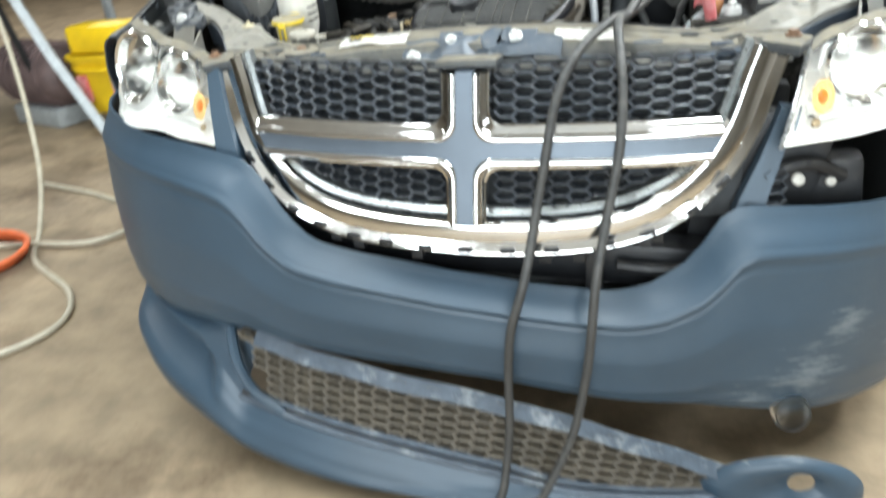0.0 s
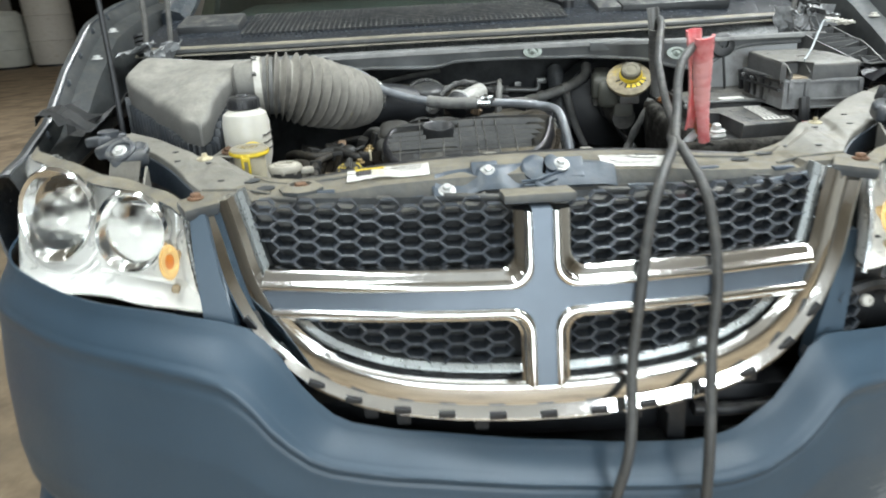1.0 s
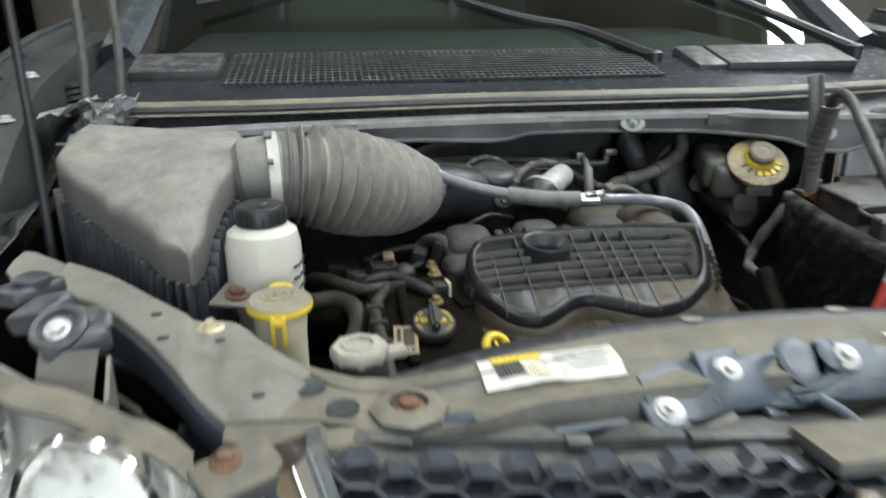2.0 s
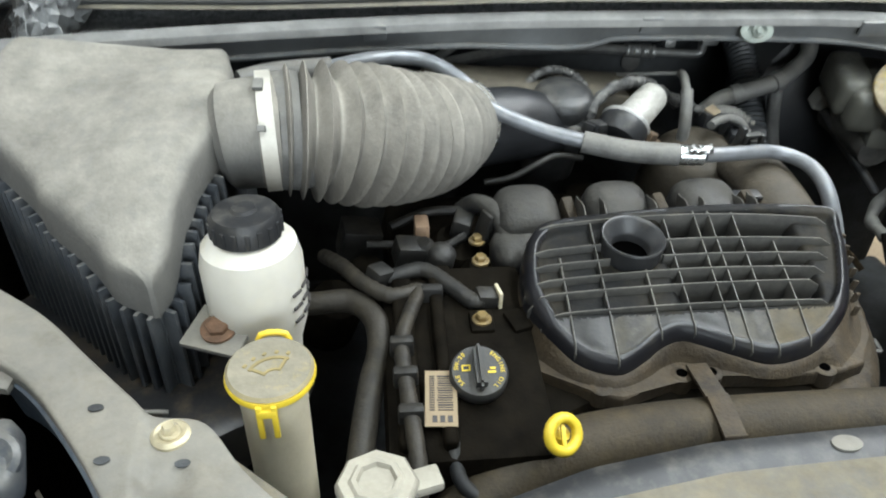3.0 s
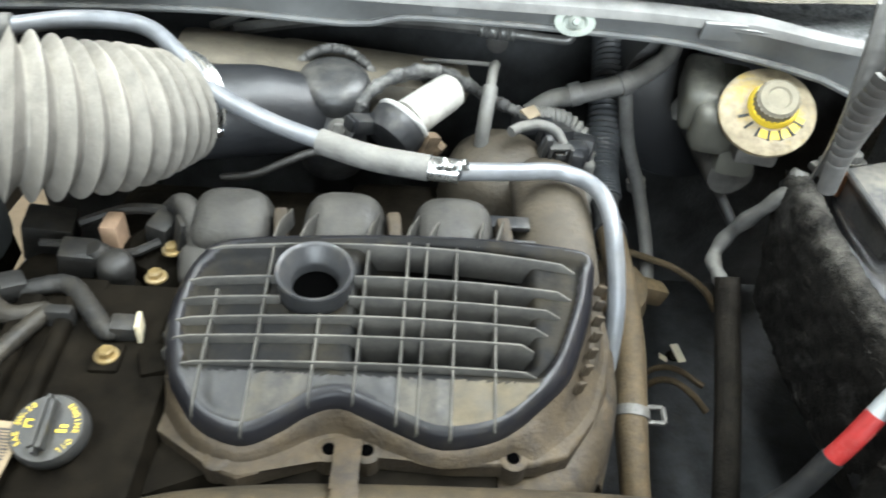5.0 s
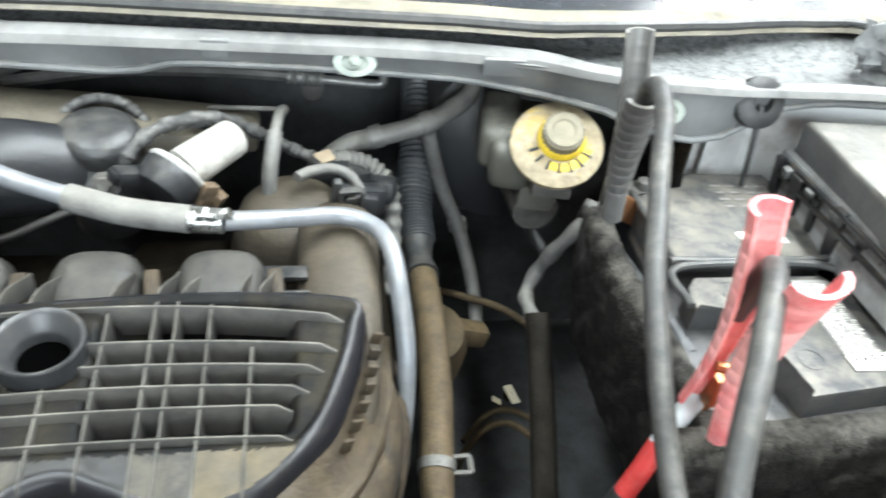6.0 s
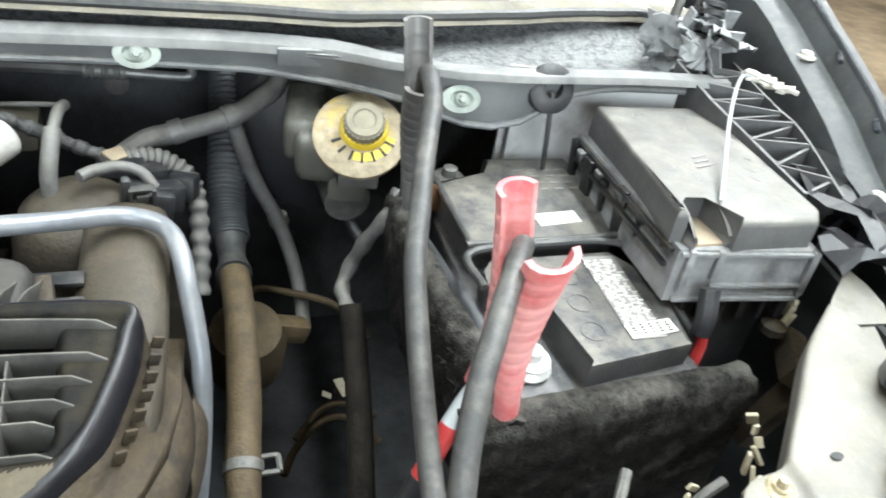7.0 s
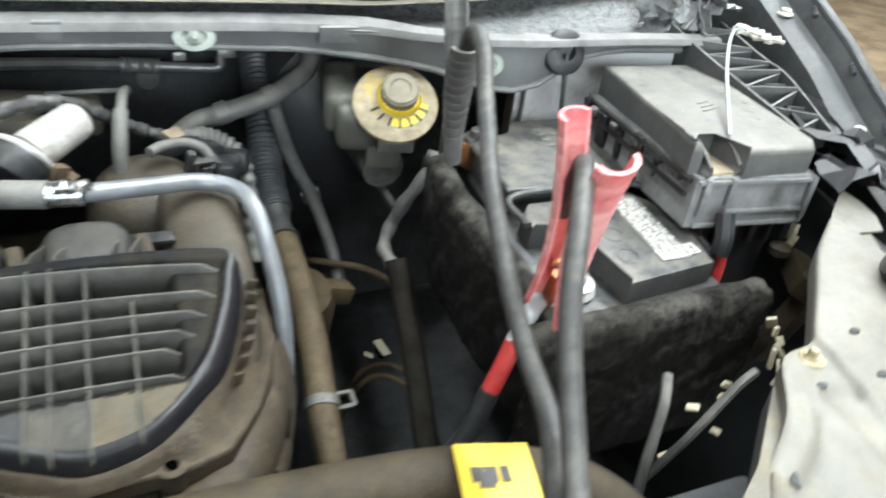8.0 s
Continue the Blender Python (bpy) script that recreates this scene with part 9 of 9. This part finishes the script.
NEG = [(0.392, 0.70, 1.03), (0.381, 0.675, 1.085), (0.374, 0.645, 1.103), (0.368, 0.610, 1.093), (0.357, 0.581, 1.080), (0.346, 0.552, 1.068), (0.333, 0.513, 1.048), (0.321, 0.476, 1.028), (0.315, 0.440, 1.003), (0.311, 0.400, 0.972), (0.306, 0.355, 0.947), (0.296, 0.30, 0.937), (0.268, 0.23, 0.925), (0.238, 0.135, 0.930), (0.19, 0.045, 0.90), (0.158, -0.005, 0.835),
       (0.140, -0.035, 0.735), (0.125, -0.060, 0.645), (0.11, -0.115, 0.545), (0.085, -0.130, 0.45), (0.075, -0.128, 0.35), (0.072, -0.135, 0.22), (0.06, -0.16, 0.10), (0.05, -0.20, 0.012), (0.2, -0.32, 0.010), (0.6, -0.35, 0.010)]
POS = [(0.398, 0.478, 0.99), (0.398, 0.466, 1.035), (0.388, 0.448, 1.055), (0.370, 0.420, 1.060), (0.351, 0.391, 1.055), (0.333, 0.363, 1.048), (0.318, 0.340, 1.036), (0.304, 0.312, 1.008), (0.290, 0.270, 0.968), (0.265, 0.20, 0.930), (0.250, 0.125, 0.928), (0.258, 0.050, 0.885), (0.264, 0.015, 0.830), (0.262, -0.020, 0.750),
       (0.248, -0.050, 0.660), (0.232, -0.105, 0.555), (0.225, -0.125, 0.45), (0.215, -0.128, 0.35), (0.19, -0.14, 0.22), (0.14, -0.17, 0.10), (0.10, -0.20, 0.012), (0.25, -0.36, 0.010), (0.62, -0.40, 0.010)]
for pts in (NEG, POS):
    b = B()
    tube(b, pts, 0.0083, 12, 8)
    part("cable", b, M_cable, jc, "dusty grey-black rubber cable")
# the van's own battery cable
bm = B()
tube(bm, [(0.420, 0.508, 0.872), (0.398, 0.495, 0.858), (0.378, 0.482, 0.838)], 0.0095, 12, 3)
cab = single("battery_cable", bm, M_galv, "grey taped end of the battery cable with a red sleeve", "cable")
bm = B()
tube(bm, [(0.380, 0.483, 0.840), (0.366, 0.475, 0.815), (0.352, 0.470, 0.785)], 0.0100, 12, 4)
part("red_sleeve", bm, M_redwire, cab, "red cable sleeve")
bm = B()
tube(bm, [(0.355, 0.471, 0.792), (0.335, 0.465, 0.745), (0.30, 0.46, 0.70), (0.26, 0.45, 0.66)], 0.011, 12, 4)
part("black_sleeve", bm, M_rubberdark, cab)

# ---- workshop things ----
tbl = thing("work_table", (-3.5, 2.5, 0), "grey steel work table with a slanted galvanised leg", "table")
bm = B()
box(bm, (-4.05, 2.75, 0.90), (1.9, 1.1, 0.05), bev=0.01)
part("tabletop", bm, M_black, tbl, "dark cluttered tabletop")
bm = B()
tube(bm, [(-2.76, 2.24, 0.0), (-3.02, 2.28, 0.45), (-3.22, 2.32, 0.88)], 0.035, 4, 3, smooth=False)
part("leg", bm, M_galv, tbl, "pale galvanised angle leg")
for x, y in ((-4.85, 2.35), (-4.85, 3.2), (-3.3, 3.2)):
    b = B()
    box(b, (x, y, 0.44), (0.05, 0.05, 0.88), bev=0.005)
    part("leg", b, M_galv, tbl)
bm = B()
box(bm, (-3.35, 2.38, 0.60), (0.03, 0.03, 0.58), (0, -12, 0), 0.004)
part("brace", bm, M_black, tbl)
for c, s, m_, lb in (((-3.55, 2.5, 0.96), (0.3, 0.2, 0.07), M_label, "white tray on the table"), ((-4.2, 2.5, 0.985), (0.4, 0.25, 0.12), M_dark, "dark tool box on the table"), ((-3.9, 3.0, 0.97), (0.25, 0.2, 0.09), M_orange, "orange box on the table")):
    single("tool_box", box(B(), c, s, (0, 0, 14), 0.015), m_, lb, "box")
mo = thing("shop_motor", (-3.35, 2.55, 0), "maroon-grey electric motor under the table", "motor")
bm = B()
tube(bm, [(-3.75, 2.7, 0.30), (-3.6, 2.65, 0.30), (-3.2, 2.52, 0.30), (-3.1, 2.49, 0.30)], [0.13, 0.19, 0.19, 0.12], 24, 4)
part("casing", bm, M_maroon, mo)
bm = B()
for k in range(8):
    lathe(bm, [(0.20, -0.008), (0.205, 0), (0.20, 0.008)], aim((-3.62 + 0.06 * k, 2.657 - 0.0195 * k, 0.30), (1, -0.32, 0)), 24)
parts("cooling_fin", bm, M_maroon, mo)
bm = B()
box(bm, (-3.4, 2.58, 0.06), (0.5, 0.3, 0.12), (0, 0, -18), 0.02)
part("foot", bm, M_galv, mo)
bm = B()
wire(bm, [(-2.95, 1.9, 0.95), (-2.75, 1.75, 0.8), (-2.45, 1.45, 0.5), (-2.25, 1.2, 0.2), (-2.15, 1.0, 0.012), (-1.95, 0.75, 0.011), (-1.62, 0.55, 0.011), (-1.50, 0.35, 0.011), (-1.62, 0.15, 0.011), (-1.95, 0.05, 0.011), (-2.4, 0.25, 0.011), (-2.55, 0.6, 0.011), (-2.2, 0.85, 0.012), (-1.8, 0.9, 0.022), (-1.75, 1.15, 0.012), (-2.1, 1.35, 0.011), (-2.6, 1.5, 0.011)], 0.0105, 10, 8)
single("air_hose", bm, M_beige, "beige air hose looped over the floor", "hose")
bm = B()
for k in range(4):
    tube(bm, [(-2.25 + 0.22 * math.cos(a) + 0.03 * k, 0.72 + 0.20 * math.sin(a) - 0.02 * k, 0.012 + 0.02 * k) for a in [2 * math.pi * q / 16 for q in range(17)]], 0.011, 8, 2, cap=False)
single("coiled_hose", bm, M_orange, "orange hose coiled on the floor", "hose")
# mop bucket
mb = thing("mop_bucket", (-2.82, 2.5, 0), "yellow mop bucket with red trim on black castors", "bucket")
bm = B()
base = (-2.82, 2.52)
rows = []
prof = [(0.19, 0.13, 0.09), (0.20, 0.14, 0.10), (0.235, 0.165, 0.40), (0.25, 0.18, 0.42), (0.25, 0.18, 0.44), (0.225, 0.155, 0.44), (0.18, 0.12, 0.12)]
for a, b, z in prof:
    rows.append([bm.verts.new((base[0] + a * math.copysign(abs(math.cos(g)) ** 0.6, math.cos(g)), base[1] + b * math.copysign(abs(math.sin(g)) ** 0.6, math.sin(g)), z)) for g in [2 * math.pi * k / 32 for k in range(32)]])
for r0, r1 in zip(rows, rows[1:]):
    for j in range(32):
        bm.faces.new((r0[j], r0[(j + 1) % 32], r1[(j + 1) % 32], r1[j]))
bm.faces.new(rows[0][::-1]), bm.faces.new(rows[-1])
part("tub", bm, M_bucket, mb)
bm = B()
box(bm, (-2.82, 2.52, 0.52), (0.38, 0.22, 0.16), bev=0.03)
tube(bm, [(base[0] + 0.255 * math.cos(g), base[1] + 0.18 * math.sin(g), 0.36) for g in [2 * math.pi * k / 16 for k in range(17)]], 0.012, 8, 2, cap=False)
part("wringer", bm, M_bucket, mb)
for dx in (-0.12, 0.12):
    b = B()
    box(b, (-2.82 + dx, 2.365, 0.25), (0.08, 0.02, 0.16), bev=0.02)
    part("side_panel", b, M_red, mb, "red side panel")
for dx in (-0.15, 0.15):
    for dy in (-0.11, 0.11):
        b = B()
        lathe(b, [(0.04, -0.015), (0.045, 0), (0.04, 0.015)], aim((-2.82 + dx, 2.52 + dy, 0.045), (1, 0.3, 0)), 18)
        part("castor", b, M_blackclean, mb)
# far end of the hall
for c, r, h, m_, lb in (((-10.6, 17.9), 0.42, 1.3, M_blue, "blue plastic drum by the far wall"), ((-9.55, 16.6), 0.46, 1.25, M_greentank, "grey-white gas tank on the floor"), ((-8.6, 16.9), 0.50, 1.7, M_label, "tall white plastic tank")):
    d = thing("drum", (c[0], c[1], 0), lb, "drum", "drums at the far wall")
    b = B()
    lathe(b, [(r * 0.95, 0.05), (r, 0.10), (r, h * 0.33), (r * 1.03, h * 0.34), (r, h * 0.36), (r, h * 0.66), (r * 1.03, h * 0.67), (r, h * 0.69), (r, h * 0.92), (r * 0.8, h), (r * 0.2, h * 1.02)], Matrix.Translation((c[0], c[1], 0)), 28)
    part("shell", b, m_, d)
    b = B()
    lathe(b, [(r * 0.9, 0.0), (r * 0.9, 0.06)], Matrix.Translation((c[0], c[1], 0)), 24)
    part("foot_ring", b, M_black, d)
for c, s, m_, lb, ct in (((-13.2, 17.4, 1.0), (1.2, 0.5, 2.0), M_blackclean, "tall dark glossy cabinet panel", "cabinet"), ((-11.7, 18.3, 0.9), (0.9, 0.5, 1.8), M_wood, "brown board leaning by the wall", "board"),
                     ((-11.9, 16.9, 0.08), (1.0, 0.3, 0.16), M_label, "pale box on the floor", "box"), ((-12.35, 17.0, 0.14), (0.3, 0.3, 0.28), M_red, "red can on the floor", "can"), ((-9.0, 19.2, 0.9), (2.8, 0.6, 1.8), M_dark, "dark shelf full of clutter", "shelf"),
                     ((-7.2, 17.5, 0.45), (1.0, 0.7, 0.9), M_dark, "dark crate by the wall", "crate")):
    t = single(ct, box(B(), c, s, (0, 0, 6), 0.03), m_, lb, ct)
